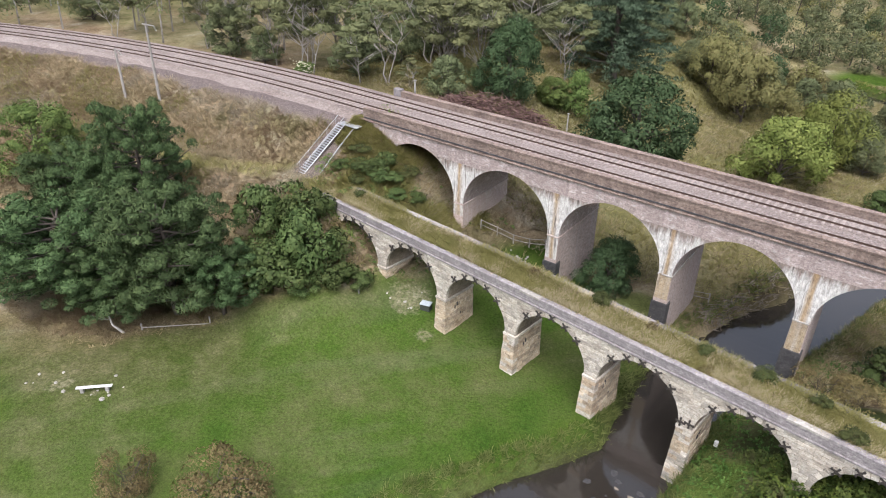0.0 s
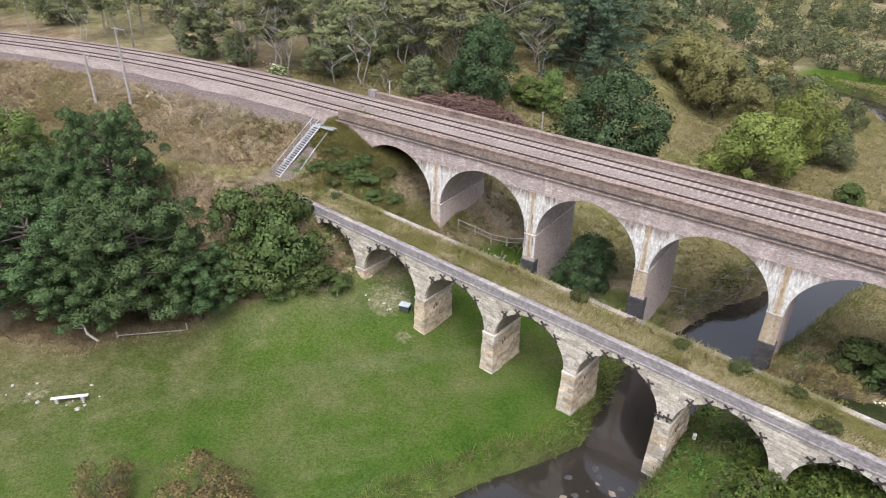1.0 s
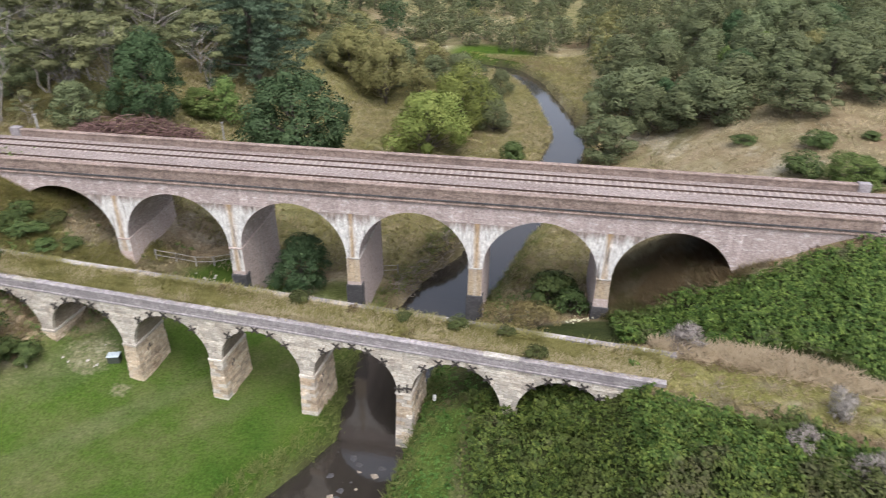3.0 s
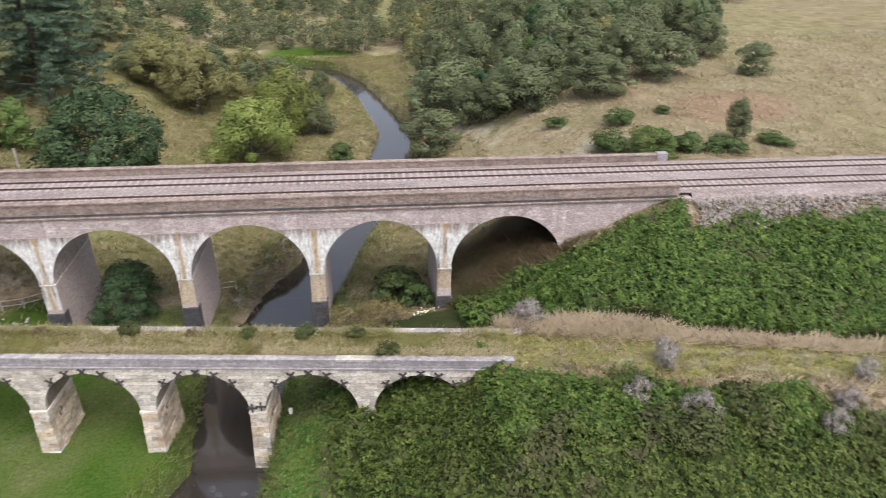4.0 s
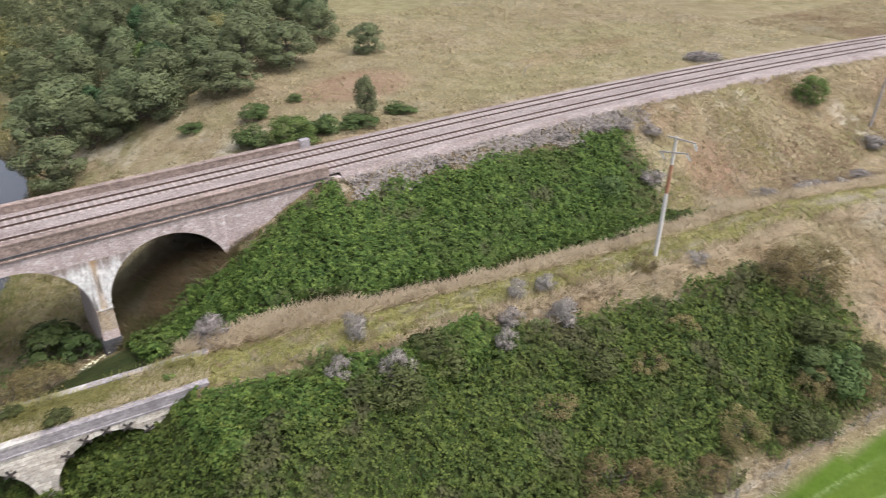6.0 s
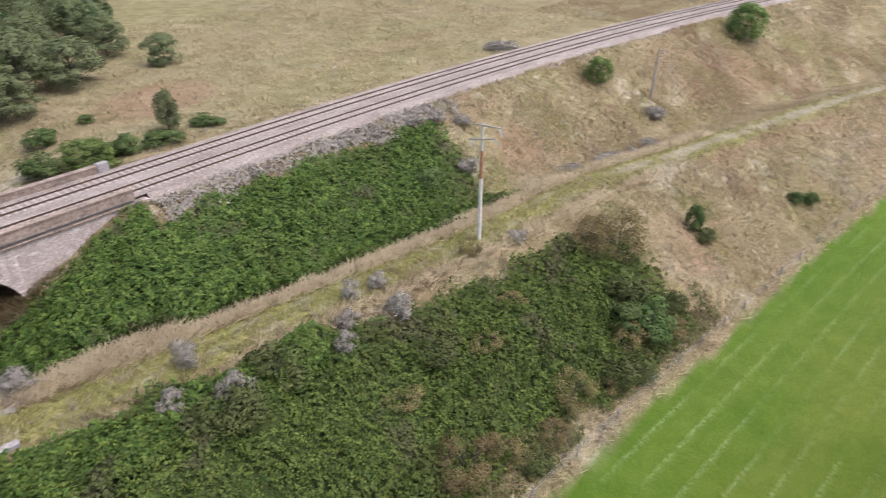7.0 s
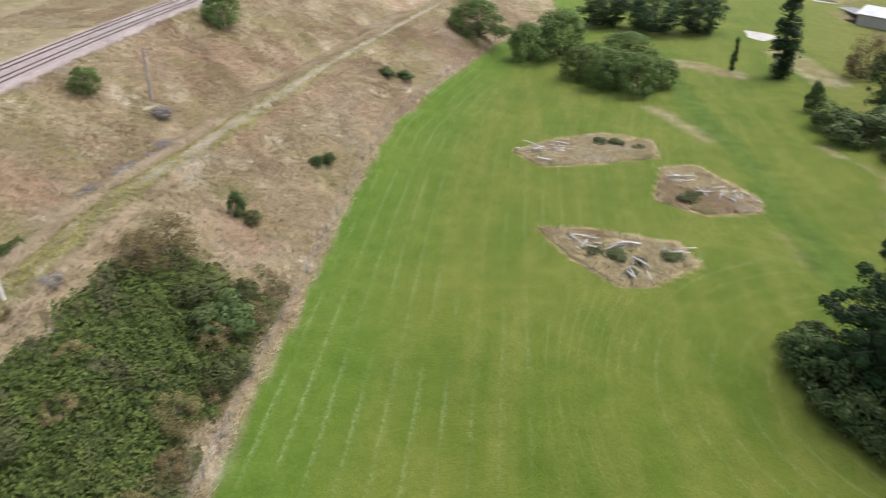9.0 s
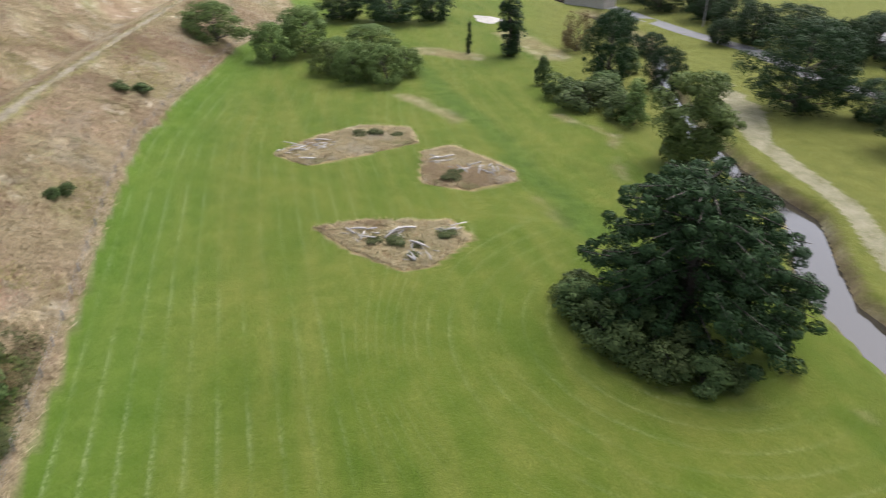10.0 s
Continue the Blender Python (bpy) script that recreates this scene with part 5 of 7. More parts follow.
# gums along the back of the line
row("gum", [(-82, 12, 10, 4), (-75, 13, 11, 4), (-70, 14, 10, 3.6), (-66, 12.5, 11, 3.6), (-61, 13, 12, 4), (-48, 17, 11, 5.2), (-50.5, 14, 8, 4.2), (-50, 29, 13, 6), (-50, 36, 12, 4.6), (-43.5, 25, 12, 4.4), (-98, 6, 9, 4), (-100, 13, 10, 4), (-61, 20, 11, 5), (-44, 17, 4, 2), (-33, 41, 11, 4.2), (-36, 45, 9, 4)])

def close_scrub(x, y):
    """Close scrub on both sides of the upper river."""
    inside = ((-36 < x < 15 and y > 74 + 0.5 * max(0, x + 6)) or (26 < x < 53 + 0.8 * (y - 42) and 44 < y < 150))
    return inside and float(along(np.array([x]), np.array([y]), RIVER)[0][0]) > 7


rng = np.random.RandomState(4)
spots, n_taken, far_scrub = np.zeros((1200, 2)), 0, []
for k in range(14000):
    x, y = (rng.uniform(-165, 90), rng.uniform(-40, 130)) if k < 8000 else (rng.uniform(-220, 150), rng.uniform(90, 330))
    gum_wood = x < -40 - 0.15 * (y - 40)
    rail_off = y - float(rail_y(x))
    scrub = (-40 < x < 22 and y > 117) or (-40 < x < 0 and y > 98) or (-34 < x < -14 and y > 82) or (-60 < x < -34 and y > 55) or (25 < x < 40 + 0.27 * y and y > 60 and x > 24) or (-75 < x < -32 and y > 62) or close_scrub(x, y)
    if y < 8 and x > -62:
        continue
    if not (gum_wood or scrub) or rail_off < (8.5 if x < -50 else 13):
        continue
    if -64 < x < -38 and 18 < y < 34 and rng.rand() < 0.8:
        continue
    if not gum_wood and 40 < y < 118 and (rng.rand() < 0.4 or (-24 < x < 32 and float(along(np.array([x]), np.array([y]), RIVER)[0][0]) < 12)):
        continue
    gap = 5.0 if y < 175 and x > -60 else 6.5
    if n_taken and np.min((spots[:n_taken, 0] - x) ** 2 + (spots[:n_taken, 1] - y) ** 2) < gap ** 2:
        continue
    spots[n_taken] = x, y
    n_taken += 1
    kind = ("gum" if rng.rand() < 0.75 else "grey_gum") if gum_wood else ("grey_gum" if rng.rand() < 0.78 else ("wattle" if rng.rand() < 0.6 else "oak"))
    h = {"gum": rng.uniform(9, 14), "grey_gum": rng.uniform(5, 8.5), "wattle": rng.uniform(5, 8), "oak": rng.uniform(5, 7)}[kind]
    if y > 90 and kind != "gum" or kind == "gum" and (x < -82 or y > 70):
        far_scrub.append((x, y, h * 0.95, h * rng.uniform(0.5, 0.66), kind))
    else:
        plant(kind, x, y, h, rng.uniform(0.85, 1.2), seed=k)
    if n_taken > 1000:
        break

for kind in ("grey_gum", "wattle", "oak", "gum"):
    VV, NN, trunks = [], [], Soup()
    for i, (x, y, h, w, k_) in enumerate(far_scrub):
        if k_ != kind:
            continue
        z = ground_z(x, y)
        pts = crown_points("dome", 30, 0.5 if kind != "gum" else 0.42 * h, h - 0.5, w - 0.4 if kind != "gum" else 0.36 * h, 3000 + i) + np.array([x, y, z])
        cloud = leaf_cloud(pts, np.random.RandomState(i).uniform(0.7, 1.6, 30), 44, 0.25, 4000 + i)
        VV.append(cloud[0])
        NN.append(cloud[2])
        trunks.tube([(x, y, z - 0.4), (x + 0.3, y + 0.1, z + h * 0.45), (x - 0.2, y, z + h * 0.8)], [0.17, 0.12, 0.05], 5)
    V = np.concatenate(VV)
    wood = new("far_scrub", np_mesh("far_scrub", V, np.arange(len(V)).reshape(-1, 4), M[kind], normals=np.concatenate(NN)))
    tagged(wood, {"grey_gum": "close grey-green scrub woodland beyond the river flat", "wattle": "olive-yellow wattles in the far scrub", "oak": "dark green crowns in the far scrub", "gum": "tall pale-trunked gums of the far woodland"}[kind], "woodland", kind="stuff")
    child("trunk", trunks.mesh("trunk", M["white_bark"] if kind == "gum" else M["bark"]), wood, kind="stuff")

# right of the line
row("round_green", [(116.4, -8, 3.8, 2.1), (165.5, -14.7, 6.6, 4.2)], label="round dense green bush on the dry bank")
row("brown_shrub", [(76.5, -31.5, 4.6, 3.2), (74, -29.8, 3.4, 2.4), (46.5, -35, 3.0, 2.4), (58, -37.2, 2.6, 2.0), (49.5, -36.2, 2.2, 1.8), (62.3, -23.6, 2.0, 1.0), (67, -37.5, 2.0, 1.8)])
row("shrub", [(89, -34.7, 2.6, 1.1), (70.5, -38.4, 3.2, 2.2), (68, -36.5, 2.4, 2.0), (107.7, -42.8, 1.6, 1.1), (106, -41.2, 1.4, 0.9), (145.5, -49, 1.5, 1.6), (146.6, -52, 1.5, 2.0), (74, -9.5, 1.8, 2.0)])
row("brown_shrub", [(54, -37.8, 1.4, 1.5), (61, -38.4, 1.3, 1.4), (72.5, -39.6, 1.5, 1.6), (42, -36.6, 1.4, 1.8), (38, -36.8, 1.2, 1.5), (56, -30, 1.2, 1.6), (47, -29, 1.1, 1.5), (61, -29, 1.2, 1.3)], label="brown bracken and dead weeds among the brambles")
row("olive_shrub", [(51.5, -38.2, 1.2, 1.4), (65, -39.8, 1.2, 1.5), (45, -37.8, 1.1, 1.3), (75.5, -38, 1.5, 1.4), (71, -35, 2.4, 2), (63, -38.6, 2.2, 1.8), (41, -22.5, 2.4, 2.2), (36, -24, 2.0, 2.2), (88.5, -36.2, 1.2, 1.2), (52, -28, 1.6, 2.0)])
row("grey_shrub", [(37.2, -17.5, 2.0, 1.0), (37.2, -23.2, 2.2, 1.2), (50.7, -20.2, 1.4, 0.9), (34.2, -20.6, 1.5, 1.1), (52, -24.1, 2.1, 1.3), (53.2, -20.8, 1.2, 0.9), (48.4, -22.2, 1.2, 1.0), (67.8, -25, 1.1, 1.0), (46.7, -23.6, 1.6, 0.9), (28.6, -10.8, 2.0, 1.6), (116.2, 10.6, 1.3, 2.6), (118.5, 10.2, 1.1, 2.2), (56.5, -1.6, 0.6, 0.9), (68, -1.8, 0.7, 1.0), (73, -2.2, 0.8, 1.2), (79, -2.4, 0.9, 1.4), (83, -3.0, 0.9, 1.5), (86, -4.5, 1.0, 1.4), (96, -20, 1.2, 1.5), (98.5, -20.5, 1.1, 1.4), (101, -22, 1.0, 1.2), (93, -17, 1.0, 1.4), (80.5, -9.5, 1.2, 1.8), (109, -20.6, 1.0, 1.6), (120.5, -15.9, 1.5, 1.7), (121.8, -16.6, 1.1, 1.4)])
# round the far lawn
def great_conifer(x, y, h, rad):
    """A wide old conifer: level boughs with drooping sprays, open beneath on its river side."""
    r = np.random.RandomState(612)
    t = thing("conifer_tree", "huge spreading dark conifer with layered drooping boughs on the lawn", "tree", (x, y, ground_z(x, y)))
    pts, rr, limbs = [], [], Soup()
    limbs.tube([(0, 0, -0.5), (0.3, -0.2, 5), (0.1, 0.2, 10), (0, 0, h - 1)], [0.75, 0.55, 0.32, 0.06], 10)
    for k in range(104):
        z = 1.1 + (h - 2.3) * (k / 104) ** 1.05 + 0.35 * r.normal()
        a = k * 2.4 + r.normal() * 0.3
        river = sm((math.cos(a - radians(232)) - 0.25) / 0.5)
        z = z + 3.2 * river * max(0, 1 - z / 7)
        w = rad * math.sqrt(max(0.02, 1 - ((z - 4.6) / (h - 4.2)) ** 2)) * (1 if z > 4.6 else 0.9) * r.uniform(0.82, 1.08) * (1 + 0.12 * math.sin(2 * a + 1))
        tip = Vector((w * math.cos(a), w * math.sin(a), z - 0.12 * w + 0.6))
        root = Vector((0.2, 0, z - 0.1 * w))
        limbs.tube([tuple(root), tuple(root.lerp(tip, 0.5) + Vector((0, 0, 0.5))), tuple(tip)], [0.14, 0.09, 0.03], 5)
        for u in np.linspace(0.32, 1.0, max(3, int(w / 1.5))):
            p = root.lerp(tip, u) + Vector((r.normal() * 0.5 * u, r.normal() * 0.5 * u, 0.5 * math.sin(math.pi * u) - 0.7 * u ** 3 + r.normal() * 0.2))
            pts.append(tuple(p))
            rr.append(r.uniform(0.7, 1.25) * (1.15 - 0.35 * u))
    for k in range(16):
        pts.append((-6.6 + r.normal() * 0.8, -4.4 + r.normal() * 0.8, r.uniform(0.6, 4.5)))
        rr.append(r.uniform(0.6, 0.95))
    V, F, N = leaf_cloud(pts, rr, 190, 0.17, 613, 0.3, 0.5, (0, 0, h * 0.35))
    child("trunk", limbs.mesh("trunk", M["bark"], smooth=True), t)
    child("crown", np_mesh("crown", V, F, M["cypress"], normals=N), t)


great_conifer(60.6, -97.6, 16.4, 9.5)
row("shrub", [(69, -90.6, 2.8, 2.4), (65.8, -89.6, 3.4, 2.6), (62.4, -89.4, 3.6, 2.8), (59, -90, 3.4, 2.7), (55.8, -91.4, 3.2, 2.6), (53.2, -93.6, 2.8, 2.3), (52.4, -96, 2.2, 1.8), (60.5, -92.5, 3.6, 2.6), (57, -94, 3.2, 2.4)], label="leafy dark green shrub at the foot of the conifer")
row("round_green", [(187, -68.6, 8.5, 7), (180, -87, 10, 6.5), (175, -79, 8, 4.6), (160, -87.5, 6.6, 3.6), (153.5, -91, 7.4, 3.9), (149.5, -96.5, 7.4, 4.2), (153.4, -102, 5.7, 3.5), (179.7, -103, 5.2, 6), (157, -95, 6.5, 4.2), (163, -91, 6.5, 4.0)], label="olive tree in the clump at the lawn's far end")
row("cypress", [(206, -116, 10, 9), (203, -127, 10, 7), (215, -105, 10, 8), (131.4, -136, 14, 5.5), (126.5, -145.5, 10.5, 4.2), (106, -158, 15.5, 9), (97, -165.5, 7, 5), (113.7, -175, 13, 5), (149, -188.5, 9.5, 6), (128, -197, 8, 4), (152, -181.5, 6, 4), (138, -215, 7, 3), (92, -172, 9, 6), (84, -160, 11, 7), (128, -204, 10, 8), (146, -198, 9, 8), (162, -194, 9, 7), (176, -198, 11, 8), (192, -194, 10, 7), (112, -196, 10, 7), (190, -206, 12, 9), (208, -200, 10, 8), (168, -163, 7, 4), (150, -160, 6, 4)])
row("shrub", [(121.7, -125.5, 4.6, 5), (129, -124, 4.2, 3.4), (125, -130, 4.6, 4.2), (114.5, -127.5, 4.0, 3.2), (137.8, -125.2, 5, 1.8), (139, -144.5, 4.6, 3.5)], label="low dark shrub mass at the lawn's edge")
row("cone", [(110.4, -127, 7.5, 2.7)], label="pointed dark conifer among the shrubs")
row("poplar", [(160.5, -129.1, 19, 3.2), (166.2, -121.8, 6.9, 0.8)])
row("fresh", [(93.5, -124.5, 13.5, 5.6)])
row("brown_shrub", [(159.5, -146.2, 9, 4.4), (-15, -37.8, 4.4, 3.6), (-21.8, -41.3, 3.8, 2.2)], label="olive-brown sparse tree crown")


# ---- low growth ----
def scatter(area, want, seed, keep):
    """Places in a rectangle, kept with the chance that keep(x, y) gives."""
    r = np.random.RandomState(seed)
    x, y = r.uniform(area[0], area[1], want), r.uniform(area[2], area[3], want)
    k = r.uniform(0, 1, want) < keep(x, y)
    return x[k], y[k], r


def tufts(name, label, category, area, want, seed, keep, length, width, blades, material, lift=None, parent=None):
    """Tufts of grass, each a few leaning blades."""
    x, y, r = scatter(area, want, seed, keep)
    z = height(x, y) if lift is None else lift(x, y)
    n = len(x) * blades
    X, Y, Z = (np.repeat(q, blades) for q in (x, y, z))
    ln = length * np.repeat(r.uniform(0.6, 1.35, len(x)), blades) * r.uniform(0.7, 1.15, n)
    a, lean = r.uniform(0, 6.28, n), r.uniform(0.45, 1.3, n)
    ox, oy = 0.16 * length * r.normal(size=(2, n))
    base = np.stack([X + ox, Y + oy, Z - 0.05], -1)
    d = np.stack([np.cos(a) * lean, np.sin(a) * lean, np.ones(n)], -1)
    d /= np.linalg.norm(d, axis=1)[:, None]
    s = np.stack([-np.sin(a + 0.6), np.cos(a + 0.6), np.zeros(n)], -1) * (width * r.uniform(0.7, 1.3, n))[:, None]
    tip = base + d * ln[:, None] + np.stack([np.cos(a), np.sin(a), -0.35 * np.ones(n)], -1) * (ln * 0.3 * lean)[:, None]
    V = np.stack([base - s, base + s, tip + s * 0.3, tip - s * 0.3], 1)
    N = np.stack([np.cos(a) * 0.35, np.sin(a) * 0.35, np.ones(n)], -1)
    N /= np.linalg.norm(N, axis=1)[:, None]
    down = np.cross(V[:, 1] - V[:, 0], V[:, 3] - V[:, 0])[:, 2] < 0
    V[down] = V[down][:, ::-1]
    me = np_mesh(name, V.reshape(-1, 3), np.arange(4 * n).reshape(-1, 4), material, normals=np.repeat(N, 4, 0))
    ob = new(name, me)
    if parent is not None:
        ob.parent = parent
    return tagged(ob, label, category, kind="stuff")


def mask(*names, power=1.0, gain=1.0):
    def f(x, y):
        g = ground_masks(x, y)
        out = 1.0
        for q in names:
            out = out * ((1 - g[q[1:]]) if q[0] == "-" else g[q])
        return np.clip(out, 0, 1) ** power * gain
    return f


def thicket_top(x, y):
    return height(x, y) + np.maximum(0.3, 0.7 + 0.5 * waves(x, y, 6.0, 46) + 0.5 * waves(x, y, 2.6, 41) + 0.42 * waves(x, y, 1.0, 42))


def thicket(name, label, area, want, seed, keep, size=0.13, material=None, top=thicket_top, leaves=6):
    """A bramble thicket: arching sprays of leaves over a lumpy surface, some deeper."""
    x, y, r = scatter(area, want // leaves, seed, keep)
    e = 0.25
    gx_, gy_ = (top(x + e, y) - top(x - e, y)) / (2 * e), (top(x, y + e) - top(x, y - e)) / (2 * e)
    N = np.stack([-gx_, -gy_, np.ones(len(x))], -1)
    N /= np.linalg.norm(N, axis=1)[:, None]
    # each spray leans its own way
    S_ = N + 0.42 * r.normal(size=N.shape)
    S_ /= np.linalg.norm(S_, axis=1)[:, None]
    run = np.cross(S_, r.normal(size=N.shape))
    run /= np.linalg.norm(run, axis=1)[:, None]
    P0 = np.stack([x, y, top(x, y) - r.exponential(0.16, len(x)) + 0.1 * r.normal(size=len(x))], -1)
    k = np.repeat(np.arange(len(x)), leaves)
    step = np.tile(np.linspace(-1, 1, leaves), len(x))[:, None]
    P = P0[k] + run[k] * step * size * 1.7 - S_[k] * step ** 2 * size * 0.6 + size * 0.35 * r.normal(size=(len(k), 3))
    nn = S_[k] + 0.3 * r.normal(size=(len(k), 3))
    nn /= np.linalg.norm(nn, axis=1)[:, None]
    a = np.cross(nn, run[k] + 0.7 * r.normal(size=(len(k), 3)))
    a /= np.linalg.norm(a, axis=1)[:, None]
    b = np.cross(nn, a)
    s = (size * r.uniform(0.6, 1.3, len(k)))[:, None]
    V = np.stack([P - a * s, P - b * s * 0.6, P + a * s, P + b * s * 0.6], 1).reshape(-1, 3)
    sh = N[k] * 0.45 + nn * 0.7
    sh /= np.linalg.norm(sh, axis=1)[:, None]
    me = np_mesh(name, V, np.arange(len(V)).reshape(-1, 4), material or M["bramble"], normals=np.repeat(sh, 4, 0))
    return tagged(new(name, me), label, "brambles", kind="stuff")


thicket("bramble_thicket", "dense green bramble thicket below the grassy path", (8, 92, -44, -13), 400000, 61, mask("bram"))
thicket("bramble_thicket", "dense green bramble thicket on the railway embankment", (24, 96, -24, 0), 340000, 62, mask("bram"))


def fence_foot(x, y):
    """Weeds between the brambles and the lawn's fence."""
    off = -fence_side(x, y)
    return sm((off - 0.2) / 0.5) * sm((4.2 + 1.5 * waves(x, y, 4, 104) - off) / 1.0) * sm((x - 27) / 3) * sm((84 + 4 * waves(x, y, 5, 105) - x) / 5) * sm((waves(x, y, 6, 106) + 0.8) / 0.6)


thicket("fence_weeds", "olive-brown bracken and weeds along the lawn's fence", (26, 90, -46, -32), 110000, 66, fence_foot, 0.11, M["bracken"], lambda x, y: height(x, y) + 0.55 + 0.35 * waves(x, y, 2.4, 48))


def shoulder(x, y):
    off = rail_y(x) - y
    return sm((off - 4.7) / 0.4) * sm((7.6 + 0.7 * waves(x, y, 3, 102) - off) / 0.6) * sm((x - 45.5) / 1.5) * sm((90 - x) / 5) * (0.7 + 0.3 * waves(x, y, 5, 103))


thicket("dry_twigs", "strip of pale grey dead twigs below the ballast", (44, 92, -10, 1), 130000, 65, shoulder, 0.1, M["dry_shrub"], lambda x, y: height(x, y) + 0.45 + 0.3 * waves(x, y, 2.0, 47))


def bank_growth(x, y):
    d, w = along(x, y, RIVER)
    d = d - w[..., 0]
    return sm((d - 0.2) / 0.8) * sm((7.5 - d) / 3) * sm((x - 6) / 2) * sm((y + 40) / 6) * sm((9 - y) / 5) * 0.9


thicket("nettle_bank", "rank green weeds on the river bank under the arches", (6, 26, -40, 8), 70000, 63, bank_growth, 0.1, M["nettle"], lambda x, y: height(x, y) + 0.25 + 0.2 * waves(x, y, 1.6, 44))
thicket("ivy_slope", "dark green weeds and ivy by the first arches", (-38, -18, -20, 6), 26000, 64, lambda x, y: sm((waves(x, y, 4, 71) + 0.35) / 0.6) * sm((-17 - x) / 4) * (1 - ground_masks(x, y)["lawn"]) * (1 - ground_masks(x, y)["path"]), 0.13, M["fresh"], lambda x, y: height(x, y) + 0.3 + 0.3 * waves(x, y, 1.8, 45))

tufts("dry_grass", "long dry straw-coloured grass on the western embankment", "grass", (-112, -18, -36, 2), 60000, 71, mask("dry", "-lawn", "-gravel", "-path", "-sand", gain=0.8), 0.6, 0.045, 5, M["dry_grass"])
tufts("green_grass", "patches of green grass on the western embankment", "grass", (-112, -18, -30, 2), 26000, 72, lambda x, y: mask("dry", "-lawn", "-gravel", "-sand")(x, y) * sm((waves(x, y, 7, 73) - 0.1) / 0.4), 0.55, 0.05, 5, M["green_grass"])
tufts("dry_grass", "bleached dry grass beside the grassy path and fence", "grass", (26, 150, -62, 0), 90000, 74, lambda x, y: mask("dry", "-lawn", "-gravel", "-bram", "-worn")(x, y) * (1 - 0.7 * ground_masks(x, y)["path"]) * (0.55 + 0.45 * sm(waves(x, y, 5, 75) + 0.5)), 0.5, 0.045, 5, M["dry_grass"])
tufts("path_grass", "yellow-green grass on the path", "grass", (26, 110, -32, -12), 26000, 76, mask("path", "-worn", gain=0.9), 0.28, 0.04, 5, M["green_grass"])
tufts("dry_grass", "dry tussocks in the field beyond the railway", "grass", (22, 150, 11, 75), 30000, 77, lambda x, y: mask("dry", "-gravel")(x, y) * (0.3 + 0.7 * sm(waves(x, y, 8, 78))) * 0.8, 0.5, 0.05, 5, M["dry_grass"])
def path_edges(x, y):
    """Tall straw north of the path, a thinner and broken line south of it."""
    off = y - np.interp(x, [p[0] for p in PATH_EAST], [p[1] for p in PATH_EAST])
    n1, n2 = waves(x, y, 3, 98), waves(x, y, 7, 99)
    north = sm((off - 1.7) / 0.5) * sm((4.6 + 0.8 * n1 + 0.7 * n2 - off) / 0.8) * sm((n2 + 0.75) / 0.4)
    south = sm((x - 38) / 6) * sm((-1.9 - off) / 0.5) * sm((3.5 + 0.7 * n1 + off) / 0.6) * sm((n2 + 0.2) / 0.4)
    return np.maximum(north, 0.8 * south)


tufts("path_straw", "bleached long grass along the edges of the path", "grass", (26, 112, -40, -6), 90000, 97, path_edges, 0.85, 0.045, 5, M["straw"])
tufts("valley_grass", "rank yellow-green grass of the river flat", "grass", (-60, 26, 8, 112), 60000, 79, mask("dry", "-gravel", "-dirt", gain=0.9), 0.5, 0.05, 5, M["green_grass"])
tufts("valley_straw", "dry seeding grass of the river flat", "grass", (-60, 34, -2, 112), 50000, 80, lambda x, y: mask("dry", "-gravel", "-dirt", "-lawn")(x, y) * sm((waves(x, y, 9, 81) + 0.3) / 0.7), 0.6, 0.045, 5, M["dry_grass"])
tufts("bank_grass", "long grass overhanging the river bank", "grass", (-12, 20, -34, 40), 22000, 82, lambda x, y: sm((1.6 - np.abs(along(x, y, RIVER)[0] - along(x, y, RIVER)[1][..., 0] - 1.2)) / 0.8), 0.5, 0.045, 6, M["reed"])


tufts("dry_grass", "bleached dry grass of the far eastern bank", "grass", (150, 235, -95, 25), 90000, 87, lambda x, y: mask("dry", "-lawn", "-gravel", "-worn")(x, y) * (0.4 + 0.6 * sm(waves(x, y, 6, 88) + 0.5)), 0.55, 0.06, 4, M["dry_grass"])
tufts("red_grass", "reddish seeding grass in patches on the dry bank", "grass", (84, 220, -75, 8), 90000, 89, lambda x, y: mask("dry", "-lawn", "-gravel", "-worn", "-path")(x, y) * sm((waves(x, y, 11, 90) - 0.25) / 0.3), 0.5, 0.045, 4, M["red_grass"])
tufts("green_grass", "green grass patches on the dry bank", "grass", (50, 200, -70, 4), 90000, 94, lambda x, y: mask("dry", "-lawn", "-gravel", "-worn", "-bram")(x, y) * sm((waves(x, y, 8, 95) - 0.3) / 0.3), 0.4, 0.045, 4, M["green_grass"])
tufts("fence_weeds", "pale uncut grass along the fence", "grass", (28, 200, -80, -34), 70000, 96, lambda x, y: sm((1.1 - np.abs(fence_side(x, y) + 0.2)) / 0.5) * 0.9 * (0.25 + 0.75 * sm((x - 80) / 8)), 0.55, 0.045, 4, M["straw"])


def deck_keep(x, y):
    q = np.asarray(ST_M.inverted())
    v = q[1, 0] * x + q[1, 1] * y + q[1, 3]
    u = q[0, 0] * x + q[0, 1] * y + q[0, 3]
    return ((v > 0.42) & (v < ST_D - 0.42) & (u > -17) & (u < 43)) * 1.0


def deck_uv(x, y):
    q = np.asarray(ST_M.inverted())
    return q[0, 0] * x + q[0, 1] * y + q[0, 3], q[1, 0] * x + q[1, 1] * y + q[1, 3]


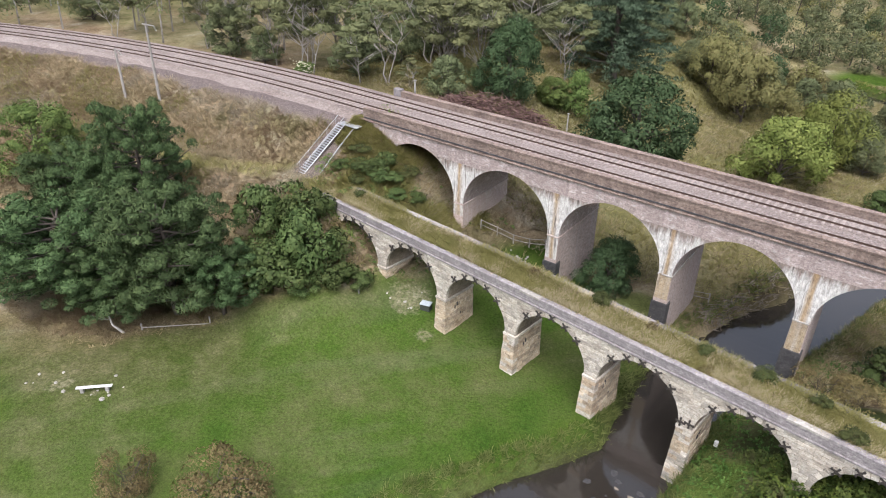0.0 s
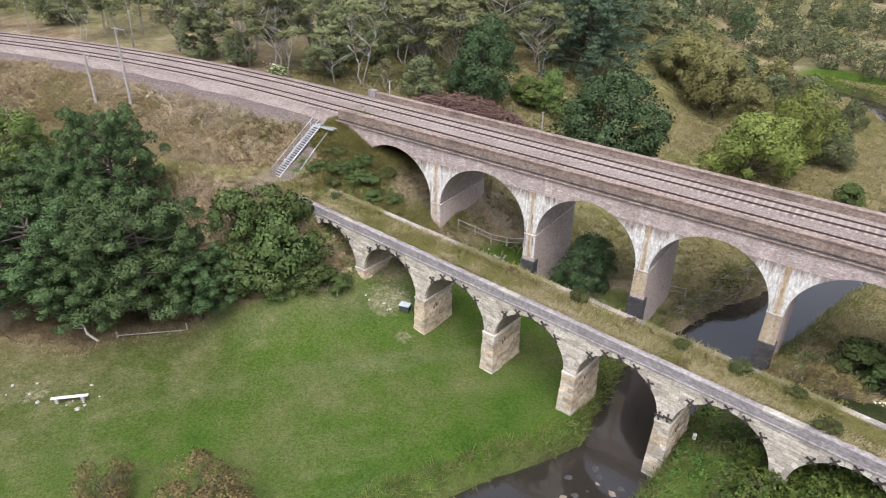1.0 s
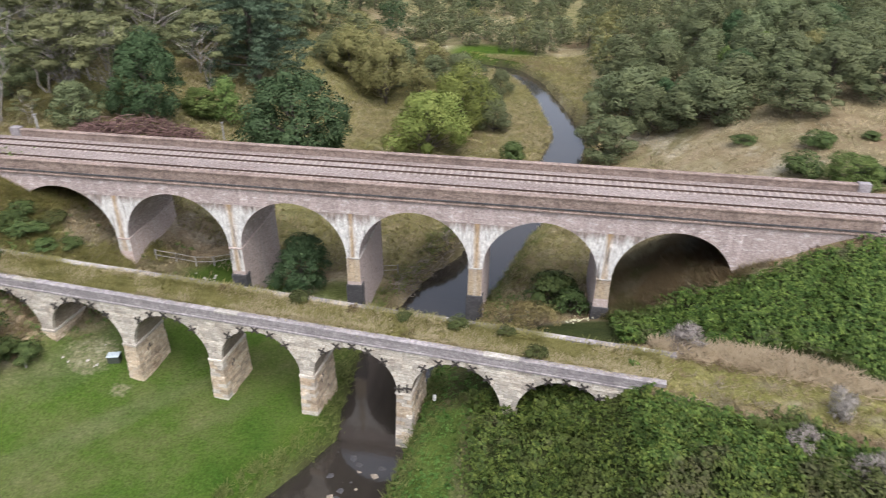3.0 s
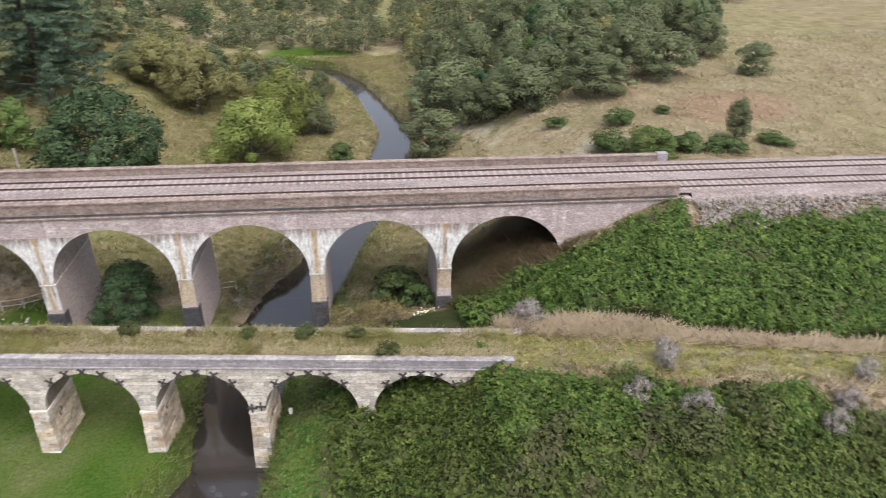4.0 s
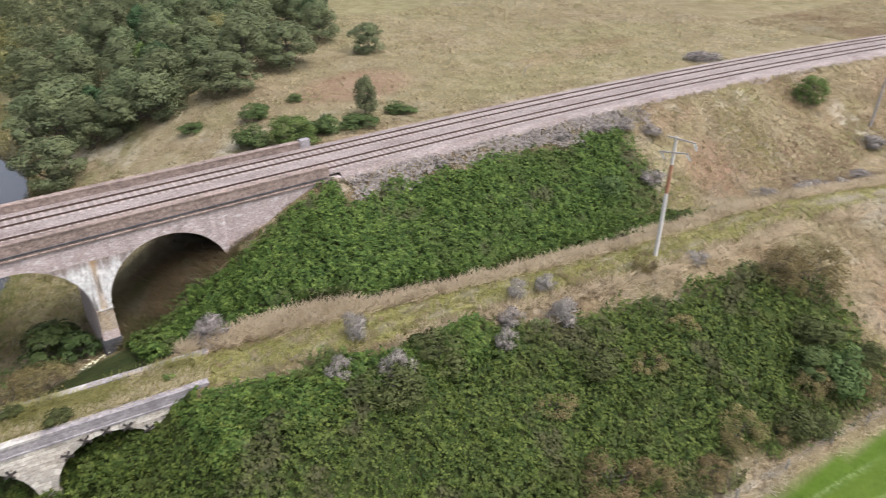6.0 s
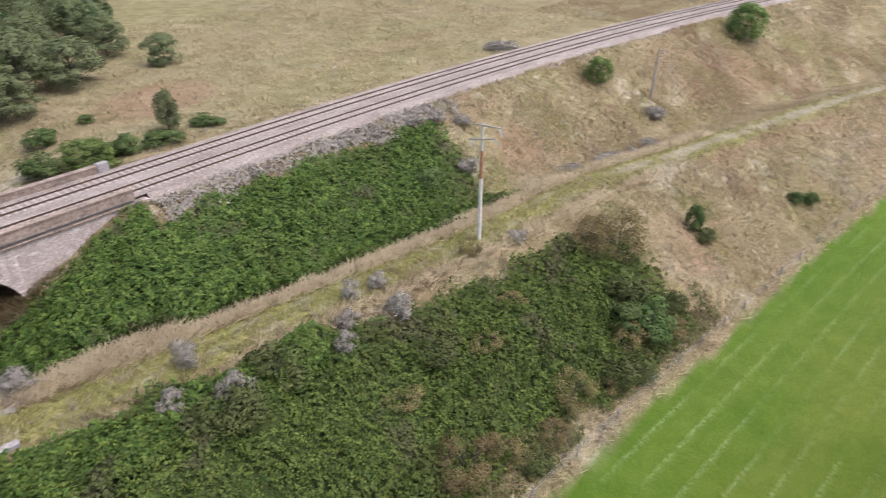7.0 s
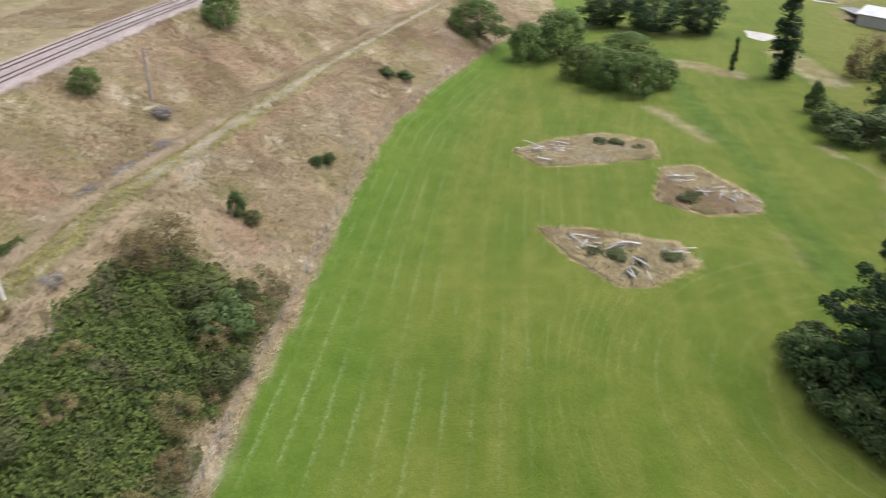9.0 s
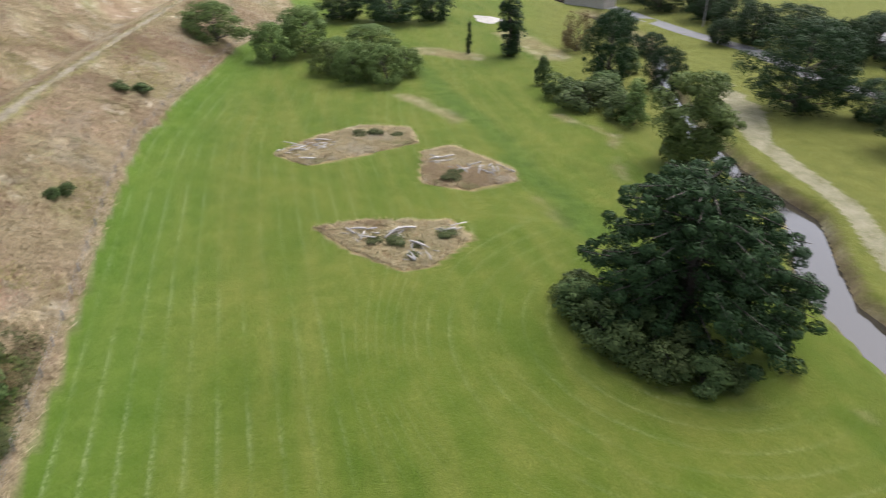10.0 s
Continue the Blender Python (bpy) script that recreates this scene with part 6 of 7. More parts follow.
tufts("deck_grass", "yellow-green grass growing on the stone viaduct's deck", "grass", (-36, 28, -17, -6), 80000, 83, lambda x, y: deck_keep(x, y) * (0.5 + 0.5 * sm(waves(x, y, 3, 84) + 0.5)), 0.4, 0.045, 4, M["green_grass"], lift=lambda x, y: np.full_like(x, 8.78))
tufts("deck_straw", "dry seed heads along the deck's edges", "grass", (-36, 28, -17, -6), 60000, 85, lambda x, y: deck_keep(x, y) * sm((waves(x, y, 2.2, 86) + 0.3) / 0.5) * np.where(np.abs(deck_uv(x, y)[1] - 1.9) > 0.85, 1.0, 0.3), 0.5, 0.035, 4, M["straw"], lift=lambda x, y: np.full_like(x, 8.78))
tufts("coping_grass", "long grass leaning over the far coping", "grass", (-36, 28, -17, -6), 70000, 100, lambda x, y: (np.abs(deck_uv(x, y)[1] - ST_D + 0.62) < 0.3) * (np.abs(deck_uv(x, y)[0] - 13) < 30) * sm((waves(x, y, 4, 101) + 0.25) / 0.4), 0.62, 0.04, 5, M["green_grass"], lift=lambda x, y: np.full_like(x, 8.75))
for i, (u, v) in enumerate(((-15.2, 0.9), (-14.2, 2.8), (14.5, 3.1), (19.2, 3.0), (23.5, 3.0), (27.8, 3.0), (24.4, 0.9), (31.5, 2.9), (34, 0.8), (8, 3.1))):
    p = ST_M @ Vector((u, v, 8.6))
    plant("olive_shrub" if i % 3 else "brown_shrub", p.x, p.y, 0.6 + 0.2 * (i % 3), 1.2, seed=i, z=8.76, label="small weed bush growing on the stone deck")
def log(x, y, z, heading, length, radius, r):
    """A bleached log or bough with a broken end and a stub."""
    a = radians(heading)
    d = Vector((math.cos(a), math.sin(a), r.uniform(-0.1, 0.22))) * length / 2
    up = Vector((0, 0, 0.05 * length * r.random()))
    s = Soup()
    s.tube([tuple(-d * 1.02), tuple(-d), tuple(up), tuple(d), tuple(d * 1.02)], [radius * 0.5, radius, radius * 0.85, radius * 0.55, radius * 0.2], 7)
    if length > 1.6:
        q = d * r.uniform(-0.3, 0.4) + up * 0.7
        s.tube([tuple(q), tuple(q + Vector((-d.y, d.x, abs(d.x) * 0.3)) * r.choice((-0.5, 0.5)))], [radius * 0.5, radius * 0.2], 5)
    ob = tagged(new("log", s.mesh("log", M["log"], smooth=True)), "bleached grey log in a heap on the lawn", "log", "logs in the heaps")
    ob.matrix_world = Matrix.Translation((x, y, z))


for outline, piles, weeds in ISLANDS:
    cx_, cy_ = (sum(p[k] for p in outline) / len(outline) for k in (0, 1))
    tufts("island_grass", "tawny uncut grass round a heap of logs", "grass", (cx_ - 14, cx_ + 14, cy_ - 14, cy_ + 14), 16000, int(cx_), lambda x, y: sm((inside_of(x, y, outline) + 0.3) / 0.4), 0.5, 0.05, 5, M["dry_grass"])
    r = random.Random(int(cx_))
    for k, (x, y) in enumerate(weeds):
        plant("olive_shrub", x, y, r.uniform(0.5, 0.8), 2.5, seed=k, label="low weed clump among the logs")
    for px_, py_, spread, count, heading in piles:
        for k in range(int(count * 1.5)):
            x, y = px_ + r.gauss(0, spread * 0.8), py_ + r.gauss(0, spread * 0.8)
            log(x, y, ground_z(x, y) + 0.12 + 0.5 * r.random() * (k < count * 0.6), r.gauss(heading, 34), r.uniform(0.6, 1.7) if k > 2 else r.uniform(1.9, 3.0), r.uniform(0.07, 0.16), r)

tufts("dry_grass", "tall dry grass under the last railway arch", "grass", (22, 40, -1.5, 11), 22000, 91, lambda x, y: sm((x - 23) / 2) * sm((38 - x) / 3) * (y > -0.6), 0.85, 0.05, 6, M["dry_grass"])
tufts("weeds", "green weeds beside the first railway arch", "grass", (-38, -16, -9, 4), 34000, 92, lambda x, y: sm((waves(x, y, 4, 93) + 0.4) / 0.6) * sm((-18 - x) / 4) * (y > -7.5), 0.6, 0.06, 6, M["green_grass"])


# ---- steps beside the railway abutment ----
st = thing("staircase", "galvanised steel steps up the embankment to the railway", "stairs")
B, Tp = Vector((-39.3, -7.9, 8.75)), Vector((-38.5, -1.9, 13.1))
d_ = (Tp - B)
side = Vector((d_.y, -d_.x, 0)).normalized()
for o in (-0.55, 0.55):
    s = Soup()
    for lift, rad in ((0.05, 0.06),):
        s.tube([tuple(B + side * o + Vector((0, 0, lift))), tuple(Tp + side * o + Vector((0, 0, lift)))], [rad, rad], 6)
    child("stringer", s.mesh("stringer", M["galvanised"]), st)
    s = Soup()
    s.tube([tuple(B + side * o + Vector((0, 0, 0.95))), tuple(Tp + side * o + Vector((0, 0, 0.95)))], [0.03, 0.03], 6)
    child("handrail", s.mesh("handrail", M["galvanised"], smooth=True), st)
    for k in range(5):
        p = B.lerp(Tp, (k + 0.3) / 4.6) + side * o
        s = Soup()
        s.tube([tuple(p), tuple(p + Vector((0, 0, 0.95)))], [0.025, 0.025], 6)
        child("baluster", s.mesh("baluster", M["galvanised"]), st)
ang = math.degrees(math.atan2(side.y, side.x))
s = Soup()
s.box((-0.54, -0.12, 0), (0.54, 0.12, 0.05))
tread = s.mesh("tread", M["galvanised"])
n_t = 24
for k in range(n_t):
    p = B.lerp(Tp, (k + 0.5) / n_t)
    child("tread", tread, st, m=pose(p.x, p.y, p.z + 0.06, 0, 0, ang))
bevel_box("landing", (-39.0, -1.9, 13.02), (-36.2, -0.9, 13.12), M["galvanised"], st)
s = Soup()
g0, g1 = Vector((-37.0, -7.0, 9.2)), Vector((-36.9, -1.6, 12.9))
s.tube([tuple(g0), tuple(g0.lerp(g1, 0.5) + Vector((0, 0, 0.1))), tuple(g1)], [0.07, 0.07, 0.07], 6)
tagged(new("drain_pipe", s.mesh("drain_pipe", M["galvanised"], smooth=True)), "pale drain pipe lying down the embankment beside the steps", "pipe")

# ---- poles ----
M["pole_wood"] = rough_mat("weathered_pole", [(0.190, 0.174, 0.157), (0.291, 0.274, 0.258)], 1.0, 8, stretch=(1, 1, 0.2))
M["pale_pole"] = rough_mat("bleached_pole", [(0.360, 0.338, 0.312), (0.480, 0.460, 0.432)], 1.0, 8, stretch=(1, 1, 0.2))
M["rust"] = rough_mat("rust_stain", [(0.202, 0.078, 0.039), (0.280, 0.151, 0.090)], 1.5, 8)
M["porcelain"] = rough_mat("white_porcelain", [(0.347, 0.370, 0.358), (0.414, 0.431, 0.420)], 2, 5, rough=0.3)


def power_pole(x, y, h, lean=(0.0, 0.0), arms=2, arm=2.4, rz=0.0, label="weathered timber power pole with crossarms"):
    z = ground_z(x, y)
    t = thing("power_pole", label, "power pole", (x, y, z - 0.1), rz=rz)
    s = Soup()
    s.tube([(0, 0, -0.6), (lean[0] * 0.5, lean[1] * 0.5, h * 0.5), (lean[0], lean[1], h)], [0.2, 0.17, 0.12], 9)
    child("pole", s.mesh("pole", M["pale_pole"] if arms == 2 else M["pole_wood"], smooth=True), t)
    if arms == 2:
        s = Soup()
        s.tube([(lean[0] * 0.55, lean[1] * 0.55, h * 0.55), (lean[0] * 0.78, lean[1] * 0.78, h * 0.78)], [0.175, 0.155], 9)
        child("rust_band", s.mesh("rust_band", M["rust"], smooth=True), t, "rusty red stain")
    for k in range(arms):
        zz = h - 0.15 - 1.25 * k
        m = pose(lean[0], lean[1] - 0.16, zz, 0, 7 if k == 0 else -4, 0)
        s = Soup()
        off = 0.45 if k == 0 else 0.0
        s.box((-arm / 2 + off, -0.05, -0.06), (arm / 2 + off, 0.05, 0.06))
        child("crossarm", s.mesh("crossarm", M["pole_wood"]), t, m=m)
        for u in ((arm / 2 + off - 0.1,) if k == 0 else (-arm / 2 + 0.1, arm / 2 - 0.1)):
            s = Soup()
            for i in range(6):
                s.tube([(0, 0, -0.08 - i * 0.11), (0, 0, -0.14 - i * 0.11)], [0.12, 0.06], 8)
            child("insulator", s.mesh("insulator", M["porcelain"]), t, m=m @ pose(u, 0, 0, 0, -32, 0))
    return t


power_pole(65.2, -22.5, 11.4, (0.0, 0.0), 2, 2.3, -62)
power_pole(-67.5, -6.4, 10.0, (-0.2, 0.2), 1, 1.6, 30, "tall grey timber pole beside the railway")
power_pole(-73.0, -8.0, 6.6, (-0.3, 0.2), 1, 0.5, 30, "short grey timber pole beside the railway")
power_pole(123.9, -13.9, 8.0, (0.2, 0.1), 1, 0.8, -60, "thin pale pole on the dry bank")
power_pole(169.9, -191.4, 9.0, (0, 0), 1, 2.0, 30, "power pole beside the country road")
for x, y, h, lab in ((-37.4, 9.9, 2.9, "pale signal post beside the parapet"), (-25.9, 29.4, 2.6, "white marker post in the grass")):
    s = Soup()
    s.tube([(0, 0, -0.4), (0, 0, h)], [0.11, 0.1], 8)
    s.box((-0.14, -0.14, h), (0.14, 0.14, h + 0.12))
    ob = tagged(new("marker_post", s.mesh("marker_post", M["concrete"])), lab, "post")
    ob.matrix_world = pose(x, y, ground_z(x, y))

# ---- heap of cut brush behind the parapet ----
r = random.Random(33)
s = Soup()
for k in range(1500):
    t = r.uniform(-1, 1)
    cx_, cy_ = -31.6 + 4.6 * t, 20.2 + 6.0 * t
    hgt = 3.2 * (1 - t * t) ** 0.5
    a = r.uniform(0, 6.28)
    x, y = cx_ + r.gauss(0, 1.2), cy_ + r.gauss(0, 1.0)
    z = ground_z(x, y) + hgt * r.random() * math.exp(-((x - cx_) ** 2 + (y - cy_) ** 2) / 5)
    L = r.uniform(0.6, 1.7)
    d = Vector((math.cos(a), math.sin(a), r.uniform(-0.25, 0.5))) * L / 2
    s.tube([(x - d.x, y - d.y, z - d.z), (x + 0.08, y, z + 0.06), (x + d.x, y + d.y, z + d.z)], [0.06, 0.045, 0.015], 4)
tagged(new("brush_heap", s.mesh("brush_heap", M["dead_wood"])), "long heap of cut reddish-brown dead branches", "brush heap", kind="stuff")

# ---- things on the lawn ----
M["white_paint"] = rough_mat("chalky_white_paint", [(0.392, 0.392, 0.381), (0.459, 0.459, 0.448)], 1.5, 8)
M["pale_blue"] = rough_mat("pale_blue_plastic", [(0.291, 0.347, 0.381), (0.358, 0.403, 0.426)], 2, 6, rough=0.5)
M["dark_metal"] = rough_mat("dark_green_metal", [(0.028, 0.034, 0.028), (0.050, 0.056, 0.048)], 2, 6, rough=0.5)
M["red_paint"] = rough_mat("faded_red_paint", [(0.090, 0.017, 0.017), (0.157, 0.034, 0.031)], 2, 6, rough=0.5)
b_ = thing("bench", "white painted plank bench on a stony patch", "bench", (-33.85, -36.9, ground_z(-33.85, -36.9)), rz=46)
bevel_box("seat", (-1.45, -0.17, 0.42), (1.45, 0.17, 0.5), M["white_paint"], b_)
for u in (-1.0, 1.0):
    bevel_box("support", (u - 0.14, -0.18, -0.1), (u + 0.14, 0.18, 0.42), M["concrete"], b_)
z0 = ground_z(-18.8, -11.2)
bx = thing("storage_box", "pale blue lidded box beside a pier", "box", (-18.8, -11.2, z0), rz=15)
bevel_box("body", (-0.5, -0.35, -0.05), (0.5, 0.35, 0.6), M["dark_metal"], bx)
bevel_box("lid", (-0.54, -0.39, 0.6), (0.54, 0.39, 0.72), M["pale_blue"], bx, "pale blue lid")
tg = bevel_box("drum", (-0.14, -0.14, 0.0), (0.14, 0.14, 0.5), M["white_paint"], None)
tg.matrix_world = pose(9.8, -12.2, ground_z(9.8, -12.2) + 0.2)
tagged(tg, "small white plastic drum on the bank by a pier", "drum")
tr_ = thing("farm_trailer", "old red farm trailer with a pale frame", "trailer", (-75.5, -25.5, ground_z(-75.5, -25.5)), rz=40)
bevel_box("bed", (-1.6, -0.9, 0.6), (1.6, 0.9, 1.1), M["red_paint"], tr_)
for u in (-1.5, 0.0, 1.5):
    bevel_box("stake", (u - 0.05, -0.9, 1.1), (u + 0.05, -0.8, 2.3), M["white_paint"], tr_, bev=0.01)
for q in (1.6, 2.2):
    bevel_box("rail", (-1.55, -0.92, q), (1.55, -0.82, q + 0.12), M["white_paint"], tr_, bev=0.01)
for u in (-0.9, 0.9):
    for v in (-0.95, 0.95):
        s = Soup()
        s.tube([(0, -0.12, 0), (0, -0.1, 0), (0, 0.1, 0), (0, 0.12, 0)], [0.25, 0.42, 0.42, 0.25], 16)
        child("wheel", s.mesh("wheel", M["tar"]), tr_, m=pose(u, v, 0.4))
r = random.Random(5)
for k in range(34):
    cx_, cy_, sp = r.choice(((-20.5, -11.6, 1.5), (-33.6, -36.4, 1.1), (-37.6, -38.6, 1.6), (-60, -29.5, 2.2), (-16.2, 3.2, 0.8)))
    x, y = cx_ + r.gauss(0, sp), cy_ + r.gauss(0, sp * 0.6)
    me = bpy.data.meshes.new("stone")
    bm = bmesh.new()
    bmesh.ops.create_icosphere(bm, subdivisions=1, radius=r.uniform(0.08, 0.24))
    for v in bm.verts:
        v.co *= r.uniform(0.75, 1.2)
        v.co.z *= 0.6
    bm.to_mesh(me)
    bm.free()
    me.materials.append(M["pale_coping"])
    ob = tagged(new("stone", me), "loose pale stone lying in the grass", "stone", "loose stones")
    ob.matrix_world = pose(x, y, ground_z(x, y) + 0.05)
s = Soup()
s.tube([(-39.2, -31.0, 0.3), (-39.8, -31.6, 1.3), (-40.6, -31.4, 2.1), (-41.6, -31.6, 2.5)], [0.13, 0.1, 0.07, 0.03], 7)
s.tube([(-40.2, -31.5, 1.7), (-40.0, -32.4, 2.3), (-40.5, -33.0, 2.9)], [0.06, 0.05, 0.02], 6)
tagged(new("dead_branch", s.mesh("dead_branch", M["log"], smooth=True)), "bleached dead branch leaning out of the pine", "branch")
s = Soup()
s.tube([(-38.5, -29.6, 0.45), (-34, -25.2, 0.5), (-29.8, -19.2, 0.6), (-24.5, -14.6, 0.9)], [0.05, 0.05, 0.05, 0.04], 6)
bar = thing("boundary_rail", "thin timber rail along the lawn's edge", "fence")
child("rail", s.mesh("rail", M["pole_wood"]), bar)
for x, y in ((-38.5, -29.6), (-34, -25.2), (-29.8, -19.2), (-24.5, -14.6)):
    z = ground_z(x, y)
    bevel_box("post", (x - 0.06, y - 0.06, z - 0.3), (x + 0.06, y + 0.06, z + 0.75), M["pole_wood"], bar, bev=0.01)


for k in range(22):
    x, y = r.uniform(2.2, 7.4), r.uniform(-20.5, -15.4)
    me = bpy.data.meshes.new("river_stone")
    bm = bmesh.new()
    bmesh.ops.create_icosphere(bm, subdivisions=1, radius=r.uniform(0.15, 0.42))
    for v in bm.verts:
        v.co *= r.uniform(0.75, 1.2)
        v.co.z *= 0.5
    bm.to_mesh(me)
    bm.free()
    me.materials.append(M["bed_joint"] if k % 3 == 0 else M["tar"])
    ob = tagged(new("stone", me), "wet brown stone in the river's shallows", "stone", "river stones")
    ob.matrix_world = pose(x, y, -1.6)


# ---- fences ----
def post_fence(line, gap, label, rails=0, h=1.15, wires=3):
    t = thing("fence", label, "fence")
    pts = []
    for (x0, y0), (x1, y1) in zip(line[:-1], line[1:]):
        n = max(1, int(math.hypot(x1 - x0, y1 - y0) / gap))
        pts += [(x0 + (x1 - x0) * i / n, y0 + (y1 - y0) * i / n) for i in range(n)]
    pts.append(line[-1])
    s = Soup()
    s.box((-0.06, -0.06, -0.35), (0.06, 0.06, h))
    post = s.mesh("post", M["pole_wood"])
    for x, y in pts:
        child("post", post, t, m=pose(x, y, ground_z(x, y), 0, 0, 20))
    for k in range(wires + rails):
        s = Soup()
        z = h * (k + 1) / (wires + rails) - 0.08
        s.tube([(x, y, ground_z(x, y) + z) for x, y in pts], [0.05 if k < rails else 0.008] * len(pts), 4)
        child("rail" if k < rails else "wire", s.mesh("wire", M["pole_wood"] if k < rails else M["galvanised"]), t)


post_fence([(x, y) for x, y in FENCE[:-1]], 4.2, "post and wire fence between dry grass and the mown lawn")
post_fence([(-21.5, 2.0), (-18.5, 4.2), (-15.5, 6.2)], 1.6, "low timber rail fence behind the stone viaduct", rails=2, wires=0)
post_fence([(-2.5, 8), (2.2, 9.5)], 1.6, "low timber rail fence on the river bank", rails=2, wires=0)

s = Soup()
r = random.Random(19)
for k in range(420):
    y = r.uniform(6, 21)
    x0 = np.interp(y, [5, 11, 19], [6.9 - 3.7, 9 - 3.8, 11.8 - 3.0])
    x = float(x0) - abs(r.gauss(0, 0.9))
    z = ground_z(x, y) + r.uniform(0.02, 0.3)
    a = r.gauss(1.1, 0.5)
    L = r.uniform(0.4, 1.6)
    d = Vector((math.cos(a), math.sin(a), r.uniform(-0.15, 0.15))) * L / 2
    s.tube([(x - d.x, y - d.y, z - d.z), (x + d.x, y + d.y, z + d.z)], [0.05, 0.02], 4)
tagged(new("flood_debris", s.mesh("flood_debris", M["driftwood"])), "brown flood debris of sticks on the eroded river bank", "debris", kind="stuff")
for k, (dy, dz) in enumerate(((-0.5, 10.9), (0.6, 11.1), (0.0, 9.7))):
    s = Soup()
    a, b = Vector((-66.5, -6.6 + dy, ground_z(-67.5, -6.4) + dz - 1.6)), Vector((65.2, -22.5 + dy, ground_z(65.2, -22.5) + dz))
    s.tube([tuple(a.lerp(b, i / 24) - Vector((0, 0, 5.0 * 4 * (i / 24) * (1 - i / 24)))) for i in range(25)], [0.003] * 25, 4)
    tagged(new("power_line", s.mesh("power_line", M["iron"])), "thin power line strung between the poles", "cable")

# flowering weeds by the last pier
s = Soup()
r = random.Random(9)
for k in range(26):
    x, y = 21.2 + r.gauss(0, 0.7), -3.4 + r.gauss(0, 0.3)
    z = ground_z(x, y) + r.uniform(0.7, 1.1)
    q = r.uniform(0.03, 0.06)
    s.quad((x - q, y - q, z), (x + q, y - q, z), (x + q, y + q, z + 0.05), (x - q, y + q, z + 0.05))
M["petals"] = rough_mat("cream_petals", [(0.403, 0.392, 0.202), (0.459, 0.459, 0.370)], 3, 4)
tagged(new("flower_patch", s.mesh("flower_patch", M["petals"])), "cream and yellow flowering weeds near the last pier", "flowers", kind="stuff")
s = Soup()
for k in range(160):
    x, y = -57 + r.gauss(0, 0.7), 9.6 + r.gauss(0, 0.6)
    z = ground_z(x, y) + r.uniform(0.4, 1.7)
    q = r.uniform(0.05, 0.1)
    s.quad((x - q, y - q, z), (x + q, y - q, z), (x + q, y + q, z + 0.06), (x - q, y + q, z + 0.06))
tagged(new("flower_patch", s.mesh("flower_patch", M["petals"])), "white flowering bush behind the railway", "flowers", kind="stuff")
plant("fresh", -57, 9.8, 1.7, 2.0, label="green leaves of the white flowering bush")

# ---- far side of the lawn ----
M["asphalt"] = rough_mat("worn_asphalt", [(0.090, 0.090, 0.092), (0.134, 0.134, 0.134)], 0.4, 20)
M["roof"] = rough_mat("pale_metal_roof", [(0.347, 0.347, 0.347), (0.414, 0.414, 0.409)], 0.5, 8, rough=0.5)
M["house_wall"] = rough_mat("cream_weatherboard", [(0.280, 0.258, 0.213), (0.336, 0.314, 0.269)], 0.6, 10)
M["glass"] = rough_mat("dark_window_glass", [(0.011, 0.014, 0.017), (0.022, 0.025, 0.028)], 1, 4, rough=0.1)
road = [(240, -186), (196.6, -184.2), (165, -182.6), (145, -184.5), (118, -178), (100, -182), (70, -200)]
s = Soup()
for (x0, y0), (x1, y1) in zip(road[:-1], road[1:]):
    n = Vector((y0 - y1, x1 - x0)).normalized() * 2.6
    za, zb = ground_z(x0, y0) + 0.06, ground_z(x1, y1) + 0.06
    s.quad((x0 - n.x, y0 - n.y, max(za, -0.1)), (x1 - n.x, y1 - n.y, max(zb, -0.1)), (x1 + n.x, y1 + n.y, max(zb, -0.1)), (x0 + n.x, y0 + n.y, max(za, -0.1)))
tagged(new("road", s.mesh("road", M["asphalt"])), "narrow grey country road behind the trees", "road", kind="structure")


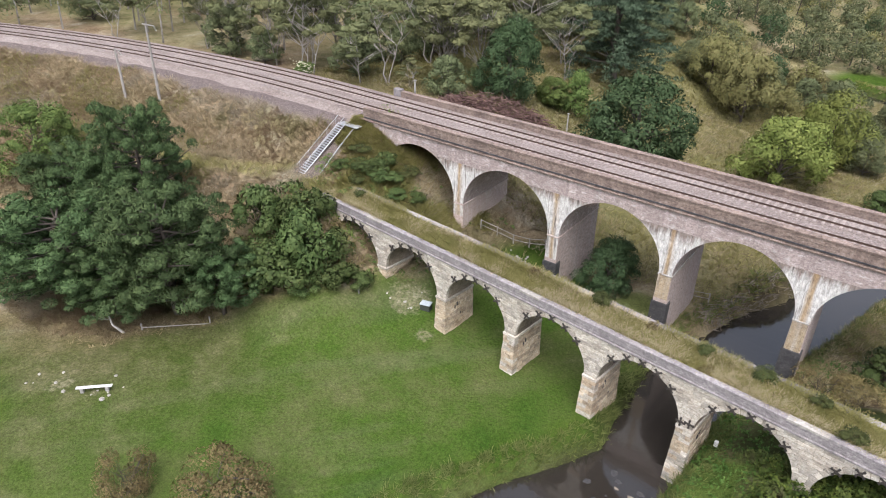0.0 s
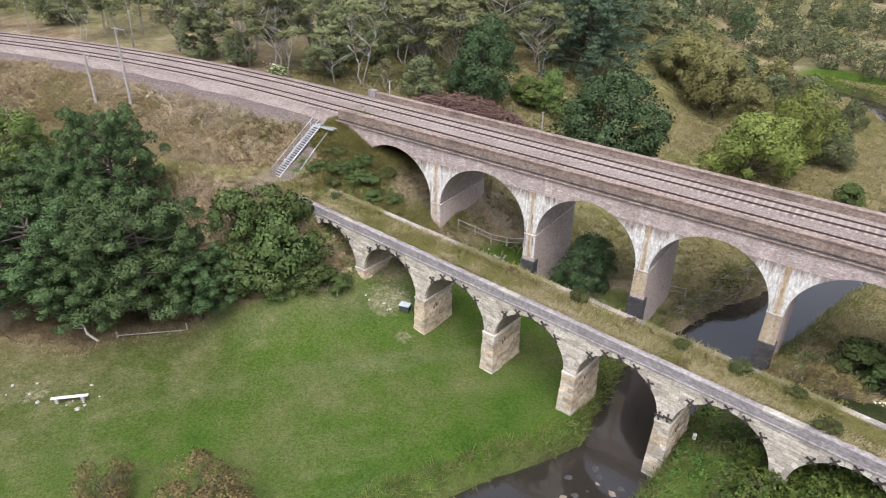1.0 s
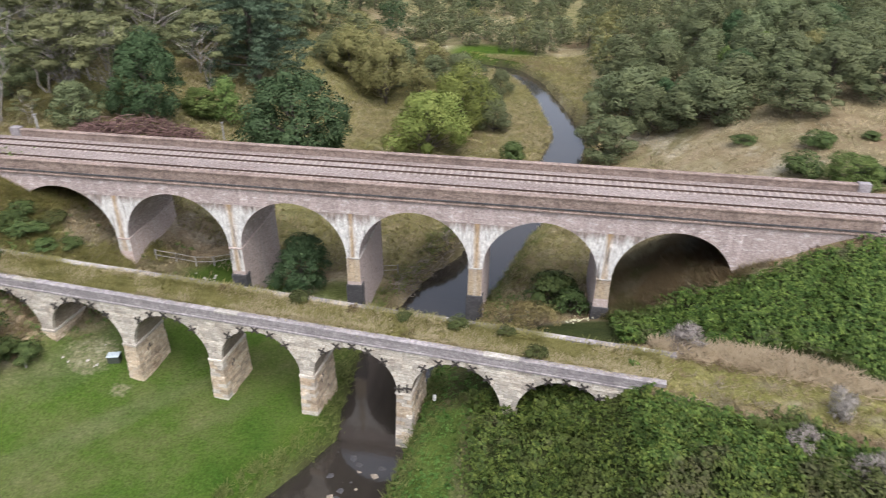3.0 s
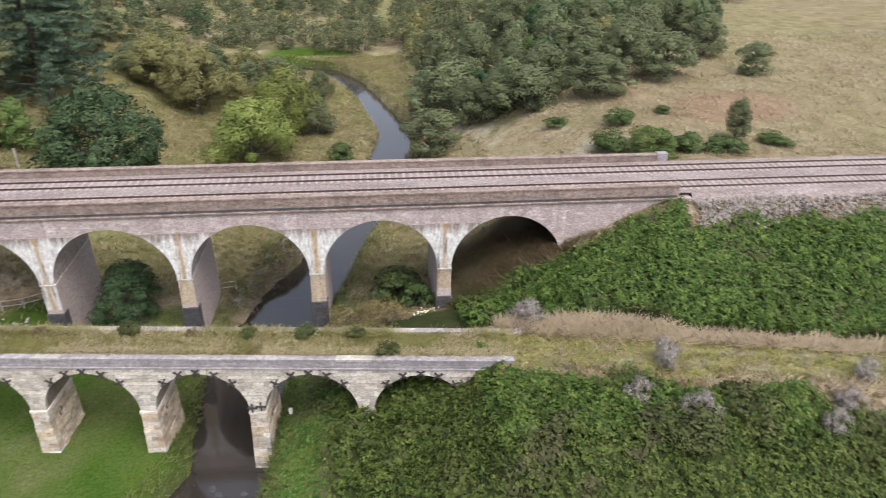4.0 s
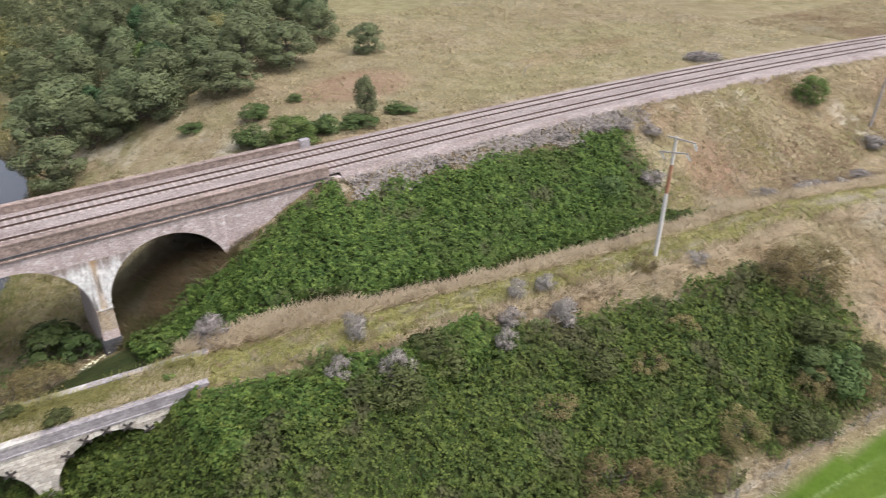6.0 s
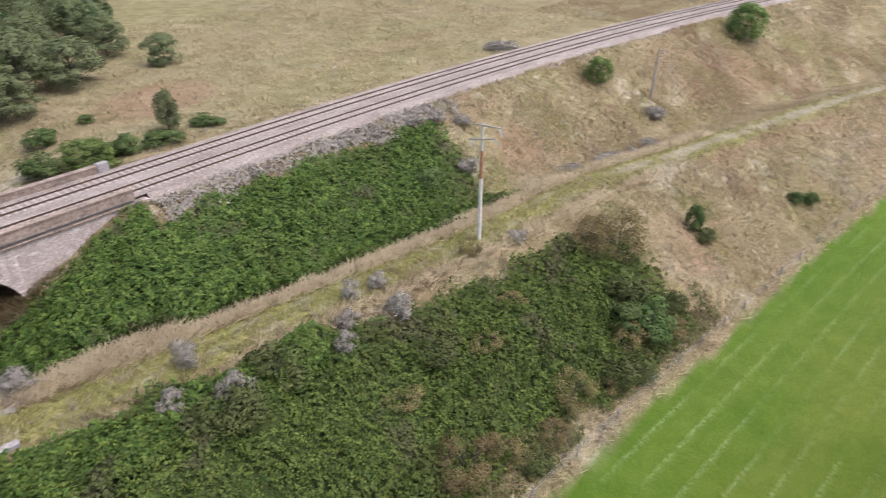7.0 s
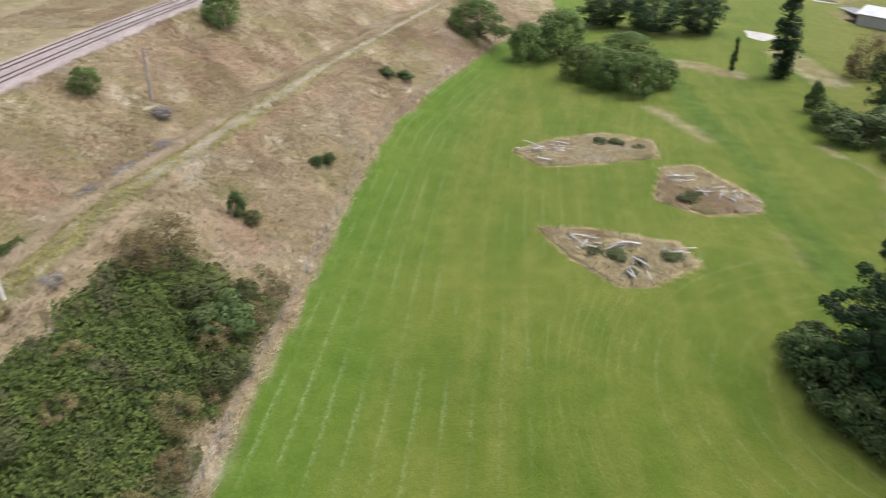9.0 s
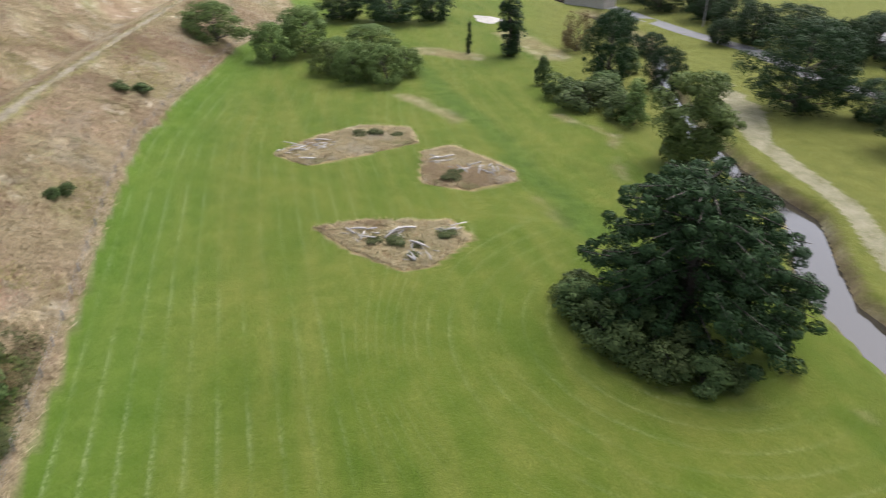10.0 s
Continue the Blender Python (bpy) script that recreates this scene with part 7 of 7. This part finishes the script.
def shed(x, y, w, d, h, rz, label):
    t = thing("house", label, "house", (x, y, 0.0), rz=rz)
    bevel_box("wall", (-w / 2, -d / 2, -0.3), (w / 2, d / 2, h), M["house_wall"], t)
    s = Soup()
    o = 0.5
    for a, b in ((-1, 0), (0, 1)):
        ya, yb = a * (d / 2 + o), b * (d / 2 + o)
        za, zb = (h, h + d * 0.28) if a < 0 else (h + d * 0.28, h)
        s.quad((-w / 2 - o, ya, za), (w / 2 + o, ya, za), (w / 2 + o, yb, zb), (-w / 2 - o, yb, zb))
    roof = child("roof", s.mesh("roof", M["roof"]), t, "pale metal roof")
    roof.modifiers.new("thickness", "SOLIDIFY").thickness = 0.12
    for u in (-w / 4, w / 4):
        bevel_box("window", (u - 0.6, -d / 2 - 0.05, 1.0), (u + 0.6, -d / 2 + 0.02, 2.1), M["glass"], t, bev=0.01)


shed(209, -181, 14, 7, 3, 25, "low white-roofed house beyond the lawn")
shed(127, -211, 10, 7, 3, -20, "pale-roofed house among dark trees")
s = Soup()
for i in range(24):
    a0, a1 = 2 * math.pi * i / 24, 2 * math.pi * (i + 1) / 24
    k0, k1 = (1 + 0.16 * math.sin(3 * a + 1) + 0.1 * math.sin(5 * a) for a in (a0, a1))
    s.quad((0, 0, 0), (5.6 * k0 * math.cos(a0), 3.6 * k0 * math.sin(a0), 0), (5.6 * k1 * math.cos(a1), 3.6 * k1 * math.sin(a1), 0), (0, 0, 0.001))
ob = tagged(new("gravel_yard", s.mesh("gravel_yard", M["pale_coping"])), "pale bare gravel clearing beyond the lawn", "gravel yard", kind="structure")
ob.matrix_world = pose(199, -142, 0.22)
s = Soup()
s.tube([(87.1, 19.8, ground_z(87.1, 19.8) - 0.2), (87.3, 19.9, ground_z(87.1, 19.8) + 1.2), (89.0, 20.4, ground_z(89, 20.4) + 1.5)], [0.06, 0.06, 0.04], 6)
tagged(new("broken_gate_frame", s.mesh("broken_gate_frame", M["pole_wood"])), "leaning remains of a timber gate frame", "gate")
